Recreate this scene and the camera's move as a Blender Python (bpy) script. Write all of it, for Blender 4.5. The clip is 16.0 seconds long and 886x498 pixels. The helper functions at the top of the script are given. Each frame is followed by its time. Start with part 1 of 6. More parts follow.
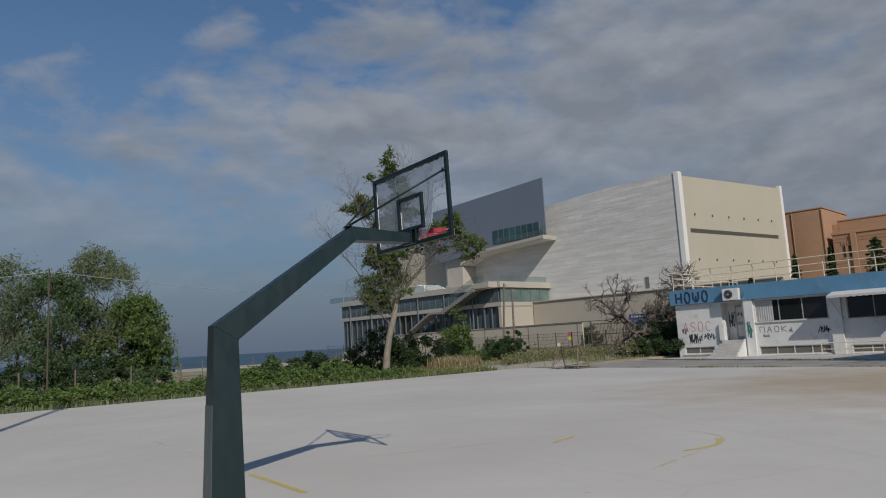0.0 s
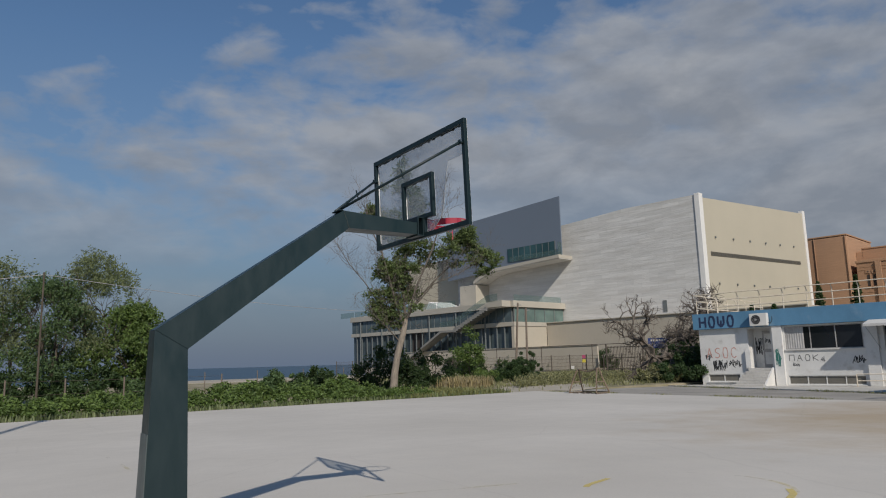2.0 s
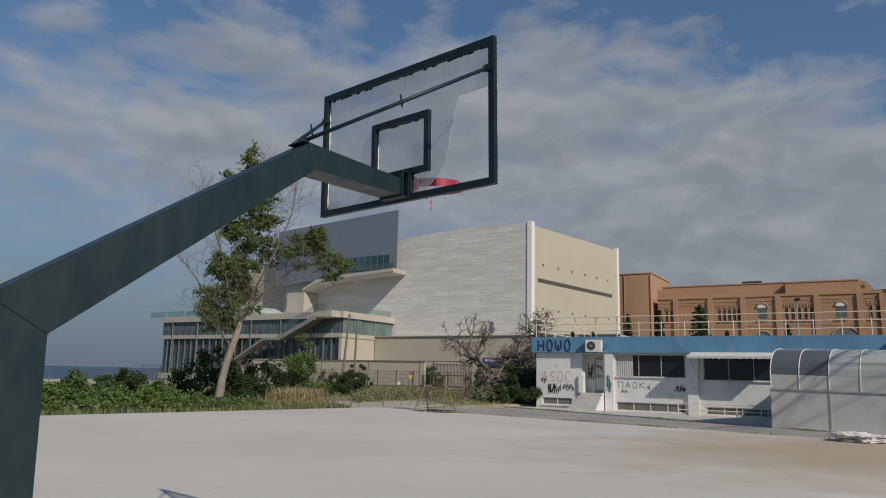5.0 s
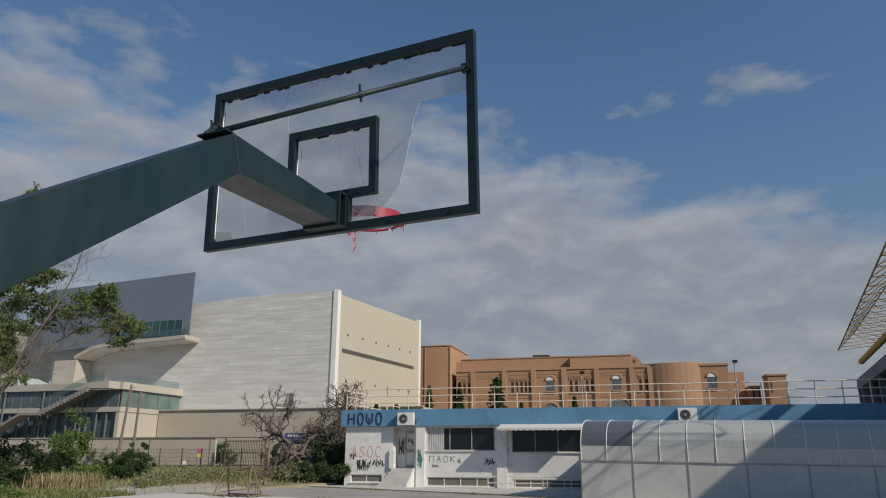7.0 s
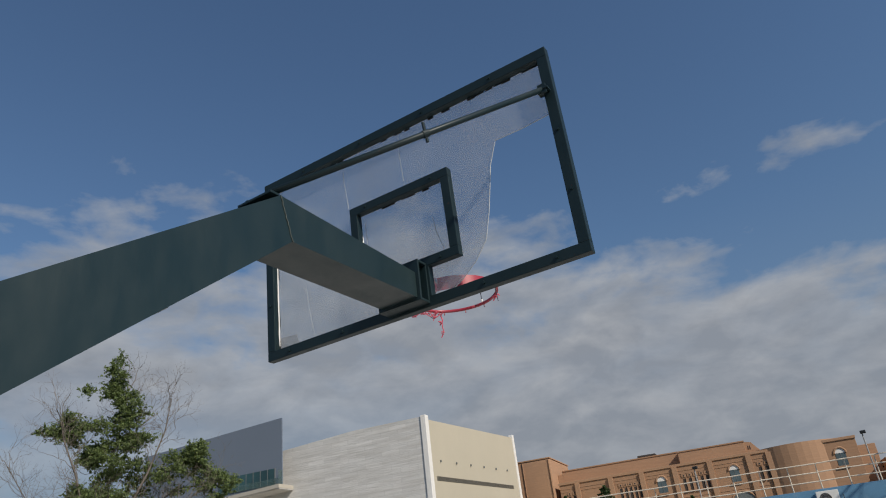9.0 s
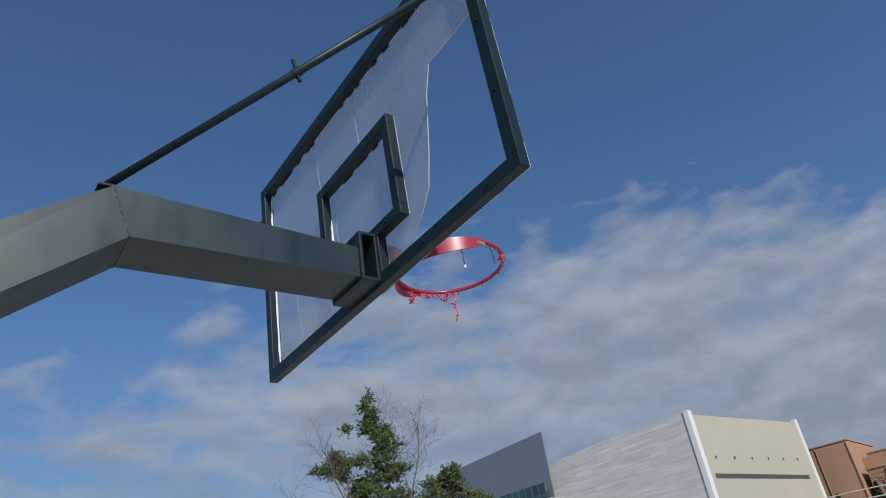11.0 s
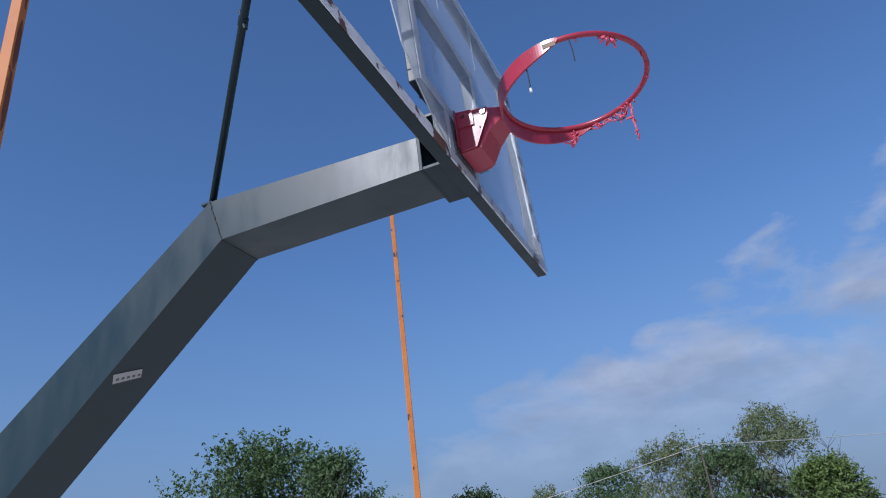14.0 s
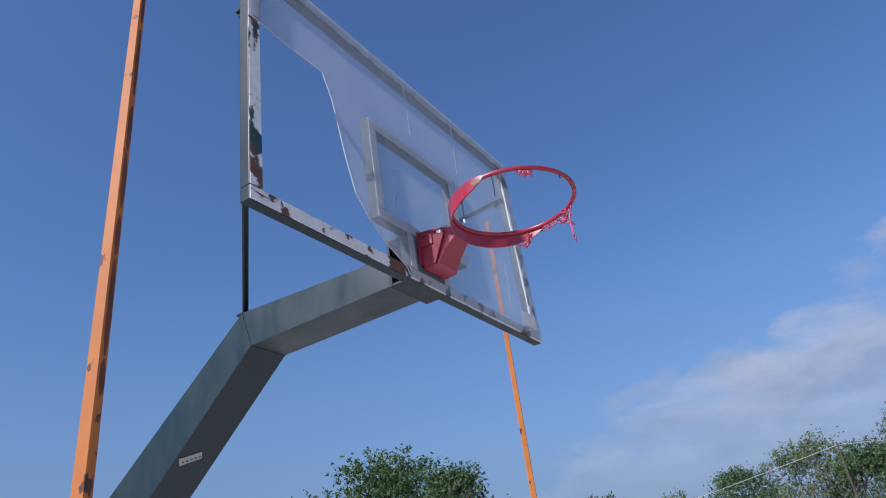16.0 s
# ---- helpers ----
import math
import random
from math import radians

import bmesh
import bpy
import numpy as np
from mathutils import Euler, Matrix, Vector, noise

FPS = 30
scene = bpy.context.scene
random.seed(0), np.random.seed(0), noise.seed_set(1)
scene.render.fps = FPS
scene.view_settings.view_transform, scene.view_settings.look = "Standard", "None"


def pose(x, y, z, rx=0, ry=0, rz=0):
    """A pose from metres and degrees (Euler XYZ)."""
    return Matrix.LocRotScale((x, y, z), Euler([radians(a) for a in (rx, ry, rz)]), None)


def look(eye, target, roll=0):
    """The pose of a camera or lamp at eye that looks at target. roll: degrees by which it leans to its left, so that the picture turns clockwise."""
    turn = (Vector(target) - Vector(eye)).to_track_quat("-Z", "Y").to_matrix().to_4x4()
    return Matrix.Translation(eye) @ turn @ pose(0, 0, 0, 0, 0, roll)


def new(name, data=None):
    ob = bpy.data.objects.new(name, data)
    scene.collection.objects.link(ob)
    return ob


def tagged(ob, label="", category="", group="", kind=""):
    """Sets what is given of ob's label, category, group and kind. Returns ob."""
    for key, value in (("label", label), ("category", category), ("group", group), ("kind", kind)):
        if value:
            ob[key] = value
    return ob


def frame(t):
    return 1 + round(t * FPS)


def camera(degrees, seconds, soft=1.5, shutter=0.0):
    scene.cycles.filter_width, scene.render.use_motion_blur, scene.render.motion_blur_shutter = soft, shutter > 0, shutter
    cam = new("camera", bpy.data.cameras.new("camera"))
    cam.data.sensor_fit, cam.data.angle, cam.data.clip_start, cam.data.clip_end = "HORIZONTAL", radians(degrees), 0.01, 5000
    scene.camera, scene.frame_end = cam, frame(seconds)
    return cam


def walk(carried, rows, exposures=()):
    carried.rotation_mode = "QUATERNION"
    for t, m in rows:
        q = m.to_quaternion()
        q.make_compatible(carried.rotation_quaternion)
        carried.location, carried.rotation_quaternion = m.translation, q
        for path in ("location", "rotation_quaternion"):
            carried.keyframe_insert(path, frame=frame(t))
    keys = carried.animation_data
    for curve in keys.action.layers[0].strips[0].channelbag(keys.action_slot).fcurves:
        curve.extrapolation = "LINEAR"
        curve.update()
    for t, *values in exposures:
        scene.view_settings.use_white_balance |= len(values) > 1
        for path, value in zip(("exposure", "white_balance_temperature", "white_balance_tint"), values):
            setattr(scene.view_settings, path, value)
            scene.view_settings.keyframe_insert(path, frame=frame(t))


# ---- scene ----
cam = camera(64.8, 16.0, 1.1)
PATH = [
    (0, (-4.937, -7.565, 1.642), (-3.784, -5.952, 1.907), -3.2),
    (0.5, (-4.676, -7.202, 1.602), (-3.557, -5.593, 2.003), -2.3),
    (1, (-4.466, -6.853, 1.593), (-3.375, -5.223, 1.985), -3.5),
    (1.5, (-4.165, -6.442, 1.636), (-3.061, -4.821, 2.023), -4.4),
    (2, (-3.905, -6.096, 1.632), (-2.787, -4.469, 1.951), -1.5),
    (2.5, (-3.861, -5.728, 1.62), (-2.667, -4.15, 1.909), -1.4),
    (3, (-3.823, -5.287, 1.615), (-2.636, -3.699, 1.878), -1.0),
    (3.5, (-3.781, -4.799, 1.631), (-2.505, -3.284, 1.91), -0.6),
    (4, (-3.803, -4.305, 1.663), (-2.359, -2.957, 1.976), 0.8),
    (4.2, (-3.783, -4.163, 1.648), (-2.346, -2.808, 1.964), 0.3),
    (6.3, (-3.331, -2.546, 1.677), (-1.641, -1.601, 2.177), 0.5),
    (6.5, (-3.291, -2.38, 1.729), (-1.566, -1.509, 2.244), -0.6),
    (7, (-3.152, -2.125, 1.74), (-1.403, -1.331, 2.298), 0.1),
    (7.5, (-3.025, -1.977, 1.731), (-1.314, -1.256, 2.476), -0.6),
    (8, (-2.864, -1.793, 1.737), (-1.17, -1.099, 2.544), -3.7),
    (8.5, (-2.701, -1.613, 1.751), (-1.008, -0.887, 2.531), -4.6),
    (9, (-2.534, -1.66, 1.76), (-0.975, -0.762, 2.634), -7.0),
    (9.2, (-2.402, -1.745, 1.758), (-0.864, -0.81, 2.629), -6.0),
    (11.3, (-1.053, -1.999, 1.758), (-0.051, -0.576, 2.744), -10.0),
    (11.5, (-0.901, -1.98, 1.758), (0.024, -0.499, 2.733), -10.0),
    (12, (-0.491, -1.994, 1.751), (0.145, -0.332, 2.664), -7.5),
    (12.5, (-0.181, -1.972, 1.767), (0.228, -0.233, 2.667), -5.9),
    (13, (0.074, -1.852, 1.776), (0.019, -0.102, 2.744), -3.6),
    (13.5, (0.353, -1.769, 1.777), (-0.139, -0.069, 2.71), -5.0),
    (14, (0.575, -1.811, 1.764), (-0.056, -0.126, 2.639), -7.2),
    (14.5, (0.78, -1.934, 1.767), (0.077, -0.26, 2.606), -6.6),
    (15, (0.939, -2.004, 1.805), (0.19, -0.403, 2.741), -5.6),
    (15.5, (1.12, -1.997, 1.839), (0.202, -0.489, 2.779), -6.8),
    (16, (1.282, -2.033, 1.817), (0.379, -0.511, 2.748), -7.7),
]
walk(cam, [(t, look(eye, target, roll)) for t, eye, target, roll in PATH],
     [(0, -0.44, 6600, 10), (0.8, -0.38, 6650, 10), (1.8, -0.26, 6700, 10), (2.5, -0.40, 6750, 10), (4.0, -0.36, 6800, 10), (6.5, -0.12, 6900, 10), (9.0, -0.08, 6900, 10), (11.5, -0.10, 5800, 10), (13.0, 0.0, 5450, 13), (14.0, 0.2, 5650, 16), (16.0, 0.30, 5800, 18)])

# ---- daylight ----
SUN = Vector((-0.289, -0.957, 0.751)).normalized()
sun = new("sun", bpy.data.lights.new("sun", "SUN"))
sun.matrix_world = look((0, 0, 60), Vector((0, 0, 60)) - SUN)
sun.data.energy, sun.data.angle, sun.data.color = 4.2, radians(0.6), (1.0, 0.95, 0.87)

world = bpy.data.worlds.new("sky")
scene.world = world
world.use_nodes = True
wt = world.node_tree
wt.nodes.clear()


def wnode(kind, **values):
    n = wt.nodes.new(kind)
    for key, value in values.items():
        n.inputs[key].default_value = value
    return n


def wmath(op, a, b=None):
    n = wt.nodes.new("ShaderNodeMath")
    n.operation = op
    for i, v in enumerate((a, b)):
        if v is None:
            continue
        if isinstance(v, (int, float)):
            n.inputs[i].default_value = v
        else:
            wt.links.new(v, n.inputs[i])
    return n.outputs[0]


def wramp(value, stops):
    n = wt.nodes.new("ShaderNodeValToRGB")
    els = n.color_ramp.elements
    while len(els) < len(stops):
        els.new(0.5)
    for e, (p, c) in zip(els, stops):
        e.position, e.color = p, (*c, 1)
    wt.links.new(value, n.inputs[0])
    return n.outputs[0]


sky = wt.nodes.new("ShaderNodeTexSky")
sky.sky_type, sky.sun_disc = "NISHITA", False
sky.sun_elevation, sky.sun_rotation = radians(36.9), radians(196.8)
sky.air_density, sky.dust_density, sky.ozone_density = 1.3, 0.6, 3.0
way = wt.nodes.new("ShaderNodeTexCoord").outputs["Generated"]
axes = wt.nodes.new("ShaderNodeSeparateXYZ")
wt.links.new(way, axes.inputs[0])
# the cloud layer: a flat sheet seen from below, curved down towards the horizon
lift = wmath("ADD", wmath("MAXIMUM", axes.outputs[2], 0.0), 0.16)
sheet_x, sheet_y = wmath("DIVIDE", axes.outputs[0], lift), wmath("DIVIDE", axes.outputs[1], lift)
# a bank of rolled cloud lies in the north-east behind a straight front; beyond the front only wisps
FRONT = (0.63, 0.777)
deep = wmath("ADD", wmath("MULTIPLY", sheet_x, FRONT[0]), wmath("MULTIPLY", sheet_y, FRONT[1]))
along = wmath("SUBTRACT", wmath("MULTIPLY", sheet_x, FRONT[1]), wmath("MULTIPLY", sheet_y, FRONT[0]))


def cloud_noise(scale, detail, rough, place, distortion=0.0, flat=2.4):
    m = wt.nodes.new("ShaderNodeMapping")
    m.inputs["Location"].default_value = place
    m.inputs["Scale"].default_value = (1, 1, flat)
    wt.links.new(way, m.inputs[0])
    n = wnode("ShaderNodeTexNoise", Scale=scale, Detail=detail, Roughness=rough, Distortion=distortion)
    wt.links.new(m.outputs[0], n.inputs["Vector"])
    return n.outputs["Fac"]


rolls = cloud_noise(6.0, 8, 0.52, (3.2, 1.7, 0), 0.25)
puffs = cloud_noise(13.0, 8, 0.56, (5.7, 0.4, 0), 0.3, 2.0)
banks = cloud_noise(2.2, 3, 0.5, (7.1, 2.3, 0), 0.2)


def grey(*stops):
    return [(p, (v, v, v)) for p, v in stops]


depth_bias = wramp(wmath("DIVIDE", deep, 4.0), grey((0.17, 0.0), (0.25, 0.24), (0.29, 0.36), (0.335, 0.54), (0.40, 0.67), (0.5, 0.75), (1.0, 0.74)))
along_bias = wramp(wmath("ADD", wmath("DIVIDE", along, 6.0), 0.5), grey((0.10, 0.38), (0.20, 0.35), (0.28, 0.20), (0.36, 0.15), (0.41, 0.28), (0.47, 0.38), (0.68, 0.41), (0.78, 0.49), (1.0, 0.52)))
# one long wisp in the east, clear of the bank
wisp_a, wisp_d = wmath("SUBTRACT", along, 1.14), wmath("SUBTRACT", deep, 0.88)
off_a = wmath("MULTIPLY", wmath("SUBTRACT", wmath("MULTIPLY", wisp_a, 0.66), wmath("MULTIPLY", wisp_d, 0.75)), 2.7)
off_d = wmath("MULTIPLY", wmath("ADD", wmath("MULTIPLY", wisp_a, 0.75), wmath("MULTIPLY", wisp_d, 0.66)), 9.0)
wisp = wramp(wmath("ADD", wmath("MULTIPLY", off_a, off_a), wmath("MULTIPLY", off_d, off_d)), grey((0.0, 0.34), (0.5, 0.18), (1.0, 0.0)))
swell = wmath("ADD", wmath("MULTIPLY", rolls, 0.62), wmath("ADD", wmath("MULTIPLY", puffs, 0.42), wmath("MULTIPLY", banks, 0.26)))
cover = wmath("ADD", wmath("ADD", wmath("SUBTRACT", swell, 1.08), wisp), wmath("ADD", depth_bias, along_bias))
thick = wramp(cover, grey((0.44, 0.0), (0.53, 0.45), (0.61, 0.82), (0.76, 0.97)))
clear_low = wramp(axes.outputs[2], grey((0.03, 0.0), (0.12, 0.28), (0.20, 0.72), (0.28, 1.0)))
east = wramp(wmath("ADD", wmath("DIVIDE", along, 6.0), 0.5), grey((0.52, 0.0), (0.66, 0.95)))
mask = wmath("MULTIPLY", thick, wmath("MAXIMUM", clear_low, east))
# rolls are lit on the sunny side and grey beneath
lee = cloud_noise(6.0, 8, 0.52, (3.2, 1.7, 0.05), 0.25)
shade = wmath("ADD", wmath("MULTIPLY", wmath("SUBTRACT", lee, rolls), 0.85), wmath("ADD", wmath("MULTIPLY", puffs, 0.48), wmath("ADD", wmath("MULTIPLY", cover, 0.35), 0.043)))
cloud = wramp(shade, [(0.36, (3.95, 4.25, 4.75)), (0.5, (3.25, 3.58, 4.15)), (0.64, (2.65, 3.0, 3.6))])
# haze over the horizon
haze = wramp(axes.outputs[2], [(0.0, (0.97, 0.97, 0.97)), (0.08, (0.8, 0.8, 0.8)), (0.22, (0.35, 0.35, 0.35)), (0.42, (0, 0, 0))])
sky_tone = wt.nodes.new("ShaderNodeMix")
sky_tone.data_type, sky_tone.blend_type = "RGBA", "MULTIPLY"
sky_tone.inputs[0].default_value = 1.0
wt.links.new(sky.outputs[0], sky_tone.inputs[6])
sky_tone.inputs[7].default_value = (0.66, 0.80, 0.95, 1)
air = wt.nodes.new("ShaderNodeMix")
air.data_type = "RGBA"
wt.links.new(haze, air.inputs[0])
wt.links.new(sky_tone.outputs[2], air.inputs[6])
air.inputs[7].default_value = (1.45, 1.95, 2.9, 1)
both = wt.nodes.new("ShaderNodeMix")
both.data_type = "RGBA"
wt.links.new(mask, both.inputs[0])
wt.links.new(air.outputs[2], both.inputs[6])
wt.links.new(cloud, both.inputs[7])
ground_glow = wt.nodes.new("ShaderNodeBackground")
wt.links.new(both.outputs[2], ground_glow.inputs[0])
ground_glow.inputs[1].default_value = 0.10
wout = wt.nodes.new("ShaderNodeOutputWorld")
wt.links.new(ground_glow.outputs[0], wout.inputs[0])

# ---- materials ----


class Nodes:
    """A small writer of node materials."""

    def __init__(self, name):
        self.m = bpy.data.materials.new(name)
        self.m.use_nodes = True
        self.t = self.m.node_tree
        self.b = self.t.nodes["Principled BSDF"]
        self.out = self.t.nodes["Material Output"]
        self.co = self.t.nodes.new("ShaderNodeTexCoord").outputs["Object"]

    def link(self, a, b):
        self.t.links.new(a, b)

    def world_place(self):
        self.co = self.t.nodes.new("ShaderNodeNewGeometry").outputs["Position"]
        return self

    def mapped(self, stretch):
        n = self.t.nodes.new("ShaderNodeMapping")
        n.inputs["Scale"].default_value = stretch
        self.link(self.co, n.inputs[0])
        return n.outputs[0]

    def noise(self, scale, detail=5, rough=0.55, stretch=None, distortion=0.0):
        n = self.t.nodes.new("ShaderNodeTexNoise")
        n.inputs["Scale"].default_value = scale
        n.inputs["Detail"].default_value = detail
        n.inputs["Roughness"].default_value = rough
        n.inputs["Distortion"].default_value = distortion
        self.link(self.mapped(stretch) if stretch else self.co, n.inputs["Vector"])
        return n.outputs["Fac"]

    def ramp(self, value, stops):
        n = self.t.nodes.new("ShaderNodeValToRGB")
        els = n.color_ramp.elements
        while len(els) < len(stops):
            els.new(0.5)
        for e, (p, c) in zip(els, stops):
            c = (c, c, c) if isinstance(c, (int, float)) else c
            e.position, e.color = p, (*c, 1)
        self.link(value, n.inputs[0])
        return n.outputs[0]

    def mix(self, fac, a, b, blend="MIX"):
        n = self.t.nodes.new("ShaderNodeMix")
        n.data_type, n.blend_type = "RGBA", blend
        for v, i in ((fac, 0), (a, 6), (b, 7)):
            if isinstance(v, (int, float)) and i == 0:
                n.inputs[0].default_value = v
            elif isinstance(v, tuple):
                n.inputs[i].default_value = (*v, 1)
            else:
                self.link(v, n.inputs[i])
        return n.outputs[2]

    def math(self, op, a, b):
        n = self.t.nodes.new("ShaderNodeMath")
        n.operation = op
        for i, v in enumerate((a, b)):
            if isinstance(v, (int, float)):
                n.inputs[i].default_value = v
            else:
                self.link(v, n.inputs[i])
        return n.outputs[0]

    def bump(self, height, strength, distance=0.01):
        n = self.t.nodes.new("ShaderNodeBump")
        n.inputs["Strength"].default_value = strength
        n.inputs["Distance"].default_value = distance
        self.link(height, n.inputs["Height"])
        self.link(n.outputs[0], self.b.inputs["Normal"])

    def color(self, c):
        if isinstance(c, tuple):
            self.b.inputs["Base Color"].default_value = (*c, 1)
        else:
            self.link(c, self.b.inputs["Base Color"])

    def set(self, rough=None, metal=None, spec=None):
        if rough is not None:
            if isinstance(rough, (int, float)):
                self.b.inputs["Roughness"].default_value = rough
            else:
                self.link(rough, self.b.inputs["Roughness"])
        if metal is not None:
            self.b.inputs["Metallic"].default_value = metal
        if spec is not None:
            self.b.inputs["Specular IOR Level"].default_value = spec
        return self.m


def scaled(c, k):
    return tuple(min(1.0, v * k) for v in c)


def plain(name, c, rough=0.6, metal=0.0, vary=0.25, big=1.2, fine=22.0, bump=0.15, dirt=None, spec=0.5):
    """Two scales of variation of one colour, with a fine relief and optional dirt."""
    n = Nodes(name)
    large = n.ramp(n.noise(big, 4), [(0.3, scaled(c, 1 - vary)), (0.7, scaled(c, 1 + vary * 0.6))])
    small = n.noise(fine, 5, 0.6)
    col = n.mix(0.35, large, n.ramp(small, [(0.3, scaled(c, 1 - vary)), (0.7, scaled(c, 1 + vary * 0.5))]))
    if dirt:
        col = n.mix(n.ramp(n.noise(big * 2.3, 6, 0.65), [(0.55, 0.0), (0.72, 0.75)]), col, dirt)
    n.color(col)
    n.bump(small, bump)
    return n.set(n.ramp(small, [(0.2, max(0.02, rough - 0.08)), (0.8, min(1, rough + 0.08))]), metal, spec)


def painted_steel(name, c, rust=0.0, rough=0.3, spec=0.5):
    n = Nodes(name)
    grain = n.noise(55, 4, 0.6)
    runs = n.noise(9, 5, 0.6, (1, 1, 0.35))
    col = n.mix(n.ramp(runs, [(0.3, 0.0), (0.75, 0.5)]), scaled(c, 0.92), scaled(c, 1.15))
    if rust:
        spots = n.ramp(n.noise(14, 6, 0.7), [(0.74 - rust, 0.0), (0.78 - rust, 1.0)])
        col = n.mix(spots, col, n.ramp(grain, [(0.3, (0.05, 0.022, 0.014)), (0.7, (0.13, 0.055, 0.03))]))
    n.color(col)
    n.bump(grain, 0.02, 0.003)
    return n.set(n.ramp(runs, [(0.3, rough - 0.06), (0.75, rough + 0.14)]), 0.0, spec)


def worn_white(name, bare=0.525):
    """White paint on steel, flaked down to green primer and rust in patches."""
    n = Nodes(name)
    flake = n.noise(7.5, 7, 0.62, None, 0.4)
    grain = n.noise(60, 4)
    white = n.mix(n.ramp(n.noise(30, 4), [(0.3, 0.0), (0.8, 1.0)]), (0.84, 0.83, 0.81), (0.68, 0.66, 0.64))
    under = n.mix(n.ramp(n.noise(5, 3), [(0.36, 0.0), (0.46, 1.0)]), (0.025, 0.06, 0.06), (0.14, 0.062, 0.038))
    n.color(n.mix(n.ramp(flake, [(bare, 0.0), (bare + 0.03, 1.0)]), white, under))
    n.bump(n.ramp(flake, [(bare, 1.0), (bare + 0.03, 0.0)]), 0.4, 0.003)
    n.link(n.ramp(grain, [(0.2, 0.45), (0.8, 0.75)]), n.b.inputs["Roughness"])
    return n.m


def leafy(name, c, dark=0.5):
    n = Nodes(name)
    r = n.t.nodes.new("ShaderNodeNewGeometry").outputs["Random Per Island"]
    col = n.ramp(r, [(0.0, scaled(c, dark)), (0.55, c), (1.0, (c[0] * 1.3, c[1] * 1.25, c[2] * 1.05))])
    n.color(n.mix(n.ramp(n.noise(0.6, 3), [(0.3, 0.0), (0.7, 0.45)]), col, scaled(c, 0.65)))
    n.b.inputs["Subsurface Weight"].default_value = 0.0
    n.set(0.55, 0.0, 0.35)
    tr = n.t.nodes.new("ShaderNodeBsdfTranslucent")
    n.link(n.mix(1.0, col, (1.0, 1.1, 0.5), "MULTIPLY"), tr.inputs[0])
    add = n.t.nodes.new("ShaderNodeMixShader")
    add.inputs[0].default_value = 0.28
    n.link(n.b.outputs[0], add.inputs[1])
    n.link(tr.outputs[0], add.inputs[2])
    n.link(add.outputs[0], n.out.inputs[0])
    return n.m


def bark(name, c):
    n = Nodes(name)
    v = n.noise(6, 6, 0.65, (3, 3, 0.5))
    n.color(n.ramp(v, [(0.25, scaled(c, 0.5)), (0.6, c), (0.85, scaled(c, 1.4))]))
    n.bump(v, 0.5, 0.03)
    return n.set(0.9)


def glassy(name, c, rough=0.06, spec=0.8):
    n = Nodes(name)
    v = n.noise(0.35, 3)
    n.color(n.ramp(v, [(0.3, scaled(c, 0.7)), (0.7, scaled(c, 1.3))]))
    n.bump(n.noise(0.8, 2), 0.02, 0.05)
    return n.set(rough, 0.0, spec)


def clear_sheet(name):
    """Scratched, faintly milky clear plastic."""
    n = Nodes(name)
    n.color(n.ramp(n.noise(4, 5, 0.6), [(0.3, (0.42, 0.45, 0.50)), (0.7, (0.60, 0.63, 0.68))]))
    n.bump(n.noise(3, 3), 0.05, 0.004)
    n.set(0.12)
    see = n.t.nodes.new("ShaderNodeBsdfTransparent")
    see.inputs[0].default_value = (0.93, 0.95, 0.96, 1)
    m = n.t.nodes.new("ShaderNodeMixShader")
    n.link(n.ramp(n.noise(2.2, 6, 0.65, None, 0.6), [(0.3, 0.23), (0.75, 0.39)]), m.inputs[0])
    n.link(see.outputs[0], m.inputs[1])
    glow = n.t.nodes.new("ShaderNodeBsdfTranslucent")
    glow.inputs[0].default_value = (0.62, 0.65, 0.70, 1)
    milky = n.t.nodes.new("ShaderNodeMixShader")
    milky.inputs[0].default_value = 0.5
    n.link(n.b.outputs[0], milky.inputs[1])
    n.link(glow.outputs[0], milky.inputs[2])
    n.link(milky.outputs[0], m.inputs[2])
    n.link(m.outputs[0], n.out.inputs[0])
    return n.m


def thin_glass(name, c):
    n = Nodes(name)
    n.color(n.ramp(n.noise(0.5, 3), [(0.3, scaled(c, 0.8)), (0.7, c)]))
    n.set(0.08)
    see = n.t.nodes.new("ShaderNodeBsdfTransparent")
    see.inputs[0].default_value = (0.88, 0.93, 0.92, 1)
    m = n.t.nodes.new("ShaderNodeMixShader")
    m.inputs[0].default_value = 0.20
    n.link(see.outputs[0], m.inputs[1])
    n.link(n.b.outputs[0], m.inputs[2])
    n.link(m.outputs[0], n.out.inputs[0])
    return n.m


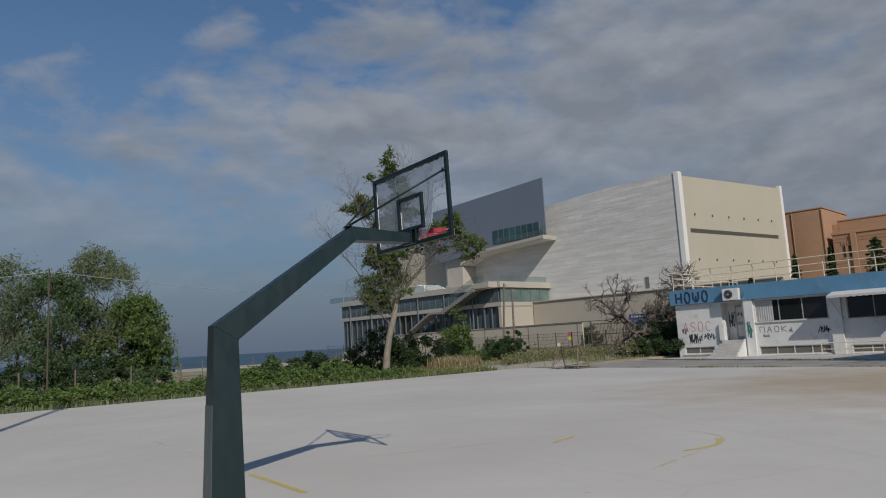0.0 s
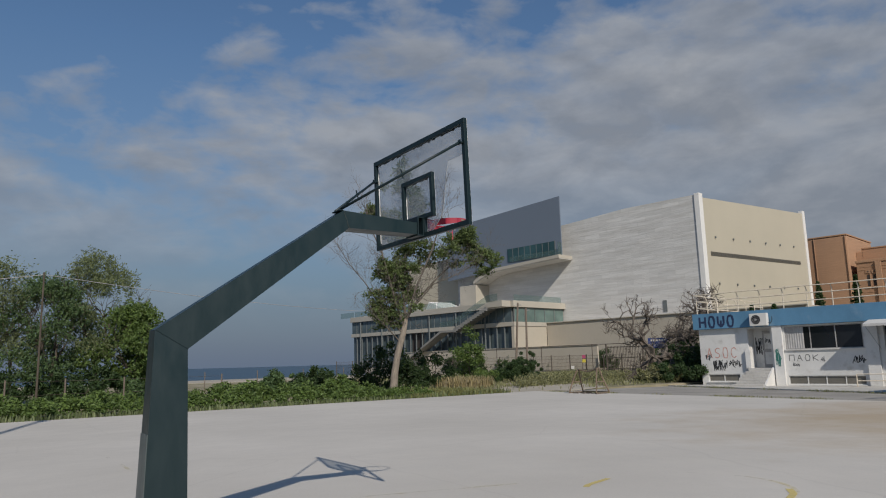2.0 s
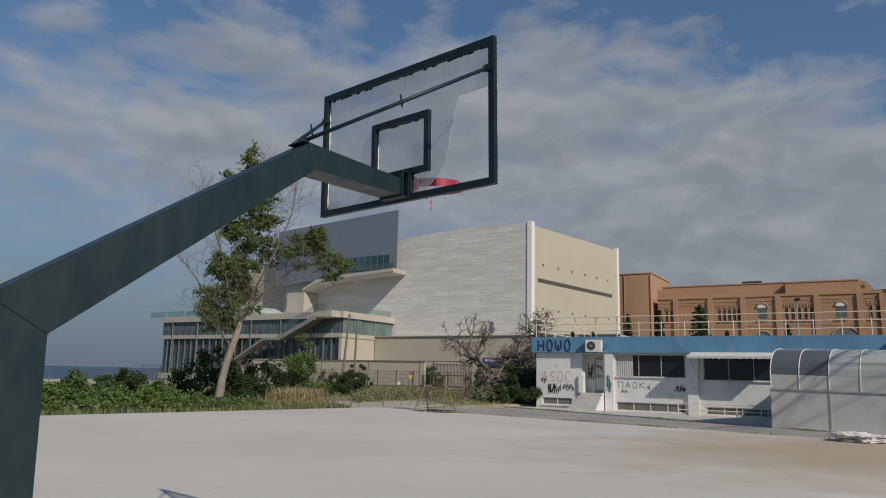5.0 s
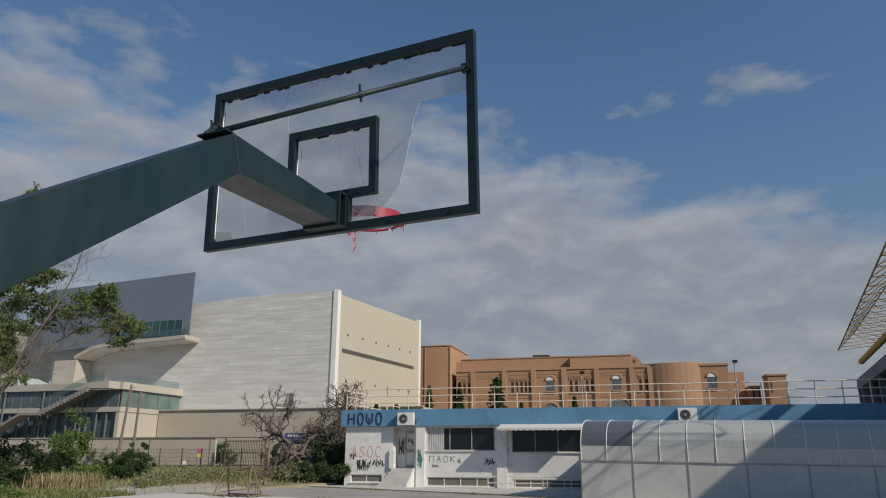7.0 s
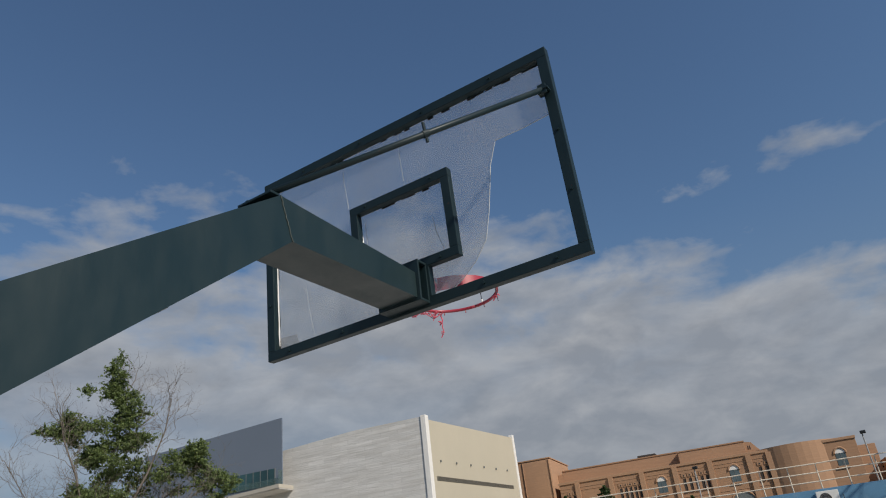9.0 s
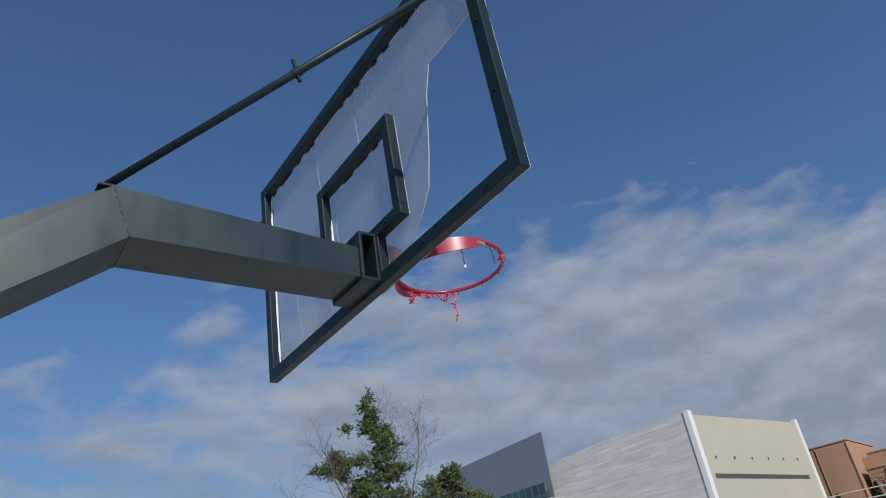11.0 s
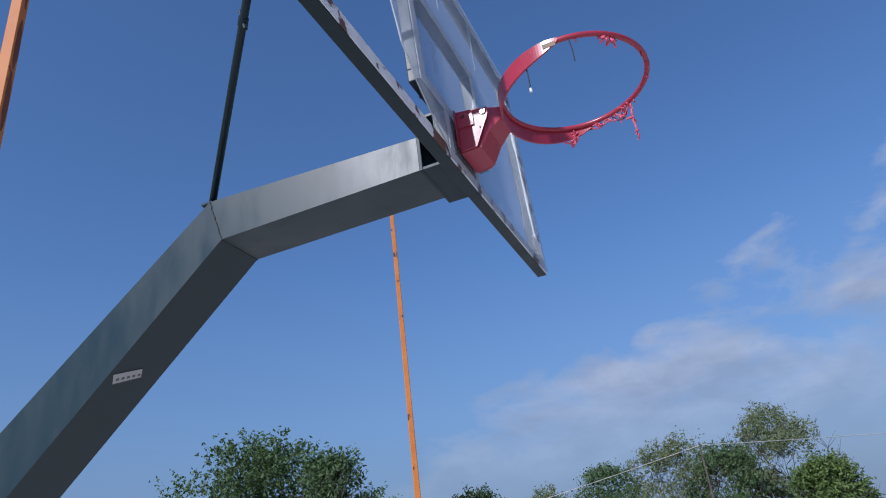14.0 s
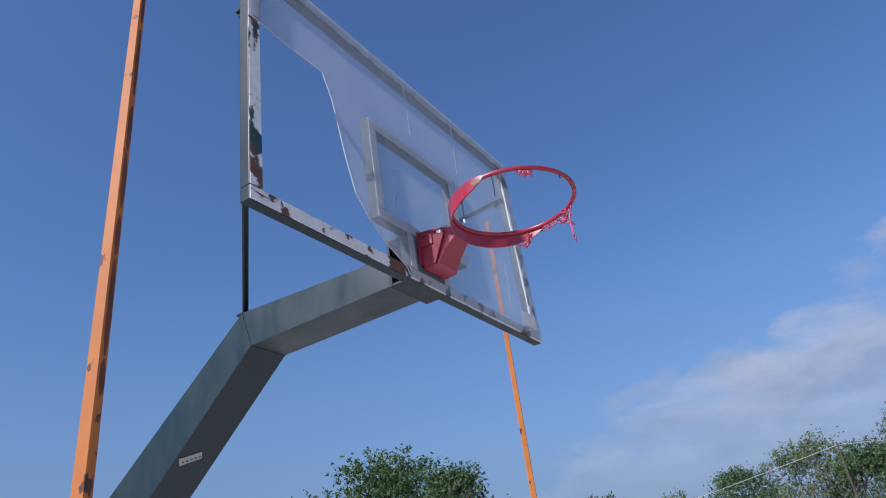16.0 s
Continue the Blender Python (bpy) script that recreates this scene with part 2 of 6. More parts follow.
def court_concrete():
    n = Nodes("court_concrete").world_place()
    base = n.ramp(n.noise(0.16, 5, 0.6), [(0.3, (0.44, 0.41, 0.365)), (0.7, (0.57, 0.535, 0.485))])
    mid = n.noise(1.3, 6, 0.62)
    col = n.mix(n.ramp(mid, [(0.35, 0.0), (0.7, 0.35)]), base, (0.38, 0.36, 0.335))
    fine = n.noise(30, 5, 0.65)
    col = n.mix(n.ramp(fine, [(0.35, 0.0), (0.75, 0.25)]), col, (0.63, 0.60, 0.55))
    # dry earth washed over the slab on the far side
    far = n.t.nodes.new("ShaderNodeVectorMath")
    far.operation = "DISTANCE"
    sc = n.mapped((0.75, 1.0, 0))
    n.link(sc, far.inputs[0])
    far.inputs[1].default_value = (12.4, 0.6, 0)
    edge = n.math("ADD", n.math("MULTIPLY", far.outputs["Value"], 0.075), n.math("MULTIPLY", n.noise(0.5, 6, 0.65), 0.75))
    col = n.mix(n.ramp(edge, [(0.52, 0.75), (0.92, 0.0)]), col, (0.36, 0.27, 0.165))
    cracks = n.t.nodes.new("ShaderNodeTexVoronoi")
    cracks.feature = "DISTANCE_TO_EDGE"
    cracks.inputs["Scale"].default_value = 0.16
    warped = n.t.nodes.new("ShaderNodeMix")
    warped.data_type = "VECTOR"
    wn = n.t.nodes.new("ShaderNodeTexNoise")
    wn.inputs["Scale"].default_value = 0.9
    wn.inputs["Detail"].default_value = 6
    n.link(n.co, wn.inputs["Vector"])
    warped.inputs[0].default_value = 0.25
    n.link(n.co, warped.inputs[4])
    n.link(wn.outputs["Color"], warped.inputs[5])
    n.link(warped.outputs[1], cracks.inputs["Vector"])
    line = n.ramp(cracks.outputs[0], [(0.0, 0.12), (0.003, 0.0)])
    col = n.mix(line, col, (0.22, 0.20, 0.18))
    n.color(col)
    n.bump(fine, 0.25, 0.006)
    return n.set(n.ramp(mid, [(0.3, 0.72), (0.7, 0.9)]))


def faded_line(name, bare):
    n = Nodes(name).world_place()
    c = n.ramp(n.noise(20, 4), [(0.3, (0.62, 0.47, 0.10)), (0.7, (0.74, 0.60, 0.20))])
    n.color(c)
    n.set(0.8)
    see = n.t.nodes.new("ShaderNodeBsdfTransparent")
    m = n.t.nodes.new("ShaderNodeMixShader")
    wear = n.math("ADD", n.math("MULTIPLY", n.noise(0.55, 3), 0.8), n.math("MULTIPLY", n.noise(9, 6, 0.7), 0.4))
    n.link(n.ramp(wear, [(bare, 0.0), (bare + 0.22, 0.6)]), m.inputs[0])
    n.link(see.outputs[0], m.inputs[1])
    n.link(n.b.outputs[0], m.inputs[2])
    n.link(m.outputs[0], n.out.inputs[0])
    return n.m


def soil_and_grass():
    n = Nodes("dry_grassy_soil").world_place()
    a = n.noise(0.35, 6, 0.6)
    b = n.noise(7, 6, 0.7)
    col = n.ramp(a, [(0.42, (0.34, 0.29, 0.215)), (0.54, (0.20, 0.18, 0.10)), (0.66, (0.085, 0.11, 0.035))])
    col = n.mix(n.ramp(b, [(0.35, 0.0), (0.7, 0.6)]), col, (0.20, 0.17, 0.09))
    n.color(col)
    n.bump(b, 0.8, 0.05)
    return n.set(0.95)


def stone_cladding():
    """Pale stone slabs in long low courses, each a little different."""
    n = Nodes("pale_stone_cladding")
    br = n.t.nodes.new("ShaderNodeTexBrick")
    sep = n.t.nodes.new("ShaderNodeSeparateXYZ")
    n.link(n.co, sep.inputs[0])
    cmb = n.t.nodes.new("ShaderNodeCombineXYZ")
    n.link(sep.outputs[1], cmb.inputs[0])
    n.link(sep.outputs[2], cmb.inputs[1])
    n.link(cmb.outputs[0], br.inputs["Vector"])
    br.inputs["Scale"].default_value = 1.0
    br.inputs["Brick Width"].default_value = 2.6
    br.inputs["Row Height"].default_value = 0.62
    br.inputs["Mortar Size"].default_value = 0.012
    br.inputs["Bias"].default_value = -0.1
    br.inputs["Color1"].default_value = (0.66, 0.645, 0.62, 1)
    br.inputs["Color2"].default_value = (0.55, 0.54, 0.52, 1)
    br.inputs["Mortar"].default_value = (0.38, 0.37, 0.35, 1)
    streak = n.noise(0.9, 6, 0.62, (1, 0.16, 1.6))
    col = n.mix(n.ramp(streak, [(0.42, 0.0), (0.66, 0.7)]), br.outputs[0], (0.44, 0.42, 0.39))
    col = n.mix(n.ramp(n.noise(0.06, 3), [(0.3, 0.0), (0.75, 0.4)]), col, (0.68, 0.66, 0.63))
    n.color(col)
    n.bump(streak, 0.5, 0.15)
    return n.set(0.8)


def brickwork(name, c):
    n = Nodes(name)
    small = n.noise(6, 5, 0.6)
    course = n.noise(1.2, 3, 0.5, (0.3, 0.3, 6))
    col = n.mix(n.ramp(n.noise(0.12, 4), [(0.3, 0.0), (0.7, 0.6)]), c, scaled(c, 0.78))
    col = n.mix(n.ramp(course, [(0.4, 0.0), (0.65, 0.35)]), col, scaled(c, 1.2))
    n.color(n.mix(n.ramp(small, [(0.35, 0.0), (0.75, 0.35)]), col, scaled(c, 0.7)))
    n.bump(course, 0.2, 0.05)
    return n.set(0.88)


def sea():
    n = Nodes("sea_water").world_place()
    n.color((0.02, 0.05, 0.085))
    n.bump(n.noise(0.5, 4, 0.6, (1, 0.35, 1)), 0.35, 0.3)
    return n.set(0.4, 0.0, 0.3)


def rusty_orange():
    """Orange enamel on a square post with brown blisters along the edges."""
    n = Nodes("orange_post_paint")
    spots = n.noise(4.2, 3, 0.5, (1, 1, 0.55))
    grain = n.noise(45, 5)
    base = n.ramp(n.noise(1.1, 4), [(0.3, (0.42, 0.125, 0.022)), (0.7, (0.52, 0.18, 0.035))])
    brown = n.ramp(grain, [(0.3, (0.05, 0.022, 0.014)), (0.7, (0.15, 0.05, 0.03))])
    n.color(n.mix(n.ramp(spots, [(0.64, 0.0), (0.67, 1.0)]), base, brown))
    n.bump(grain, 0.15, 0.004)
    return n.set(0.6, 0.0, 0.3)


M = {
    "green": painted_steel("dark_green_paint", (0.0075, 0.0210, 0.0240), 0.0, 0.38, 0.52),
    "green_rough": painted_steel("dark_green_frame_paint", (0.009, 0.021, 0.025), 0.05, 0.42, 0.3),
    # paler green: light caught by the post's foot, put into the colour
    "lit_green": painted_steel("light_painted_green", (0.075, 0.095, 0.095), 0.02, 0.45),
    "weld": plain("weld_bead", (0.05, 0.06, 0.055), 0.6, 0.3),
    "steel": painted_steel("bare_steel", (0.30, 0.31, 0.31), 0.05, 0.35),
    "white_worn": worn_white("flaked_white_paint"),
    "white_kept": worn_white("kept_white_paint", 0.66),
    "clear": clear_sheet("clear_plastic_sheet"),
    "clear_edge": plain("milky_cut_edge", (0.46, 0.48, 0.50), 0.4, 0.0, 0.1),
    "red": painted_steel("red_rim_paint", (0.335, 0.028, 0.050), 0.09, 0.30, 0.5),
    "chrome": plain("worn_chrome", (0.55, 0.53, 0.50), 0.25, 1.0),
    "rust_skin": plain("red_brown_rust", (0.17, 0.055, 0.028), 0.85, 0, 0.5),
    "rust_pale": plain("sunbleached_rusty_tube", (0.20, 0.145, 0.10), 0.75, 0, 0.4),
    "net": plain("faded_pink_cord", (0.62, 0.11, 0.16), 0.9),
    "cord": plain("dark_cord", (0.03, 0.035, 0.05), 0.9),
    "sticker": plain("silver_sticker", (0.36, 0.36, 0.35), 0.4, 0.0, 0.1),
    "print": plain("dark_print", (0.10, 0.10, 0.11), 0.7),
    "tape": plain("white_tape", (0.74, 0.72, 0.70), 0.6, 0.0, 0.1),
    "orange_post": rusty_orange(),
    "court": court_concrete(),
    "line": faded_line("faded_yellow_paint", 0.60),
    "line_bold": faded_line("remaining_yellow_paint", 0.36),
    "soil": soil_and_grass(),
    "asphalt": plain("old_asphalt", (0.30, 0.28, 0.25), 0.9, 0, 0.35, 0.5, 30, 0.4, (0.38, 0.34, 0.285)),
    "pavement": plain("pavement_concrete", (0.48, 0.46, 0.42), 0.9, 0, 0.25, 0.6, 20, 0.3, (0.26, 0.23, 0.19)),
    "sand": plain("pale_sand_path", (0.38, 0.34, 0.275), 0.95, 0, 0.25, 0.3, 12, 0.3),
    "sea": sea(),
    "white_wall": plain("white_render", (0.66, 0.65, 0.63), 0.85, 0, 0.14, 0.7, 14, 0.2, (0.44, 0.42, 0.385)),
    "blue_wall": plain("blue_painted_fascia", (0.095, 0.235, 0.375), 0.75, 0, 0.25, 0.6, 16, 0.2, (0.16, 0.27, 0.38)),
    "dark_glass": glassy("dark_window_glass", (0.012, 0.014, 0.016), 0.08, 0.5),
    "frame_grey": plain("grey_window_frame", (0.36, 0.35, 0.34), 0.6),
    "dark_inside": plain("dark_basement_panel", (0.15, 0.14, 0.12), 0.8),
    "curtain": plain("pale_curtain", (0.42, 0.41, 0.40), 0.95, 0, 0.3, 3, 9),
    "rail": plain("worn_cream_rail_paint", (0.66, 0.58, 0.47), 0.6, 0, 0.2, 3, 30, 0.2, (0.22, 0.13, 0.08)),
    "white_plastic": plain("aged_white_plastic", (0.66, 0.65, 0.62), 0.5, 0, 0.08),
    "black_plastic": plain("black_plastic", (0.015, 0.016, 0.018), 0.5),
    "poly_dark": plain("grey_curved_plastic", (0.36, 0.37, 0.355), 0.3, 0, 0.12, 0.6, 8, 0.05),
    "poly_darker": plain("dark_curved_plastic", (0.10, 0.11, 0.12), 0.12, 0, 0.15, 0.6, 8, 0.03),
    "poly": plain("grey_translucent_plastic", (0.52, 0.505, 0.475), 0.45, 0, 0.14, 0.6, 8, 0.08, (0.31, 0.31, 0.30)),
    "awning": plain("pale_awning_cloth", (0.55, 0.54, 0.52), 0.9, 0, 0.15, 1.5, 20, 0.3),
    "spray": plain("black_spray_paint", (0.02, 0.02, 0.022), 0.7),
    "spray_grey": plain("grey_brush_paint", (0.12, 0.12, 0.12), 0.8),
    "spray_red": plain("faded_red_spray", (0.55, 0.27, 0.22), 0.8),
    "spray_blue": plain("navy_spray_paint", (0.015, 0.03, 0.08), 0.7),
    "stone": stone_cladding(),
    "cream": plain("cream_render", (0.47, 0.425, 0.335), 0.9, 0, 0.07, 0.12, 3, 0.1),
    "beige": plain("beige_render", (0.46, 0.41, 0.335), 0.9, 0, 0.10, 0.15, 3, 0.1),
    "white_trim": plain("white_stone_edge", (0.74, 0.72, 0.69), 0.8, 0, 0.08),
    "zinc": plain("blue_grey_metal_cladding", (0.15, 0.18, 0.225), 0.5, 0.0, 0.05, 0.1, 3, 0.02),
    "curtain_wall": glassy("teal_curtain_wall_glass", (0.030, 0.075, 0.08), 0.10, 0.6),
    "curtain_dark": glassy("blue_grey_curtain_wall_glass", (0.085, 0.115, 0.125), 0.10, 0.6),
    "curtain_pale": glassy("pale_green_curtain_wall_glass", (0.11, 0.165, 0.15), 0.12, 0.6),
    "step": plain("worn_step_concrete", (0.52, 0.50, 0.47), 0.85, 0, 0.2, 2, 20, 0.3, (0.33, 0.31, 0.28)),
    "spray_green": plain("teal_spray_paint", (0.03, 0.16, 0.13), 0.7),
    "stair": plain("weathered_stair_concrete", (0.24, 0.235, 0.22), 0.85),
    "slab": plain("pale_concrete_slab", (0.43, 0.395, 0.335), 0.85, 0, 0.1, 0.3, 6),
    "mullion": plain("grey_metal_mullion", (0.15, 0.165, 0.165), 0.5),
    "rail_glass": thin_glass("green_rail_glass", (0.16, 0.22, 0.21)),
    "louvre": plain("grey_louvre", (0.13, 0.12, 0.10), 0.7),
    "terracotta": brickwork("terracotta_brick", (0.38, 0.220, 0.130)),
    "terracotta_pale": brickwork("pale_terracotta_brick", (0.41, 0.242, 0.146)),
    # near-black colour stands in for the unlit depth of openings
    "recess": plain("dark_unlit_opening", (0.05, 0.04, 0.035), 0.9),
    "leaf_mid": leafy("mid_green_leaves", (0.098, 0.158, 0.066)),
    "leaf_dark": leafy("dark_green_leaves", (0.048, 0.085, 0.030)),
    "leaf_olive": leafy("olive_leaves", (0.175, 0.210, 0.105)),
    "leaf_fresh": leafy("fresh_green_leaves", (0.125, 0.190, 0.054)),
    "leaf_half": leafy("poplar_leaves", (0.140, 0.190, 0.072)),
    "leaf_grey": leafy("grey_green_scrub", (0.25, 0.25, 0.135)),
    "leaf_meadow": leafy("yellow_green_grass", (0.23, 0.235, 0.095)),
    "straw": leafy("dry_straw", (0.40, 0.33, 0.20)),
    "bark_limb": bark("grey_brown_bark", (0.17, 0.145, 0.12)),
    "bark_pale": bark("pale_bark", (0.28, 0.235, 0.19)),
    "bark_dark": bark("dark_bark", (0.10, 0.08, 0.06)),
    "twig": bark("grey_twigs", (0.15, 0.125, 0.105)),
    "rust": plain("rusty_tube", (0.25, 0.195, 0.15), 0.8, 0, 0.4, 6, 40, 0.4, (0.36, 0.30, 0.22)),
    "fence": plain("dark_fence_steel", (0.085, 0.068, 0.055), 0.7),
    "wood_pole": bark("weathered_timber_pole", (0.19, 0.15, 0.12)),
    "sign_blue": plain("blue_sign_panel", (0.022, 0.045, 0.17), 0.5, 0, 0.1),
    "sign_yellow": plain("yellow_sign_panel", (0.46, 0.37, 0.04), 0.6, 0, 0.1),
    "sign_pink": plain("magenta_sign_panel", (0.32, 0.05, 0.11), 0.6, 0, 0.1),
    "white_panel": plain("white_panel", (0.72, 0.70, 0.68), 0.6, 0, 0.1),
    "yellow_tube": painted_steel("yellow_tube_paint", (0.50, 0.32, 0.015), 0.03, 0.45),
    "truss": painted_steel("ochre_truss_paint", (0.28, 0.19, 0.07), 0.05, 0.5),
    "stand": plain("grey_stand_concrete", (0.20, 0.215, 0.235), 0.85, 0, 0.15, 0.2, 5),
    # darkened copy of the stand concrete, with the roof's shade in its colour
    "stand_shaded": plain("shade_darkened_stand", (0.06, 0.075, 0.10), 0.8),
    "sack": plain("white_woven_sack", (0.62, 0.60, 0.56), 0.9, 0, 0.12, 2, 25, 0.5, (0.34, 0.30, 0.25)),
    "car": painted_steel("dark_grey_car_paint", (0.03, 0.034, 0.04), 0.0, 0.25),
    "cable": plain("pale_cable", (0.42, 0.40, 0.38), 0.7),
}

# ---- builders ----


def mesh_of(name, bm, material, smooth=False):
    me = bpy.data.meshes.new(name)
    bmesh.ops.recalc_face_normals(bm, faces=bm.faces)
    bm.to_mesh(me)
    bm.free()
    me.materials.append(M[material])
    if smooth:
        for p in me.polygons:
            p.use_smooth = True
    return me


def part(name, bm, material, parent, label="", smooth=False):
    ob = new(name, mesh_of(name, bm, material, smooth))
    ob.parent = parent
    return tagged(ob, label)


def shared(name, me, parent, place=(0, 0, 0), turn=0.0):
    ob = new(name, me)
    ob.parent = parent
    ob.matrix_basis = pose(*place, 0, 0, turn)
    return ob


def root(name, place, label, category, group="", kind="", turn=0.0):
    ob = new(name)
    ob.empty_display_size = 0.2
    ob.matrix_basis = pose(*place, 0, 0, turn)
    return tagged(ob, label, category, group, kind)


def single(name, bm, material, label, category, place=(0, 0, 0), turn=0.0, group="", kind="", smooth=False):
    ob = new(name, mesh_of(name, bm, material, smooth))
    ob.matrix_basis = pose(*place, 0, 0, turn)
    return tagged(ob, label, category, group, kind)


def box(bm, x0, x1, y0, y1, z0, z1, bevel=0.0):
    vs = [bm.verts.new((x, y, z)) for x in (x0, x1) for y in (y0, y1) for z in (z0, z1)]
    fs = [bm.faces.new([vs[i] for i in q]) for q in
          ((0, 1, 3, 2), (4, 6, 7, 5), (0, 4, 5, 1), (2, 3, 7, 6), (0, 2, 6, 4), (1, 5, 7, 3))]
    if bevel:
        es = list({e for f in fs for e in f.edges})
        bmesh.ops.bevel(bm, geom=es, offset=bevel, segments=2, affect="EDGES", profile=0.6)
    return bm


def boxes(*rows, bevel=0.0):
    bm = bmesh.new()
    for r in rows:
        box(bm, *r, bevel=bevel)
    return bm


def loft(bm, rings, closed=True):
    """Skin through rings of equally many points, with end caps."""
    rows = [[bm.verts.new(p) for p in r] for r in rings]
    k = len(rows[0])
    for a, b in zip(rows, rows[1:]):
        for i in range(k if closed else k - 1):
            bm.faces.new((a[i], a[(i + 1) % k], b[(i + 1) % k], b[i]))
    if closed:
        bm.faces.new(rows[0][::-1])
        bm.faces.new(rows[-1])
    return bm


def tube(bm, points, radii, sides=8):
    pts = [Vector(p) for p in points]
    if isinstance(radii, (int, float)):
        radii = [radii] * len(pts)
    rings = []
    up = Vector((0.31, 0.17, 0.93))
    for i, p in enumerate(pts):
        d = (pts[min(i + 1, len(pts) - 1)] - pts[max(i - 1, 0)]).normalized()
        a = d.cross(up)
        if a.length < 0.05:
            a = d.cross(Vector((1, 0, 0)))
        a.normalize()
        b = d.cross(a)
        rings.append([p + radii[i] * (math.cos(2 * math.pi * j / sides) * a + math.sin(2 * math.pi * j / sides) * b)
                      for j in range(sides)])
    return loft(bm, rings)


def prism(bm, polygon, lift):
    """A polygon of 3D points, pushed along a vector."""
    lift = Vector(lift)
    a = [bm.verts.new(p) for p in polygon]
    b = [bm.verts.new(Vector(p) + lift) for p in polygon]
    bm.faces.new(a[::-1])
    bm.faces.new(b)
    n = len(a)
    for i in range(n):
        bm.faces.new((a[i], a[(i + 1) % n], b[(i + 1) % n], b[i]))
    return bm


def wall_with_holes(bm, x0, x1, y0, y1, z0, z1, holes):
    """One connected wall across x with rectangular openings (ya, yb, za, zb) right through it."""
    ys = sorted({y0, y1, *[h[0] for h in holes], *[h[1] for h in holes]})
    zs = sorted({z0, z1, *[h[2] for h in holes], *[h[3] for h in holes]})
    net = {(a, b): bm.verts.new((x0, y, z)) for a, y in enumerate(ys) for b, z in enumerate(zs)}
    faces = []
    for a in range(len(ys) - 1):
        for b in range(len(zs) - 1):
            cy, cz = (ys[a] + ys[a + 1]) / 2, (zs[b] + zs[b + 1]) / 2
            if not any(h[0] < cy < h[1] and h[2] < cz < h[3] for h in holes):
                faces.append(bm.faces.new((net[a, b], net[a + 1, b], net[a + 1, b + 1], net[a, b + 1])))
    bmesh.ops.delete(bm, geom=[v for v in bm.verts if not v.link_faces], context="VERTS")
    grown = bmesh.ops.extrude_face_region(bm, geom=faces, use_keep_orig=True)
    bmesh.ops.translate(bm, vec=(x1 - x0, 0, 0), verts=[g for g in grown["geom"] if isinstance(g, bmesh.types.BMVert)])
    return bm


def leaf_mesh(name, clumps, size, material, seed, flat=0.0):
    """Many small bent leaves in clumps (x, y, z, radius, count)."""
    rng = np.random.default_rng(seed)
    verts, faces = [], []
    for x, y, z, r, count in clumps:
        n = int(count)
        c = np.array((x, y, z)) + np.clip(rng.normal(size=(n, 3)), -1.9, 1.9) * r * np.array((0.47, 0.47, 0.42))
        c[:, 2] = np.maximum(c[:, 2], 0.02)
        a = rng.normal(size=(n, 3))
        a[:, 2] *= 1 - flat
        a /= np.linalg.norm(a, axis=1)[:, None]
        b = np.cross(a, rng.normal(size=(n, 3)))
        b /= np.linalg.norm(b, axis=1)[:, None]
        s = size * rng.uniform(0.6, 1.35, n)[:, None]
        up = np.cross(a, b) * s * 0.25
        q = np.stack((c - a * s, c + b * s * 0.5 + up, c + a * s, c - b * s * 0.5 + up), 1)
        k = len(verts)
        verts.extend(q.reshape(-1, 3).tolist())
        faces.extend([(k + 4 * i, k + 4 * i + 1, k + 4 * i + 2, k + 4 * i + 3) for i in range(n)])
    me = bpy.data.meshes.new(name)
    me.from_pydata(verts, [], faces)
    me.materials.append(M[material])
    return me


def blades(name, x0, x1, y0, y1, count, height, material, seed, keep=None, width=0.02):
    """Standing grass blades over a stretch of ground."""
    rng = np.random.default_rng(seed)
    verts, faces = [], []
    for _ in range(count):
        x, y = rng.uniform(x0, x1), rng.uniform(y0, y1)
        if keep and not keep(x, y, rng):
            continue
        h = height * rng.uniform(0.4, 1.25)
        a = rng.uniform(0, 6.283)
        lean = rng.uniform(0.1, 0.6) * h
        w = width * rng.uniform(0.7, 1.6)
        dx, dy = math.cos(a), math.sin(a)
        k = len(verts)
        verts += [(x - dy * w, y + dx * w, -0.02), (x + dy * w, y - dx * w, -0.02),
                  (x + dx * lean * 0.35 + dy * w * 0.7, y + dy * lean * 0.35 - dx * w * 0.7, h * 0.6),
                  (x + dx * lean * 0.35 - dy * w * 0.7, y + dy * lean * 0.35 + dx * w * 0.7, h * 0.6),
                  (x + dx * lean, y + dy * lean, h)]
        faces += [(k, k + 1, k + 2, k + 3), (k + 3, k + 2, k + 4)]
    me = bpy.data.meshes.new(name)
    me.from_pydata(verts, [], faces)
    me.materials.append(M[material])
    return me


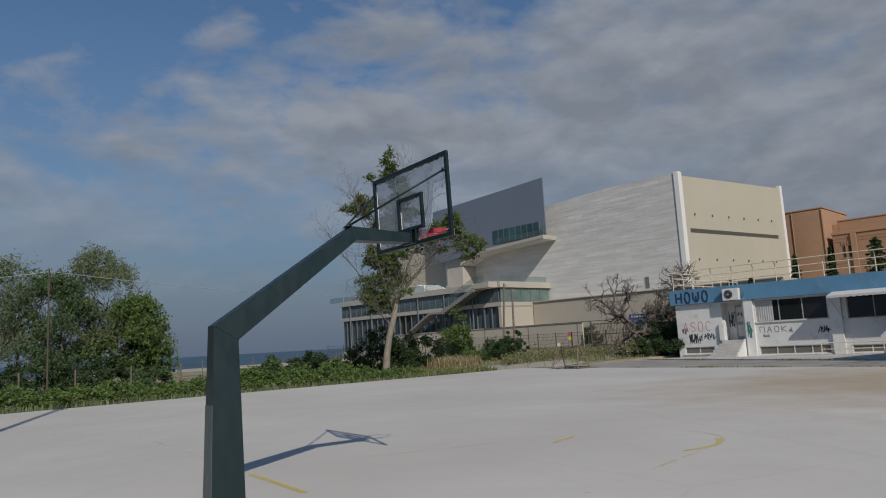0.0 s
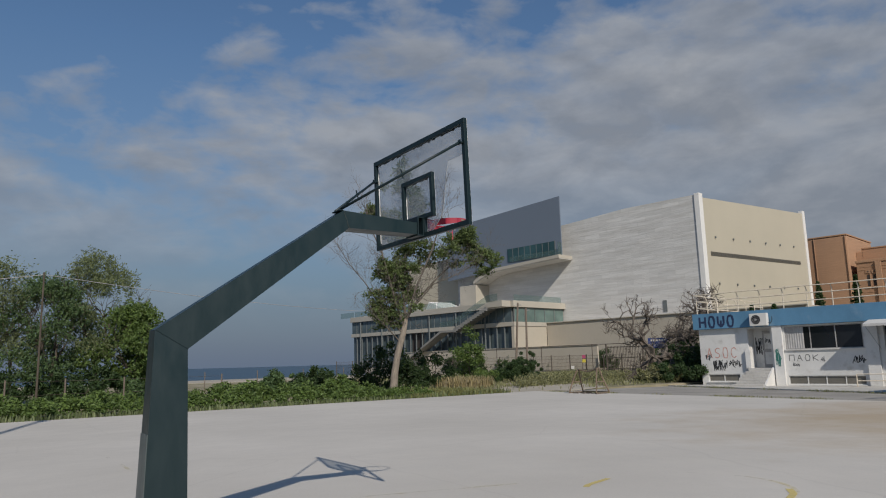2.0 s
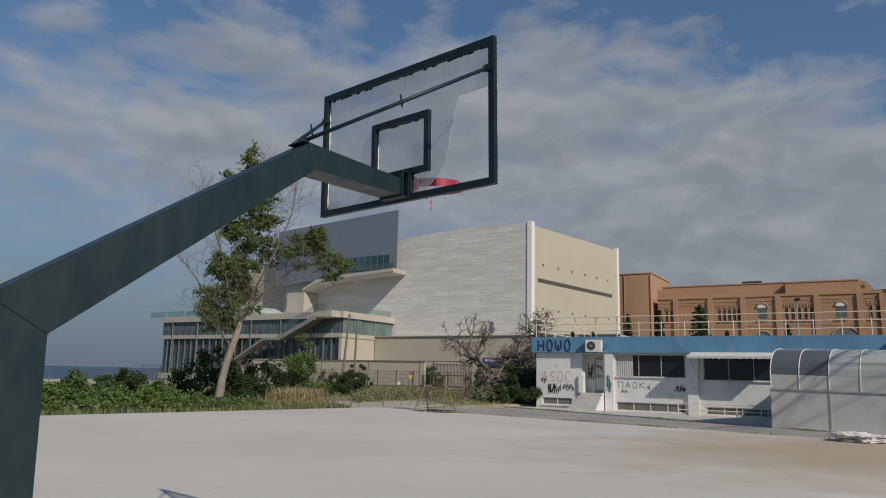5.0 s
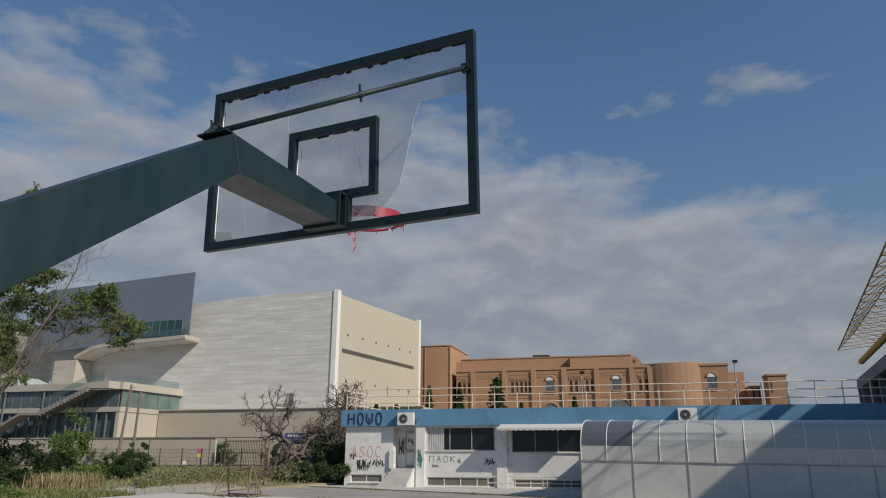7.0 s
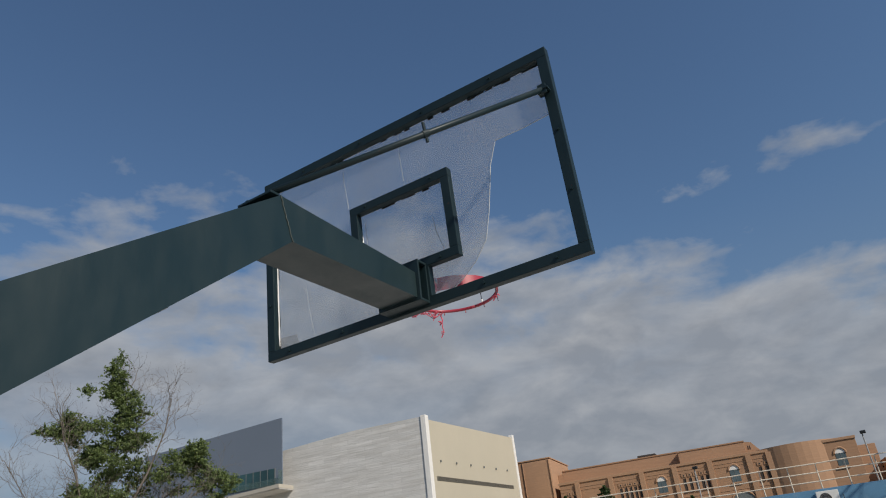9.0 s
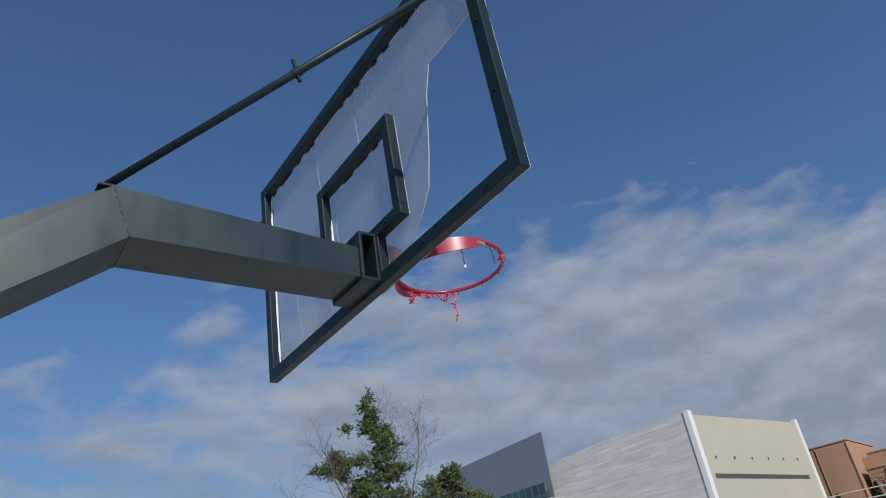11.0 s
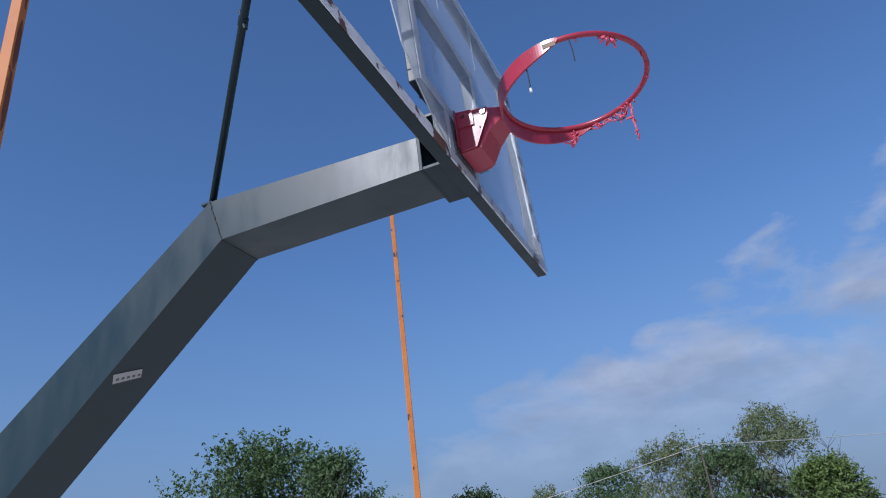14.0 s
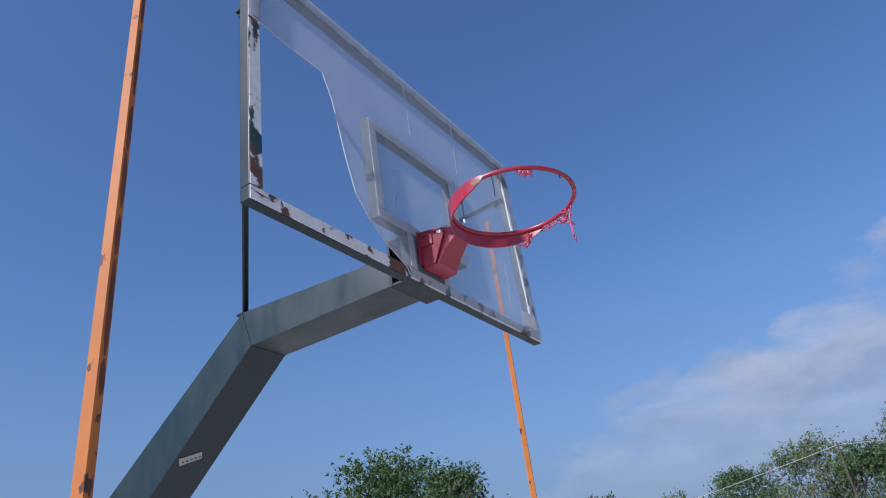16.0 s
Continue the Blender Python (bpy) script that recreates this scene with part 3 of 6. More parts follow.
def branches(bm, start, heading, length, radius, depth, rng, tips, spread=0.6, droop=0.0, sides=6, taper=0.5, twist=0.13):
    """A forking limb; gathers the tips."""
    pts, p, d = [Vector(start)], Vector(start), Vector(heading).normalized()
    steps = 4
    for _ in range(steps):
        d = (d + Vector(rng.normal(size=3).tolist()) * twist + Vector((0, 0, 0.05 - droop))).normalized()
        p = p + d * (length / steps)
        pts.append(p.copy())
    radii = [radius * (1 - 0.5 * i / steps) for i in range(steps + 1)]
    tube(bm, pts, radii, sides if depth > 1 else 4)
    if depth == 0:
        tips.append(p)
        return
    for _ in range(2 + (rng.uniform() < 0.5)):
        turn = Vector(rng.normal(size=3).tolist())
        turn = (turn - turn.dot(d) * d).normalized()
        nd = (d + turn * spread * rng.uniform(0.6, 1.3)).normalized()
        at = pts[-1] if rng.uniform() < 0.65 else pts[-2]
        branches(bm, at, nd, length * rng.uniform(0.6, 0.85), radius * taper, depth - 1, rng, tips, spread, droop, sides, taper, twist)

# ---- ground, road, sea ----
bm = bmesh.new()
xs = sorted([-400 + 1000 * i / 40 for i in range(41)] + [20.9, 21.0, 59.9, 60.1])
ys = sorted([-500 + 594 * j / 36 for j in range(37)] + [-40.0, -39.9, 22.0, 22.1, 95.0])


def ground_height(x, y):
    """Level soil, cut away under the road and the paved yard, and falling to the beach."""
    if y > 94.5:
        return -3.0
    return -0.75 if 20.95 < x < 60 and -39.95 < y < 22.05 else -0.05


grid = [[bm.verts.new((x, y, ground_height(x, y))) for x in xs] for y in ys]
for low_row, high_row in zip(grid, grid[1:]):
    for i in range(len(xs) - 1):
        bm.faces.new((low_row[i], low_row[i + 1], high_row[i + 1], high_row[i]))
single("ground", bm, "soil", "dry grassy soil reaching down to the sea shore", "ground", kind="structure")
single("water", boxes((-4000, 4000, 92, 4400, -4.0, -1.0)), "sea", "calm grey-blue sea out to the horizon", "sea", kind="structure")
single("promenade", boxes((-60, 62, 74, 90, -0.1, 0.0)), "sand", "pale paved shore promenade behind the hedge", "path", kind="structure")
single("court_floor", boxes((-26, 21.0, -30, 22.0, -0.3, 0.0)), "court", "pale worn concrete sports court with faded yellow lines", "court", kind="structure")


def fall(x):
    """The yard falls gently from the court to the clubhouse."""
    return -0.0155 * (x - 20.0)


def paved(outline, lift, deep=0.5):
    """A sheet of paving that follows the fall of the yard."""
    bm = bmesh.new()
    top = [bm.verts.new((x, y, fall(x) + lift)) for x, y in outline]
    low = [bm.verts.new((x, y, fall(x) + lift - deep)) for x, y in outline]
    bm.faces.new(top)
    bm.faces.new(low[::-1])
    for k in range(len(top)):
        bm.faces.new((top[k], low[k], low[(k + 1) % len(top)], top[(k + 1) % len(top)]))
    return bm


single("road", paved([(21.0, -30), (26.1, -30), (26.1, 3.0), (31.9, 22.0), (21.0, 22.0)], -0.008), "asphalt", "narrow strip of old dark asphalt beside the court", "road", kind="structure")
single("kerb", paved([(26.1, -30), (26.28, -30), (26.28, 3.0), (32.15, 22.3), (31.95, 22.3), (26.1, 3.0)], 0.045), "pavement", "low concrete kerb between road and pavement", "kerb", kind="structure")
single("pavement", paved([(26.28, -30), (48, -30), (48, 22.3), (32.15, 22.3), (26.28, 3.0)], 0.03), "pavement", "concrete pavement along the white clubhouse", "pavement", kind="structure")


def strip(points, width, z=0.005):
    bm = bmesh.new()
    for (xa, ya), (xb, yb) in zip(points, points[1:]):
        d = Vector((xb - xa, yb - ya)).normalized()
        nx_, ny_ = -d.y * width / 2, d.x * width / 2
        bm.faces.new([bm.verts.new(p) for p in ((xa - nx_, ya - ny_, z), (xb - nx_, yb - ny_, z),
                                                (xb + nx_, yb + ny_, z), (xa + nx_, ya + ny_, z))])
    return bm


LINES = (
    [(-1.48, -9), (-1.48, 9)],
    [(-1.4, -2.6), (4.1, -1.45)],
    [(-1.4, 2.5), (4.1, 0.85)],
    [(3.76 + 1.17 * math.cos(a * math.pi / 16), -0.32 + 1.17 * math.sin(a * math.pi / 16)) for a in range(-9, 12)],
)
for pts in ([(2.82, 0.60), (2.95, 0.68), (3.2, 0.76), (3.5, 0.84)], [(3.3, -1.40), (3.6, -1.46), (3.95, -1.46), (4.25, -1.34), (4.5, -1.14)], [(-1.48, 0.3), (-1.48, 2.1)]):
    single("court_line", strip(pts, 0.085, 0.0055), "line_bold", "remaining bright stretch of yellow court line", "court line", group="court lines", kind="structure")
for pts in LINES:
    single("court_line", strip(pts, 0.06), "line", "faded worn yellow court line on the concrete", "court line", group="court lines", kind="structure")

# ---- basketball hoop ----
hoop = root("basketball_hoop", (0, 0, 0), "dark green steel basketball hoop with a broken clear backboard", "basketball hoop")


def section(xa, za, xb, zb, half, y=0.0):
    """A ring of a box tube between its upper point (xa, za) and its lower point (xb, zb)."""
    return [(xa, y - half, za), (xa, y + half, za), (xb, y + half, zb), (xb, y - half, zb)]


def softened(bm, offset):
    es = [e for e in bm.edges if len(e.link_faces) == 2 and e.calc_face_angle(0) > 0.6]
    bmesh.ops.recalc_face_normals(bm, faces=bm.faces)
    bmesh.ops.bevel(bm, geom=es, offset=offset, segments=2, affect="EDGES", profile=0.6)
    return bm


bm = loft(bmesh.new(), [section(-2.675, 0.0, -2.315, 0.0, 0.150, 0.06), section(-2.643, 1.12, -2.338, 1.12, 0.125, 0.058), section(-2.618, 1.950, -2.353, 1.790, 0.104, 0.054)])
post = part("post", softened(bm, 0.008), "green", hoop)
bm = loft(bmesh.new(), [section(-2.618, 1.952, -2.353, 1.792, 0.104, 0.054), section(-0.938, 3.108, -0.880, 2.939, 0.1, 0.01)])
lower_arm = part("diagonal_arm", softened(bm, 0.007), "green", hoop)
bm = loft(bmesh.new(), [section(-0.936, 3.109, -0.878, 2.940, 0.1, 0.01), section(-0.10, 3.062, -0.10, 2.94, 0.1)])
part("horizontal_arm", softened(bm, 0.007), "green", hoop)
for za, zb, xa, xb, half, mid in ((3.110, 2.938, -0.937, -0.879, 0.1015, 0.01), (1.953, 1.790, -2.619, -2.352, 0.1055, 0.054)):
    rng = np.random.default_rng(4)
    for side in (-1, 1):
        pts = [(xa + (xb - xa) * k / 14 + rng.uniform(-0.003, 0.003), mid + side * half, za + (zb - za) * k / 14) for k in range(15)]
        part("weld_seam", tube(bmesh.new(), pts, 0.0024, 5), "green_rough" if za < 2 else "weld", hoop)
plate = part("base_plate", boxes((-2.80, -2.20, -0.22, 0.34, 0.0, 0.018), bevel=0.004), "green_rough", hoop)
bm = bmesh.new()
for sx in (-2.74, -2.26):
    for sy in (-0.16, 0.28):
        b2 = bmesh.new()
        tube(b2, [(sx, sy, 0.018), (sx, sy, 0.05)], 0.016, 6)
        part("anchor_bolt", b2, "rust", plate)
bm.free()
# added sheet whose paler colour paints the light on the post's lower west face
part("lit_face_sheet", loft(bmesh.new(), [[(-2.682, -0.085, 0.019), (-2.682, 0.205, 0.019), (-2.675, 0.205, 0.019), (-2.675, -0.085, 0.019)], [(-2.650, -0.062, 1.12), (-2.650, 0.178, 1.12), (-2.643, 0.178, 1.12), (-2.643, -0.062, 1.12)]]), "lit_green", hoop, "thin added sheet, lighter in colour for the light on the post's face")
# maker's sticker on the underside of the diagonal arm
sl = Vector((0.7888, -0.0236, 0.6143))
sn = Vector((0.6144, 0, -0.7890))
sw = Vector((0.0186, 0.9997, 0.0145))
c0 = Vector((-2.3531, 0.054, 1.7921)) + sn * 0.0015


def on_arm(along_it, across, lift_off):
    return c0 + sl * along_it + sw * across + sn * lift_off


bm = prism(bmesh.new(), [on_arm(u, w, 0) for u, w in ((1.265, -0.086), (1.315, 0.003), (1.282, 0.023), (1.228, -0.062))], sn * 0.0015)
sticker = part("sticker", bm, "sticker", lower_arm, "small silver maker's sticker, stuck on askew")
bm = bmesh.new()
for k in range(5):
    u, w = 1.252 + 0.0095 * k, -0.064 + 0.0165 * k
    prism(bm, [on_arm(u + a, w + b, 0.0017) for a, b in ((-0.008, 0.004), (-0.003, 0.013), (0.006, 0.008), (0.001, -0.001))], sn * 0.0006)
part("print", bm, "print", sticker)

# bracket between the arm and the backboard
bm = boxes((-0.104, -0.092, -0.118, 0.118, 2.925, 3.125), (-0.092, -0.028, -0.118, 0.118, 2.925, 2.937),
           (-0.092, -0.028, -0.118, 0.118, 3.113, 3.125), (-0.040, -0.028, -0.118, 0.118, 2.937, 3.113), bevel=0.002)
bracket = part("mounting_bracket", bm, "green_rough", hoop, "open steel box bracket")

# backboard: leans back a little
LEAN = 0.028


def leaning(bm):
    for v in bm.verts:
        v.co.x -= LEAN * (v.co.z - 2.9)
        v.co.z += 0.011
    return bm


board = root("backboard", (0, 0, 0), "clear plastic backboard with a broken side in a green steel frame", "")
board.parent = hoop
BX0, BX1 = -0.028, 0.011
bars = {"top_rail": (-0.9, 0.9, 3.9, 3.95), "bottom_rail": (-0.9, 0.9, 2.9, 2.95),
        "side_rail": (-0.9, -0.85, 2.95, 3.9), "side_rail_far": (0.85, 0.9, 2.95, 3.9),
        "inner_top_rail": (-0.3, 0.3, 3.515, 3.56), "inner_bottom_rail": (-0.3, 0.3, 3.10, 3.145),
        "inner_side_rail": (-0.3, -0.255, 3.145, 3.515), "inner_side_rail_far": (0.255, 0.3, 3.145, 3.515),
        "support_bar": (-0.13, -0.09, 2.95, 3.10), "support_bar_far": (0.09, 0.13, 2.95, 3.10)}
for name, (ya, yb, za, zb) in bars.items():
    name = name.replace("_far", "")
    part(name, leaning(boxes((BX0, BX1, ya, yb, za, zb), bevel=0.003)), "green_rough", board)
    front = bmesh.new()
    prism(front, [(BX1 + 0.0005, y, z) for y, z in ((ya + 0.002, za + 0.002), (yb - 0.002, za + 0.002), (yb - 0.002, zb - 0.002), (ya + 0.002, zb - 0.002))], (0.0015, 0, 0))
    part("front_paint", leaning(front), "white_worn" if name in ("bottom_rail", "side_rail") else "white_kept", board, "flaked white paint on the frame's front")
outline = [(0.893, 2.91), (0.893, 3.943), (-0.893, 3.943), (-0.893, 3.625), (-0.70, 3.612), (-0.555, 3.612), (-0.51, 3.5),
           (-0.485, 3.38), (-0.462, 3.27), (-0.425, 3.14), (-0.36, 3.06), (-0.27, 2.99), (-0.17, 2.94), (-0.15, 2.91)]
bm = prism(bmesh.new(), [(0.0135, y, z) for y, z in outline], (0.007, 0, 0))
sheet_ob = part("clear_sheet", leaning(bm), "clear", board, "clear scratched plastic sheet with a broken edge")
bm = tube(bmesh.new(), [(0.017, y, z) for y, z in outline[3:]], 0.0019, 6)
part("cut_edge", leaning(bm), "clear_edge", sheet_ob, "milky broken edge")
for ya, za, yb, zb in ((-0.02, 3.62, -0.02, 3.93), (0.34, 3.60, 0.36, 3.935), (0.22, 3.2, 0.24, 3.48), (-0.2, 3.18, -0.16, 3.36), (0.62, 3.0, 0.66, 3.25)):
    bm = tube(bmesh.new(), [(0.021, ya, za), (0.0212, (ya + yb) / 2 + 0.008, (za + zb) / 2), (0.021, yb, zb)], 0.0016, 4)
    part("scratch", leaning(bm), "clear_edge", sheet_ob)
bm = bmesh.new()
prism(bm, [(0.0208, y, z) for y, z in ((0.72, 2.955), (0.86, 2.955), (0.86, 3.03), (0.74, 3.02))], (0.001, 0, 0))
part("tape_patch", leaning(bm), "tape", sheet_ob, "torn white tape patch")
# old white paint on the rails' sides towards the sun
for ya, za, zb in ((0.85, 2.98, 3.88), (0.255, 3.15, 3.40)):
    n = 14
    rng = np.random.default_rng(17)
    edge = [(BX0 + 0.028 + rng.uniform(0, 0.006), ya - 0.0012, za + (zb - za) * k / n) for k in range(n + 1)]
    bm = prism(bmesh.new(), edge + [(BX1 - 0.001, ya - 0.0012, zb), (BX1 - 0.001, ya - 0.0012, za)], (0, -0.0012, 0))
    part("side_paint", leaning(bm), "white_kept", board, "flaked white paint on the rail's side")
# screws along the rails
for y, z in [(y, 3.925) for y in (-0.6, -0.2, 0.2, 0.6)] + [(y, 2.925) for y in (-0.75, -0.4, 0.4, 0.75)] + [(s, z) for s in (-0.875, 0.875) for z in (3.2, 3.5)] + [(y, 3.54) for y in (-0.2, 0.2)] + [(y, 3.12) for y in (-0.2, 0.2)]:
    bm = tube(bmesh.new(), [(BX0 - 0.008, y, z), (BX0 + 0.001, y, z)], 0.008, 6)
    part("screw", leaning(bm), "green_rough", board)
# ragged sealant showing inside the frame
rng = np.random.default_rng(12)
ragged = []
for k in range(34):
    y = -0.84 + 1.68 * k / 34
    if rng.uniform() < 0.55:
        ragged.append((y, y + rng.uniform(0.03, 0.05), 3.9 - rng.uniform(0.003, 0.011), 3.903))
for k in range(12):
    y = -0.25 + 0.5 * k / 12
    if rng.uniform() < 0.6:
        ragged.append((y, y + 0.04, 3.515 - rng.uniform(0.002, 0.008), 3.517))
for k in range(14):
    z = 2.95 + 0.95 * k / 14
    if rng.uniform() < 0.5:
        ragged.append((0.851 - rng.uniform(0.003, 0.010), 0.853, z, z + 0.06))
for ya, yb, za, zb in ragged:
    part("sealant_scrap", leaning(boxes((0.010, 0.0132, ya, yb, za, zb))), "black_plastic", board)

# two stays from the elbow to the upper corners of the board
for side in (-1, 1):
    a, b = Vector((-0.955, side * 0.055, 3.125)), Vector((-0.075, side * 0.855, 3.72))
    stay = part("stay", tube(bmesh.new(), [a, b], 0.0135, 12), "green_rough", hoop, smooth=True)
    mid = a.lerp(b, 0.52)
    part("adjuster_bolt", tube(bmesh.new(), [mid + Vector((0.01, 0, -0.035)), mid + Vector((-0.012, 0, 0.05))], 0.007, 8), "green_rough", stay)
    collar = part("collar", tube(bmesh.new(), [a.lerp(b, 0.51), a.lerp(b, 0.53)], 0.0165, 12), "green_rough", stay)
    part("lug", boxes((-0.09, -0.03, side * 0.855 - 0.03, side * 0.855 + 0.03, 3.713, 3.723), (-0.085, -0.075, side * 0.855 - 0.02, side * 0.855 + 0.02, 3.695, 3.745), bevel=0.002), "green_rough", stay)
part("stay_plate", boxes((-0.98, -0.935, -0.085, 0.085, 3.108, 3.118), bevel=0.002), "green_rough", hoop)

# rim: a ring whose board side is deepened by a flat band
rim = root("rim", (0, 0, 0), "red steel ring with torn net cords", "")
rim.parent = hoop
rim.matrix_basis = pose(0.395, 0, 3.123)
R = 0.227
bm = tube(bmesh.new(), [(R * math.cos(a), R * math.sin(a), 0) for a in [2 * math.pi * k / 60 for k in range(61)]], 0.0085, 10)
ring = part("ring", bm, "red", rim, smooth=True)
rings = []
for k in range(91):
    off = -1.62 + 3.24 * k / 90
    a = math.pi + off
    w = min(1.0, (1.62 - abs(off)) / 0.16) ** 0.5
    h0, h1 = -0.004 - (0.022 + 0.032 * max(0.0, 1 - (off / 1.5) ** 4)) * w, 0.002 + 0.007 * w
    rings.append([(r * math.cos(a), r * math.sin(a), h) for r, h in ((R + 0.0035, h0), (R + 0.0095, h0), (R + 0.0095, h1), (R + 0.0035, h1))])
band = part("band", loft(bmesh.new(), rings), "red", ring, "flat red band round the board side")
for off in (-1.53, 1.50):
    a = math.pi + off
    c, s = math.cos(a), math.sin(a)
    d = R + 0.0098
    bm = prism(bmesh.new(), [(d * c - s * u, d * s + c * u, z) for u, z in ((-0.018, -0.019), (0.02, -0.022), (0.02, -0.007), (-0.018, -0.004))], (0.001 * c, 0.001 * s, 0))
    part("worn_patch", bm, "rust_pale", band, "bare worn patch in the red paint")
# mounting box: tapers away from the board, with a stepped plate on either side
bm = loft(bmesh.new(), [[(0.022, -0.068, 3.128), (0.022, 0.068, 3.128), (0.022, 0.066, 2.972), (0.022, -0.066, 2.972)],
                        [(0.088, -0.064, 3.122), (0.088, 0.064, 3.122), (0.088, 0.062, 2.976), (0.088, -0.062, 2.976)],
                        [(0.128, -0.058, 3.112), (0.128, 0.058, 3.112), (0.122, 0.055, 3.030), (0.122, -0.055, 3.030)],
                        [(0.166, -0.046, 3.108), (0.166, 0.046, 3.108), (0.165, 0.045, 3.071), (0.165, -0.045, 3.071)]])
mount = part("mounting_box", softened(bm, 0.003), "red", rim, "dented red mounting box")
mount.matrix_basis = pose(-0.395, 0, -3.123)
part("flange", boxes((0.0218, 0.0265, -0.092, 0.092, 2.985, 3.122), bevel=0.002), "red", mount)
for s in (-1, 1):
    lower = [(0.027, s * 0.0685, 2.974), (0.078, s * 0.0665, 2.976), (0.128, s * 0.0665, 3.082), (0.128, s * 0.0665, 3.108), (0.027, s * 0.0685, 3.112)]
    part("side_plate", prism(bmesh.new(), lower, (0, s * 0.006, 0)), "red", mount)
    step = [(0.027, s * 0.075, 3.054), (0.080, s * 0.073, 3.056), (0.080, s * 0.073, 3.104), (0.058, s * 0.073, 3.110), (0.027, s * 0.075, 3.110)]
    part("stepped_plate", prism(bmesh.new(), step, (0, s * 0.0055, 0)), "red", mount)
    bm = tube(bmesh.new(), [(0.113, s * 0.072, 3.094), (0.113, s * 0.078, 3.094)], [0.0125, 0.0095], 12)
    part("mounting_bolt", bm, "chrome", mount, "worn shiny bolt head")
    part("rivet", tube(bmesh.new(), [(0.098, s * 0.072, 3.04), (0.098, s * 0.0745, 3.04)], 0.0028, 6), "black_plastic", mount)
bm = prism(bmesh.new(), [(x, -0.0812, z) for x, z in ((0.040, 3.089), (0.052, 3.090), (0.055, 3.098), (0.051, 3.098), (0.049, 3.094), (0.040, 3.093))], (0, -0.0012, 0))
part("dent_mark", bm, "black_plastic", mount)
# net hooks
for k in range(12):
    a = 2 * math.pi * (k + 0.5) / 12
    if abs(a - math.pi) < 1.6:
        continue
    c, s = math.cos(a), math.sin(a)
    part("net_hook", tube(bmesh.new(), [(R * c, R * s, -0.006), (R * c * 0.985, R * s * 0.985, -0.018), (R * c * 1.01, R * s * 1.01, -0.021)], 0.0026, 5), "red", ring)
# thin dark cords hanging straight, and what is left of the pink net
rng = np.random.default_rng(7)
for deg, length, tip in ((280, 0.085, 0), (244, 0.11, 1)):
    p = Vector((R * math.cos(radians(deg)), R * math.sin(radians(deg)), -0.006))
    q = p + Vector((0.004, -0.006, -length))
    part("net_cord", tube(bmesh.new(), [p, p.lerp(q, 0.5) + Vector((0.002, 0, 0)), q], 0.0021, 5), "cord", ring, "thin dark cord")
    if tip:
        part("cord_end", tube(bmesh.new(), [q, q + Vector((0, 0, -0.011))], 0.0042, 6), "tape", ring, "pale frayed end")
for deg, length, knots in ((50, 0.125, 3), (57, 0.045, 2), (104, 0.040, 4), (84, 0.02, 1)):
    p = Vector((R * math.cos(radians(deg)), R * math.sin(radians(deg)), -0.012 if deg < 90 else -0.03))
    pts = [p.copy()]
    for k in range(9):
        p = p + Vector((rng.normal() * 0.005, rng.normal() * 0.005, -length / 9))
        pts.append(p.copy())
    cord = part("net_cord", tube(bmesh.new(), pts, [0.0042 - 0.0002 * k for k in range(10)], 5), "net", ring, "torn pink cord")
    for j in range(knots):
        bm = bmesh.new()
        for i in range(4):
            q = pts[min(9, 4 * j)] + Vector(rng.normal(size=3).tolist()) * 0.004
            tube(bm, [q, q + Vector(rng.normal(size=3).tolist()) * 0.010], 0.0032, 5)
        part("knot", bm, "net", cord)
for a0, a1, sag, mat in ((52, 66, 0.024, "net"), (60, 74, 0.020, "net"), (66, 88, 0.014, "net"), (53, 70, 0.030, "cord"), (76, 90, 0.016, "net")):
    pts = []
    for k in range(11):
        a = radians(a0 + (a1 - a0) * k / 10)
        d = R + rng.normal() * 0.003
        pts.append((d * math.cos(a), d * math.sin(a), -0.012 - sag * math.sin(k / 10 * math.pi) + rng.normal() * 0.0025))
    part("net_strand", tube(bmesh.new(), pts, 0.0026 if mat == "net" else 0.002, 5), mat, ring)
bm = bmesh.new()
for k in range(11):
    a = radians(304 + 1.0 * k)
    q = Vector((R * math.cos(a) * 0.985, R * math.sin(a) * 0.985, -0.008 + rng.normal() * 0.003))
    tube(bm, [q, q + Vector((rng.normal() * 0.012, rng.normal() * 0.010, -abs(rng.normal()) * 0.014))], 0.0036, 5)
part("net_tuft", bm, "net", ring, "tuft of torn pink cord")

# ---- tall orange posts beside the court ----


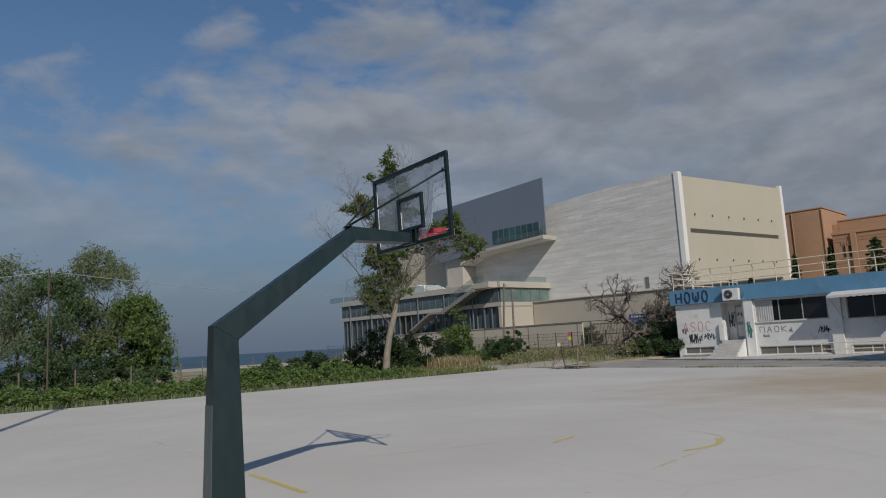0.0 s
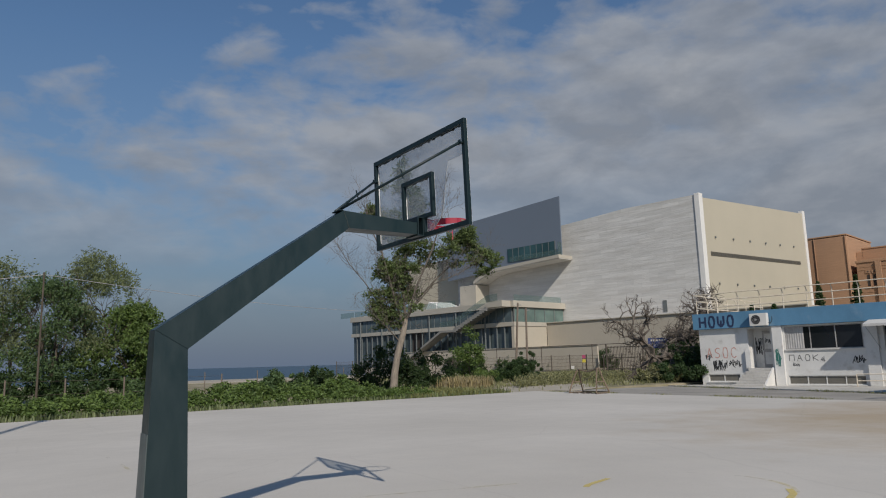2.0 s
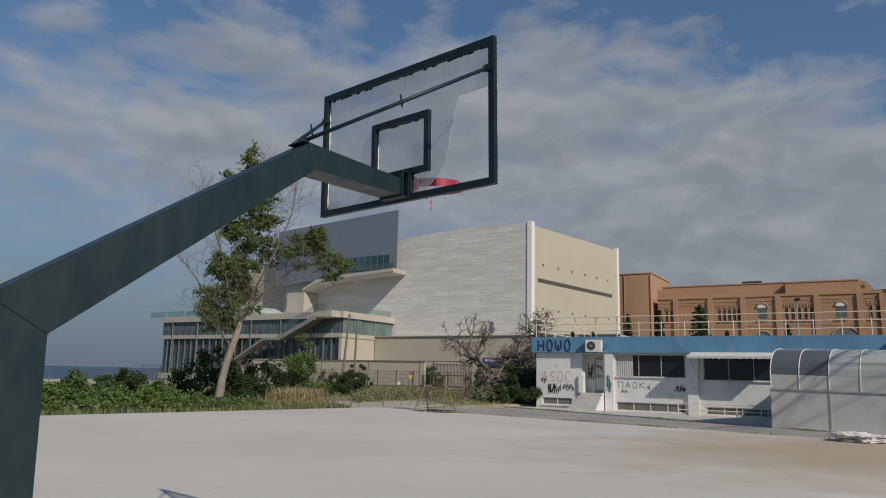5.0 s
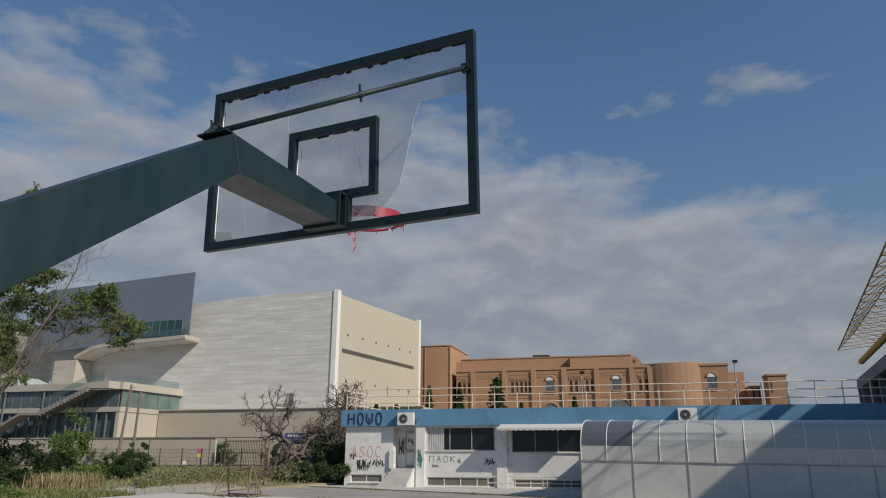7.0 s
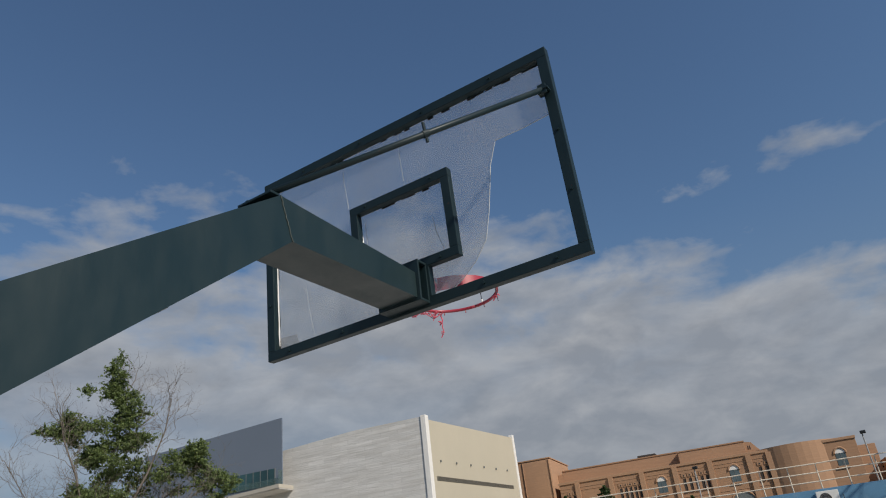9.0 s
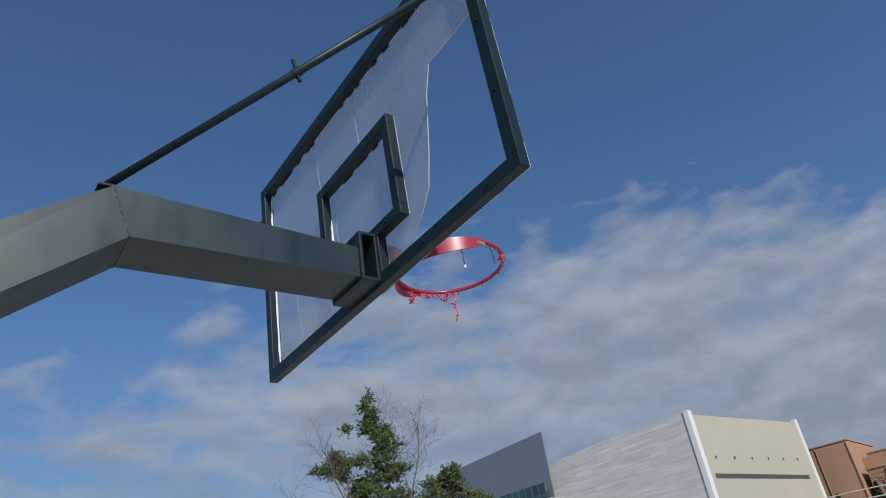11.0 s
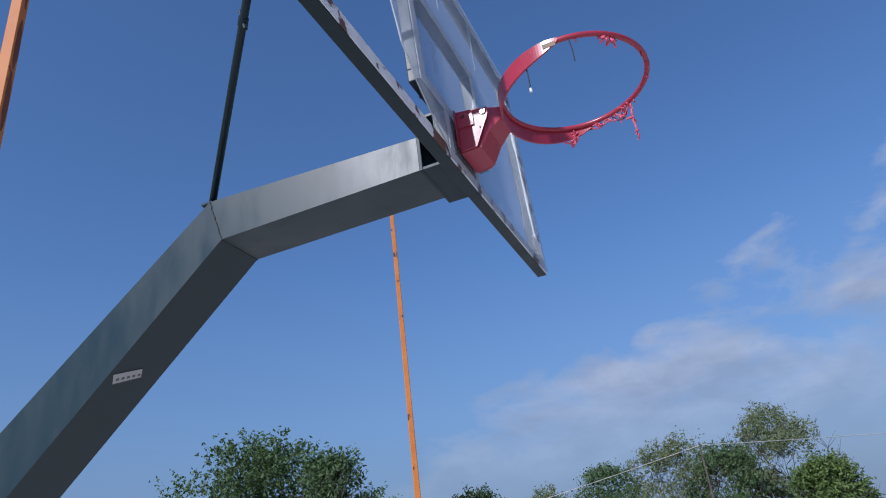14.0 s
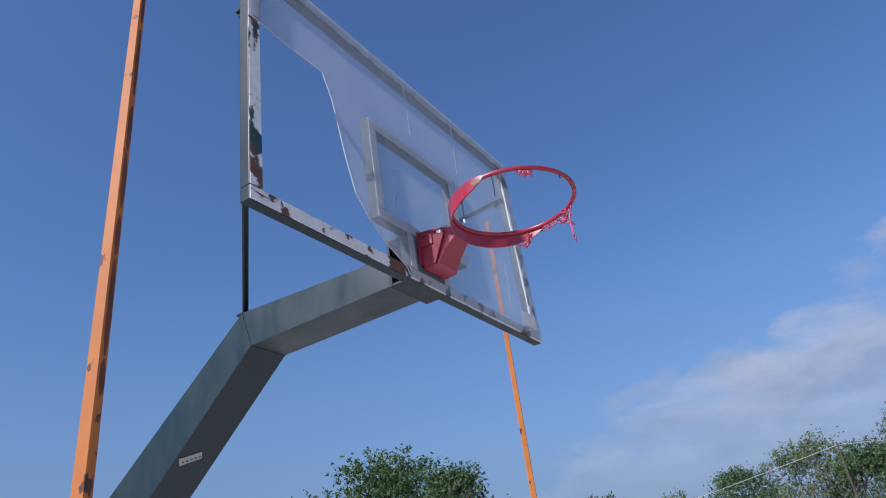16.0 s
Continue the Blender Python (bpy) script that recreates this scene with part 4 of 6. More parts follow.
def tall_post(x, y, height, thick, lamps):
    p = root("floodlight_post", (x, y, 0), "tall orange painted steel post with rust blisters", "post", "posts beside the court")
    rings = []
    for k in range(9):
        h = height * k / 8
        r = thick * (1 - 0.33 * k / 8)
        rings.append([(r * math.cos(radians(71 + 90 * j + e)), r * math.sin(radians(71 + 90 * j + e)), h) for j in range(4) for e in (-5, 5)])
    part("shaft", loft(bmesh.new(), rings), "orange_post", p)
    part("base_plate", boxes((-0.3, 0.3, -0.3, 0.3, 0, 0.025), bevel=0.005), "rust", p)
    # paint lost in long ragged patches on the side away from the sun
    out, side = Vector((math.cos(radians(26)), math.sin(radians(26)), 0)), Vector((-math.sin(radians(26)), math.cos(radians(26)), 0))
    g = np.random.default_rng(int(abs(x) * 10))
    z = 1.0
    while z < height - 1.5:
        long = g.uniform(0.5, 1.5) if lamps else g.uniform(0.1, 0.35)
        n = 9
        rows = []
        for k in range(n + 1):
            h = z + long * k / n
            r = thick * (1 - 0.33 * h / height)
            swell = math.sin(math.pi * (k + 0.3) / (n + 0.6)) ** 0.4
            lo, hi = -0.60 * r * swell + g.uniform(0, 0.02), 0.60 * r * swell - g.uniform(0, 0.015)
            rows.append([out * (r * 0.708 + 0.004 + e) + side * w + Vector((0, 0, h)) for w, e in ((lo, 0), (hi, 0), (hi, 0.003), (lo, 0.003))])
        part("rust_patch", loft(bmesh.new(), rows), "rust_skin", p, "bare rusty patch")
        z += long + (g.uniform(0.02, 0.25) if lamps else g.uniform(0.5, 1.6))
    if not lamps:
        return p
    arm = part("crossbar", tube(bmesh.new(), [(-0.25, -0.75, height - 0.1), (0.25, 0.75, height - 0.1)], 0.05, 8), "orange_post", p)
    for s in (-1, 1):
        part("floodlight", boxes((s * 0.2 - 0.1, s * 0.2 + 0.22, s * 0.6 - 0.2, s * 0.6 + 0.2, height - 0.05, height + 0.3), bevel=0.03), "steel", arm)
    return p


tall_post(-7.2, 2.95, 15.0, 0.134, True)
tall_post(-8.9, 18.6, 14.8, 0.134, False)

# ---- white clubhouse ----
# local axes: y runs north along the front wall, x into the building
CLUB = pose(34.0, 21.4, -0.25, 0, 0, 10)
FX = 0.1


def on_club(ob):
    ob.matrix_basis = CLUB @ ob.matrix_basis
    return ob


club = on_club(root("clubhouse", (0, 0, 0), "low white rendered clubhouse with a blue fascia and graffiti", "building"))
wins = [(-9.3, -5.3, 2.06, 3.36), (-14.2, -10.28, 1.97, 3.24), (-2.55, -0.6, 0.26, 0.70), (-9.25, -5.3, 0.1, 0.6), (-14.1, -10.3, 0.08, 0.52)]
door_hole = (-4.5, -3.2, 1.05, 3.36)
part("wall", wall_with_holes(bmesh.new(), FX, FX + 0.3, -46, -0.2, -0.25, 3.43, wins + [door_hole]), "white_wall", club)
part("wall", boxes((FX + 0.302, 13, -0.5, -0.2, -0.25, 3.43)), "white_wall", club)
part("wall", boxes((FX + 0.302, 13, -46, -45.7, -0.25, 3.43)), "white_wall", club)
part("wall", boxes((12.7, 13, -45.698, -0.502, -0.25, 3.43)), "white_wall", club)
part("roof_slab", boxes((FX + 0.02, 13.2, -46.2, 0.0, 3.435, 3.66)), "slab", club)
part("fascia", boxes((FX - 0.22, FX + 0.015, -46.2, 0.05, 3.44, 4.40), bevel=0.012), "blue_wall", club, "blue painted fascia")
part("fascia", boxes((FX + 0.018, 13.2, -0.15, 0.05, 3.44, 4.40), bevel=0.012), "blue_wall", club, "blue painted fascia")
for ya, yb in ((-5.2, -4.66), (-10.02, -9.42), (-14.9, -14.3)):
    part("pilaster", boxes((FX - 0.16, FX - 0.002, ya, yb, -0.2, 3.436), bevel=0.01), "white_wall", club)


def window(ya, yb, za, zb, panes, glass, curtain=False, frame_mat="frame_grey"):
    w = root("window", (0, 0, 0), "", "")
    w.parent = club
    f = 0.05
    part("window_frame", boxes((FX + 0.06, FX + 0.12, ya, yb, za, za + f), (FX + 0.06, FX + 0.12, ya, yb, zb - f, zb),
                               (FX + 0.06, FX + 0.12, ya, ya + f, za + f, zb - f), (FX + 0.06, FX + 0.12, yb - f, yb, za + f, zb - f)), frame_mat, w)
    step = (yb - ya - 2 * f) / panes
    for k in range(panes):
        y0 = ya + f + step * k
        part("pane", boxes((FX + 0.085, FX + 0.093, y0 + 0.02, y0 + step - 0.02, za + f, zb - f)), glass, w)
        if k:
            part("mullion", boxes((FX + 0.055, FX + 0.125, y0 - 0.025, y0 + 0.025, za + f, zb - f)), frame_mat, w)
    if curtain:
        bm = bmesh.new()
        n = 24
        a = [bm.verts.new((FX + 0.07 + 0.012 * math.sin(k * 1.9), yb - f - 0.95 * k / n, za + f)) for k in range(n + 1)]
        b = [bm.verts.new((FX + 0.07 + 0.012 * math.sin(k * 1.9), yb - f - 0.95 * k / n, zb - f)) for k in range(n + 1)]
        for k in range(n):
            bm.faces.new((a[k], a[k + 1], b[k + 1], b[k]))
        part("curtain", bm, "curtain", w, "pale drawn curtain")
    part("window_sill", boxes((FX - 0.08, FX + 0.06, ya - 0.06, yb + 0.06, za - 0.05, za - 0.002), bevel=0.006), "white_wall", w)


window(*wins[0], 3, "dark_glass", True)
window(*wins[1], 3, "dark_glass")
window(*wins[2], 2, "dark_inside", False, "white_plastic")
window(*wins[3], 4, "dark_inside", False, "white_plastic")
window(*wins[4], 4, "dark_inside", False, "white_plastic")
# recessed entrance
part("recess", boxes((FX + 0.9, FX + 0.95, -4.66, -3.05, 1.0, 3.43)), "white_wall", club)
for ya, yb in ((-3.2, -3.14), (-4.56, -4.5)):
    part("recess_side", boxes((FX + 0.302, FX + 0.898, ya, yb, 1.0, 3.43)), "white_wall", club)
part("threshold", boxes((FX, FX + 0.898, -4.5, -3.2, 0.95, 1.045)), "step", club)
door = part("door", boxes((FX + 0.84, FX + 0.895, -4.45, -3.72, 1.055, 3.2), bevel=0.006), "frame_grey", club, "grey metal door covered in scrawl")
for za, zb in ((1.25, 1.95), (2.15, 3.05)):
    part("door_panel", boxes((FX + 0.825, FX + 0.84, -4.35, -3.82, za, zb), bevel=0.004), "white_wall", door)
part("door_handle", tube(bmesh.new(), [(FX + 0.80, -4.38, 2.05), (FX + 0.80, -4.26, 2.05)], 0.012, 6), "steel", door)
for k in range(6):
    part("step", boxes((FX - 1.6 + 0.27 * k, FX - 0.003, -4.48 + 0.002 * k, -2.72 - 0.09 * k, -0.2 if k == 0 else 0.174 * k, 0.174 * (k + 1) - 0.004), bevel=0.012), "step", club)
bm = prism(bmesh.new(), [(FX - 1.5, -4.6, -0.2), (FX - 1.5, -4.6, 0.16), (FX - 0.17, -4.6, 1.08), (FX - 0.17, -4.6, -0.2)], (0, 0.1, 0))
part("stair_wall", bm, "white_wall", club)
part("stair_wall", boxes((FX - 0.16, FX - 0.003, -3.32, -3.02, 1.045, 2.1), bevel=0.01), "white_wall", club)
# awning over the second window
bm = prism(bmesh.new(), [(FX - 0.23, -14.4, 3.5), (FX - 1.35, -14.4, 3.26), (FX - 1.35, -14.4, 3.20), (FX - 0.23, -14.4, 3.42)], (0, 4.7, 0))
aw = part("awning", bm, "awning", club, "pale folded cloth awning")
bm = bmesh.new()
n = 80
rows = []
for k in range(n + 1):
    y, hem = -14.4 + 4.7 * k / n, 3.11 + 0.03 * abs(math.sin(k * 0.55)) + 0.012 * math.sin(k * 1.3)
    rows.append([(FX - 1.357, y, hem), (FX - 1.357, y, 3.21), (FX - 1.351, y, 3.21), (FX - 1.351, y, hem)])
part("valance", loft(bm, rows), "awning", aw)
part("awning_arm", tube(bmesh.new(), [(FX - 1.3, -9.75, 3.22), (FX - 0.05, -10.1, 1.95)], 0.014, 6), "steel", aw)
# roof railing
posts_y = [-0.15 - 1.31 * k for k in range(35)]
me = mesh_of("rail_post", tube(tube(bmesh.new(), [(0, 0, 0), (0, 0, 0.95)], 0.03, 8), [(0, 0, 0.95), (-0.17, 0, 1.2)], 0.026, 8), "rail")
railing = on_club(root("roof_railing", (FX, 0, 4.40), "worn cream tubular steel railing along the flat roof", "railing"))
for y in posts_y:
    shared("rail_post", me, railing, (0.1, y, 0))
for z, dx in ((0.38, 0.1), (0.8, 0.1), (1.2, -0.07)):
    part("rail", tube(bmesh.new(), [(dx, y, z + 0.012 * math.sin(y * 1.7)) for y in posts_y], 0.03, 8), "rail", railing)
for x in [0.1 + 1.5 * k for k in range(1, 8)]:
    shared("rail_post", me, railing, (x, -0.15, 0), -90)
for z, dy in ((0.38, 0), (0.8, 0), (1.2, 0.17)):
    part("rail", tube(bmesh.new(), [(0.1, -0.15 + dy, z), (10.6, -0.15 + dy, z)], 0.03, 8), "rail", railing)


def air_conditioner(y, z):
    a = on_club(root("air_conditioner", (FX - 0.60, y, z), "aged white outdoor air conditioning unit on the blue fascia", "air conditioner", "air conditioners"))
    part("casing", boxes((0, 0.34, -0.49, 0.49, 0, 0.72), bevel=0.02), "white_plastic", a)
    bm = bmesh.new()
    bmesh.ops.create_circle(bm, cap_ends=True, radius=0.27, segments=28, matrix=Matrix.Translation((-0.004, 0.12, 0.36)) @ Matrix.Rotation(math.pi / 2, 4, "Y"))
    fan = part("fan_opening", bm, "black_plastic", a, "round dark fan opening")
    for r in (0.09, 0.15, 0.21, 0.26):
        part("fan_grille", tube(bmesh.new(), [(-0.012, 0.12 + r * math.cos(t_), 0.36 + r * math.sin(t_)) for t_ in [2 * math.pi * k / 24 for k in range(25)]], 0.005, 4), "frame_grey", fan)
    part("fan_hub", tube(bmesh.new(), [(-0.02, 0.12, 0.36), (-0.006, 0.12, 0.36)], 0.06, 12), "frame_grey", fan)
    for s in (-0.3, 0.3):
        part("wall_bracket", boxes((0, 0.38, s - 0.02, s + 0.02, -0.04, -0.002)), "steel", a)
    part("pipe", tube(bmesh.new(), [(0.2, -0.49, 0.15), (0.22, -0.62, 0.12), (0.28, -0.70, 0.3), (0.3, -0.68, 0.5)], 0.02, 6), "black_plastic", a)
    return a


air_conditioner(-4.12, 3.48)
air_conditioner(-19.85, 3.55)

# scrawl on the wall: strokes of paint
rng = np.random.default_rng(21)


def painted(label):
    return on_club(root("graffiti", (0, 0, 0), label, "graffiti", "graffiti on the clubhouse"))


def stroke(thing, points, thick, mat, x):
    bm = tube(bmesh.new(), points, thick, 4)
    for v in bm.verts:
        v.co.x = x + (v.co.x - x) * 0.12
    part("stroke", bm, mat, thing)


def scrawl(y, z, w, h, strokes, mat, thick, label, x=None):
    x = FX - 0.004 if x is None else x
    thing = painted(label)
    for k in range(strokes):
        cy = y - w * (k + 0.5) / strokes
        pts = []
        for _ in range(5):
            pts.append((x, cy + rng.uniform(-0.9, 0.9) * w / strokes, z + rng.uniform(-0.55, 0.55) * h))
        curve = []
        for a, b, c, d in zip([pts[0]] + pts, pts, pts[1:], pts[2:] + [pts[-1]]):
            for j in range(5):
                f = j / 5
                curve.append(tuple(0.5 * (2 * b[i] + (c[i] - a[i]) * f + (2 * a[i] - 5 * b[i] + 4 * c[i] - d[i]) * f * f + (3 * b[i] - a[i] - 3 * c[i] + d[i]) * f ** 3) for i in range(3)))
        stroke(thing, curve, thick, mat, x)
    return thing


def letters(y, z, h, kinds, mat, thick, step, label, x=None):
    """Blocky painted letter strokes, kept as plain shapes."""
    x = FX - 0.004 if x is None else x
    thing = painted(label)
    for k, kind in enumerate(kinds):
        y0 = y - step * k
        w = step * 0.62
        for a, b in kind:
            stroke(thing, [(x, y0 - a[0] * w, z + a[1] * h), (x, y0 - b[0] * w, z + b[1] * h)], thick, mat, x)
    return thing


GATE = (((0, 0), (0, 1)), ((0, 1), (1, 1)), ((1, 1), (1, 0)))
TENT = (((0, 0), (0.5, 1)), ((0.5, 1), (1, 0)), ((0.2, 0.4), (0.8, 0.4)))
LOOP = (((0.2, 0), (0, 0.5)), ((0, 0.5), (0.2, 1)), ((0.2, 1), (0.8, 1)), ((0.8, 1), (1, 0.5)), ((1, 0.5), (0.8, 0)), ((0.8, 0), (0.2, 0)))
FORK = (((0, 0), (0, 1)), ((0, 0.5), (1, 1)), ((0, 0.5), (1, 0)))
BARH = (((0, 0), (0, 1)), ((1, 0), (1, 1)), ((0, 0.5), (1, 0.5)))
HOOK = (((1, 0.9), (0.6, 1)), ((0.6, 1), (0.1, 0.85)), ((0.1, 0.85), (0.15, 0.6)), ((0.15, 0.6), (0.85, 0.4)), ((0.85, 0.4), (0.9, 0.15)), ((0.9, 0.15), (0.4, 0)), ((0.4, 0), (0, 0.1)))
OPEN = (((1, 0.85), (0.7, 1)), ((0.7, 1), (0.2, 0.9)), ((0.2, 0.9), (0, 0.5)), ((0, 0.5), (0.2, 0.1)), ((0.2, 0.1), (0.7, 0)), ((0.7, 0), (1, 0.15)))
letters(-5.45, 1.42, 0.33, (GATE, TENT, LOOP, FORK), "spray_grey", 0.021, 0.42, "grey brushed letter strokes on white render")
scrawl(-5.62, 1.22, 0.35, 0.2, 3, "spray_grey", 0.016, "small grey scrawl under the letter strokes")
scrawl(-7.12, 1.52, 0.2, 0.26, 3, "spray_grey", 0.018, "small grey painted mark")
letters(-0.42, 3.55, 0.64, (BARH, LOOP, (((0, 1), (0, 0.3)), ((0, 0.3), (0.5, 0)), ((0.5, 0), (1, 0.3)), ((1, 0.3), (1, 1)), ((0.5, 0), (0.5, 0.6))), LOOP), "spray_blue", 0.07, 0.58, "navy blocky letter strokes on the blue fascia", FX - 0.225)
scrawl(-0.95, 1.25, 0.9, 0.6, 14, "spray", 0.024, "black tangled spray tag")
scrawl(-1.9, 1.34, 0.8, 0.42, 8, "spray", 0.022, "black angular spray tag")
scrawl(-0.5, 1.74, 0.4, 0.32, 5, "spray", 0.018, "small black spray tag")
letters(-0.62, 1.68, 0.6, (TENT, HOOK, LOOP, OPEN), "spray_red", 0.026, 0.5, "faded red looping spray letters")
scrawl(-8.68, 1.45, 0.62, 0.42, 8, "spray", 0.022, "dark spray tag on shaded render")
scrawl(-3.25, 2.3, 0.42, 1.0, 6, "spray", 0.02, "black scrawl inside the entrance", FX + 0.885)
scrawl(-3.85, 2.6, 0.4, 0.6, 4, "spray", 0.018, "black scrawl on the entrance door", FX + 0.822)
scrawl(-4.75, 1.6, 0.3, 0.95, 6, "spray_green", 0.02, "teal scrawl on the pilaster", FX - 0.165)

# low tube barrier before the clubhouse
bar = on_club(root("barrier_rail", (FX - 1.2, 0, 0.0), "low pale tubular barrier on the pavement", "barrier"))
me = mesh_of("barrier_post", tube(bmesh.new(), [(0, 0, -0.1), (0, 0, 0.72)], 0.03, 8), "rail")
for y in (-9.1, -10.6, -12.1, -13.6):
    shared("barrier_post", me, bar, (0, y, 0))
for z in (0.7, 0.36):
    part("barrier_tube", tube(bmesh.new(), [(0, -9.1, z), (0, -14.8, z)], 0.026, 8), "rail", bar)

# ---- plastic-covered porch ----
porch = root("plastic_porch", (26.5, 5.1, -0.15), "long grey translucent plastic porch with a curved roof", "porch")
porch.matrix_basis = pose(26.5, 5.1, -0.15, 0.8, 0, 1.5)
profile = [(0.0, 1.58), (0.0, 2.15), (0.06, 2.42), (0.19, 2.68), (0.40, 2.90), (0.68, 3.06), (1.04, 3.16), (1.54, 3.22), (3.3, 3.25), (10.4, 3.28)]
Y0, BAY, BAYS = 0.0, 1.045, 24
bm = bmesh.new()
lo = [(x, 0, z) for x, z in profile[1:]]
hi = [(x, 0, z - 0.02) if x > 0.5 else (x + 0.02, 0, z) for x, z in profile[1:]]
rings = []
for y in (0.02, BAY - 0.02):
    rings.append([(x, -y, z) for x, _, z in lo] + [(x, -y, z) for x, _, z in hi[::-1]])
roof_me = mesh_of("roof_panel", loft(bm, rings), "poly_dark")
# darker copy of the roof panel for the first two bays
darker_roof_me = roof_me.copy()
darker_roof_me.materials[0] = M["poly_darker"]
skirt_me = mesh_of("skirt_panel", boxes((0.0, 0.02, -BAY + 0.02, -0.02, 1.60, 2.145)), "poly")
wall_me = mesh_of("wall_panel", boxes((0.005, 0.03, -BAY * 2 + 0.02, -0.02, -0.1, 1.55)), "poly")
rib_me = mesh_of("rib", tube(bmesh.new(), [(x - 0.012, 0, z + 0.005) for x, z in profile], 0.019, 6), "white_plastic")
stud_me = mesh_of("stud", boxes((-0.02, 0.035, -0.03, 0.03, -0.1, 1.57), bevel=0.004), "frame_grey")
for k in range(BAYS):
    shared("roof_panel", darker_roof_me if k in (0, 1) else roof_me, porch, (0, Y0 - BAY * k, 0))
    shared("skirt_panel", skirt_me, porch, (0, Y0 - BAY * k, 0))
    shared("rib", rib_me, porch, (0, Y0 - BAY * k, 0))
    if k % 2 == 0:
        shared("wall_panel", wall_me, porch, (0, Y0 - BAY * k, 0))
        shared("stud", stud_me, porch, (0, Y0 - BAY * k, 0))
part("sill_beam", boxes((-0.03, 0.05, Y0 - BAY * BAYS, Y0 + 0.03, 1.545, 1.595), bevel=0.006), "frame_grey", porch)
part("ground_beam", boxes((-0.03, 0.06, Y0 - BAY * BAYS, Y0 + 0.03, -0.1, 0.08), bevel=0.006), "frame_grey", porch)
bm = prism(bmesh.new(), [(0.03, Y0, -0.1), *[(x + 0.03, Y0, z - 0.02) for x, z in profile], (10.4, Y0, -0.1)], (0, -0.03, 0))
part("end_panel", bm, "poly", porch)


# heaps of white sacks before the porch
def heap(x, y, n, seed, wide):
    g = np.random.default_rng(seed)
    h = root("sack_heap", (x, y, 0), "heap of torn white woven sacks on dusty concrete", "sacks", "heaps of white sacks")
    for k in range(n):
        bm = bmesh.new()
        bmesh.ops.create_icosphere(bm, subdivisions=4, radius=1)
        ph = g.uniform(0, 6, 6)
        sx, sy, sz = g.uniform(0.16, 0.34), g.uniform(0.2, 0.48), g.uniform(0.04, 0.09)
        ox, oy = g.uniform(-0.3, 0.3), g.uniform(-wide, wide)
        oz = sz * 0.8 + (g.uniform(0.08, 0.18) if g.uniform() < 0.45 else 0)
        for v in bm.verts:
            c = v.co
            w = 1 + 0.14 * math.sin(5 * c.x + ph[0]) * math.sin(6 * c.y + ph[1]) + 0.12 * math.sin(9 * c.z + 7 * c.y + ph[2]) + 0.10 * math.sin(17 * c.x + 13 * c.y + ph[3]) * math.sin(11 * c.z + 9 * c.x + ph[4]) + 0.09 * math.sin(31 * c.y - 23 * c.x + ph[5]) * math.sin(19 * c.x + 27 * c.z)
            v.co = Vector((ox + c.x * sx * w, oy + c.y * sy * w, max(0.004, oz + c.z * sz * w)))
        part("sack", bm, "sack", h, smooth=True)


heap(20.45, 0.9, 11, 3, 0.55)
heap(20.6, -1.0, 7, 4, 0.5)
heap(20.4, -3.2, 12, 5, 1.3)
heap(20.4, -6.4, 10, 6, 1.4)

# ---- concert hall on the shore ----
hall = root("concert_hall", (75.3, 49.4, 0), "large modern stone-clad hall with cream flank and glass lower block", "building", turn=math.degrees(math.asin(0.146)))
# local axes: x runs east along the cream flank, y north along the stone face


def hpart(name, mat, *rows, label="", bevel=0.0, parent=None):
    return part(name, boxes(*rows, bevel=bevel), mat, parent or hall, label)


bm = bmesh.new()
prism(bm, [(0.3, 0.3, 0), (0.3, 60, 0), (0.3, 60, 19.5), (0.3, 22, 22.0), (0.3, 12, 22.6), (0.3, 0.3, 22.5)], (36.8, 0, 0))
part("core", bm, "cream", hall)
bm = prism(bmesh.new(), [(0, 0.34, 5.8), (0, 46, 5.8), (0, 46, 20.6), (0, 22, 22.15), (0, 16, 22.5), (0, 11, 22.8), (0, 0.34, 22.75)], (0.29, 0, 0))
part("stone_face", bm, "stone", hall, "pale stone cladding in long courses")
bm = prism(bmesh.new(), [(0.86, 0, 0), (36.39, 0, 0), (36.39, 0, 24.7), (0.86, 0, 22.5)], (0, 0.29, 0))
flank = part("cream_flank", bm, "cream", hall, "smooth cream rendered flank")
hpart("edge_fin", "white_trim", (-0.15, 0.85, -0.4, 0.33, 0, 22.9), bevel=0.05)
hpart("edge_fin", "white_trim", (36.4, 37.3, -0.15, 0.55, 0, 25.2), bevel=0.05)
for k in range(5):
    z = 14.74 + 0.12 * k
    bm = prism(bmesh.new(), [(2.65, -0.05, z), (33.6, -0.05, z + 1.04), (33.6, -0.05, z + 1.11), (2.65, -0.05, z + 0.07)], (0, 0.04, 0))
    part("louvre_slat", bm, "louvre", flank)
for z, rise in ((17.4, 1.2), (11.1, 0.7)):
    for k in range(6):
        v = 4.2 + 5.4 * k
        h = z + rise * k / 5
        hpart("wall_lamp", "mullion", (v - 0.07, v + 0.07, -0.22, -0.003, h - 0.2, h + 0.1), parent=flank, bevel=0.03)
# small slot window low in the stone face
hpart("slot_window", "mullion", (-0.07, 0.1, 5.45, 6.05, 7.55, 9.1))
# beige terrace wall in front
hpart("terrace_wall", "beige", (-4.4, -0.02, -14, 22.75, 0, 6.85), label="beige rendered terrace wall")
hpart("terrace_coping", "slab", (-4.6, -4.2, -14, 22.75, 6.852, 7.0), bevel=0.03)
hpart("garden_wall", "beige", (-12.4, -12.1, 8.5, 46, 0, 3.2), label="low beige garden wall")
hpart("garden_coping", "slab", (-12.5, -12.0, 8.4, 46, 3.203, 3.33), bevel=0.02)
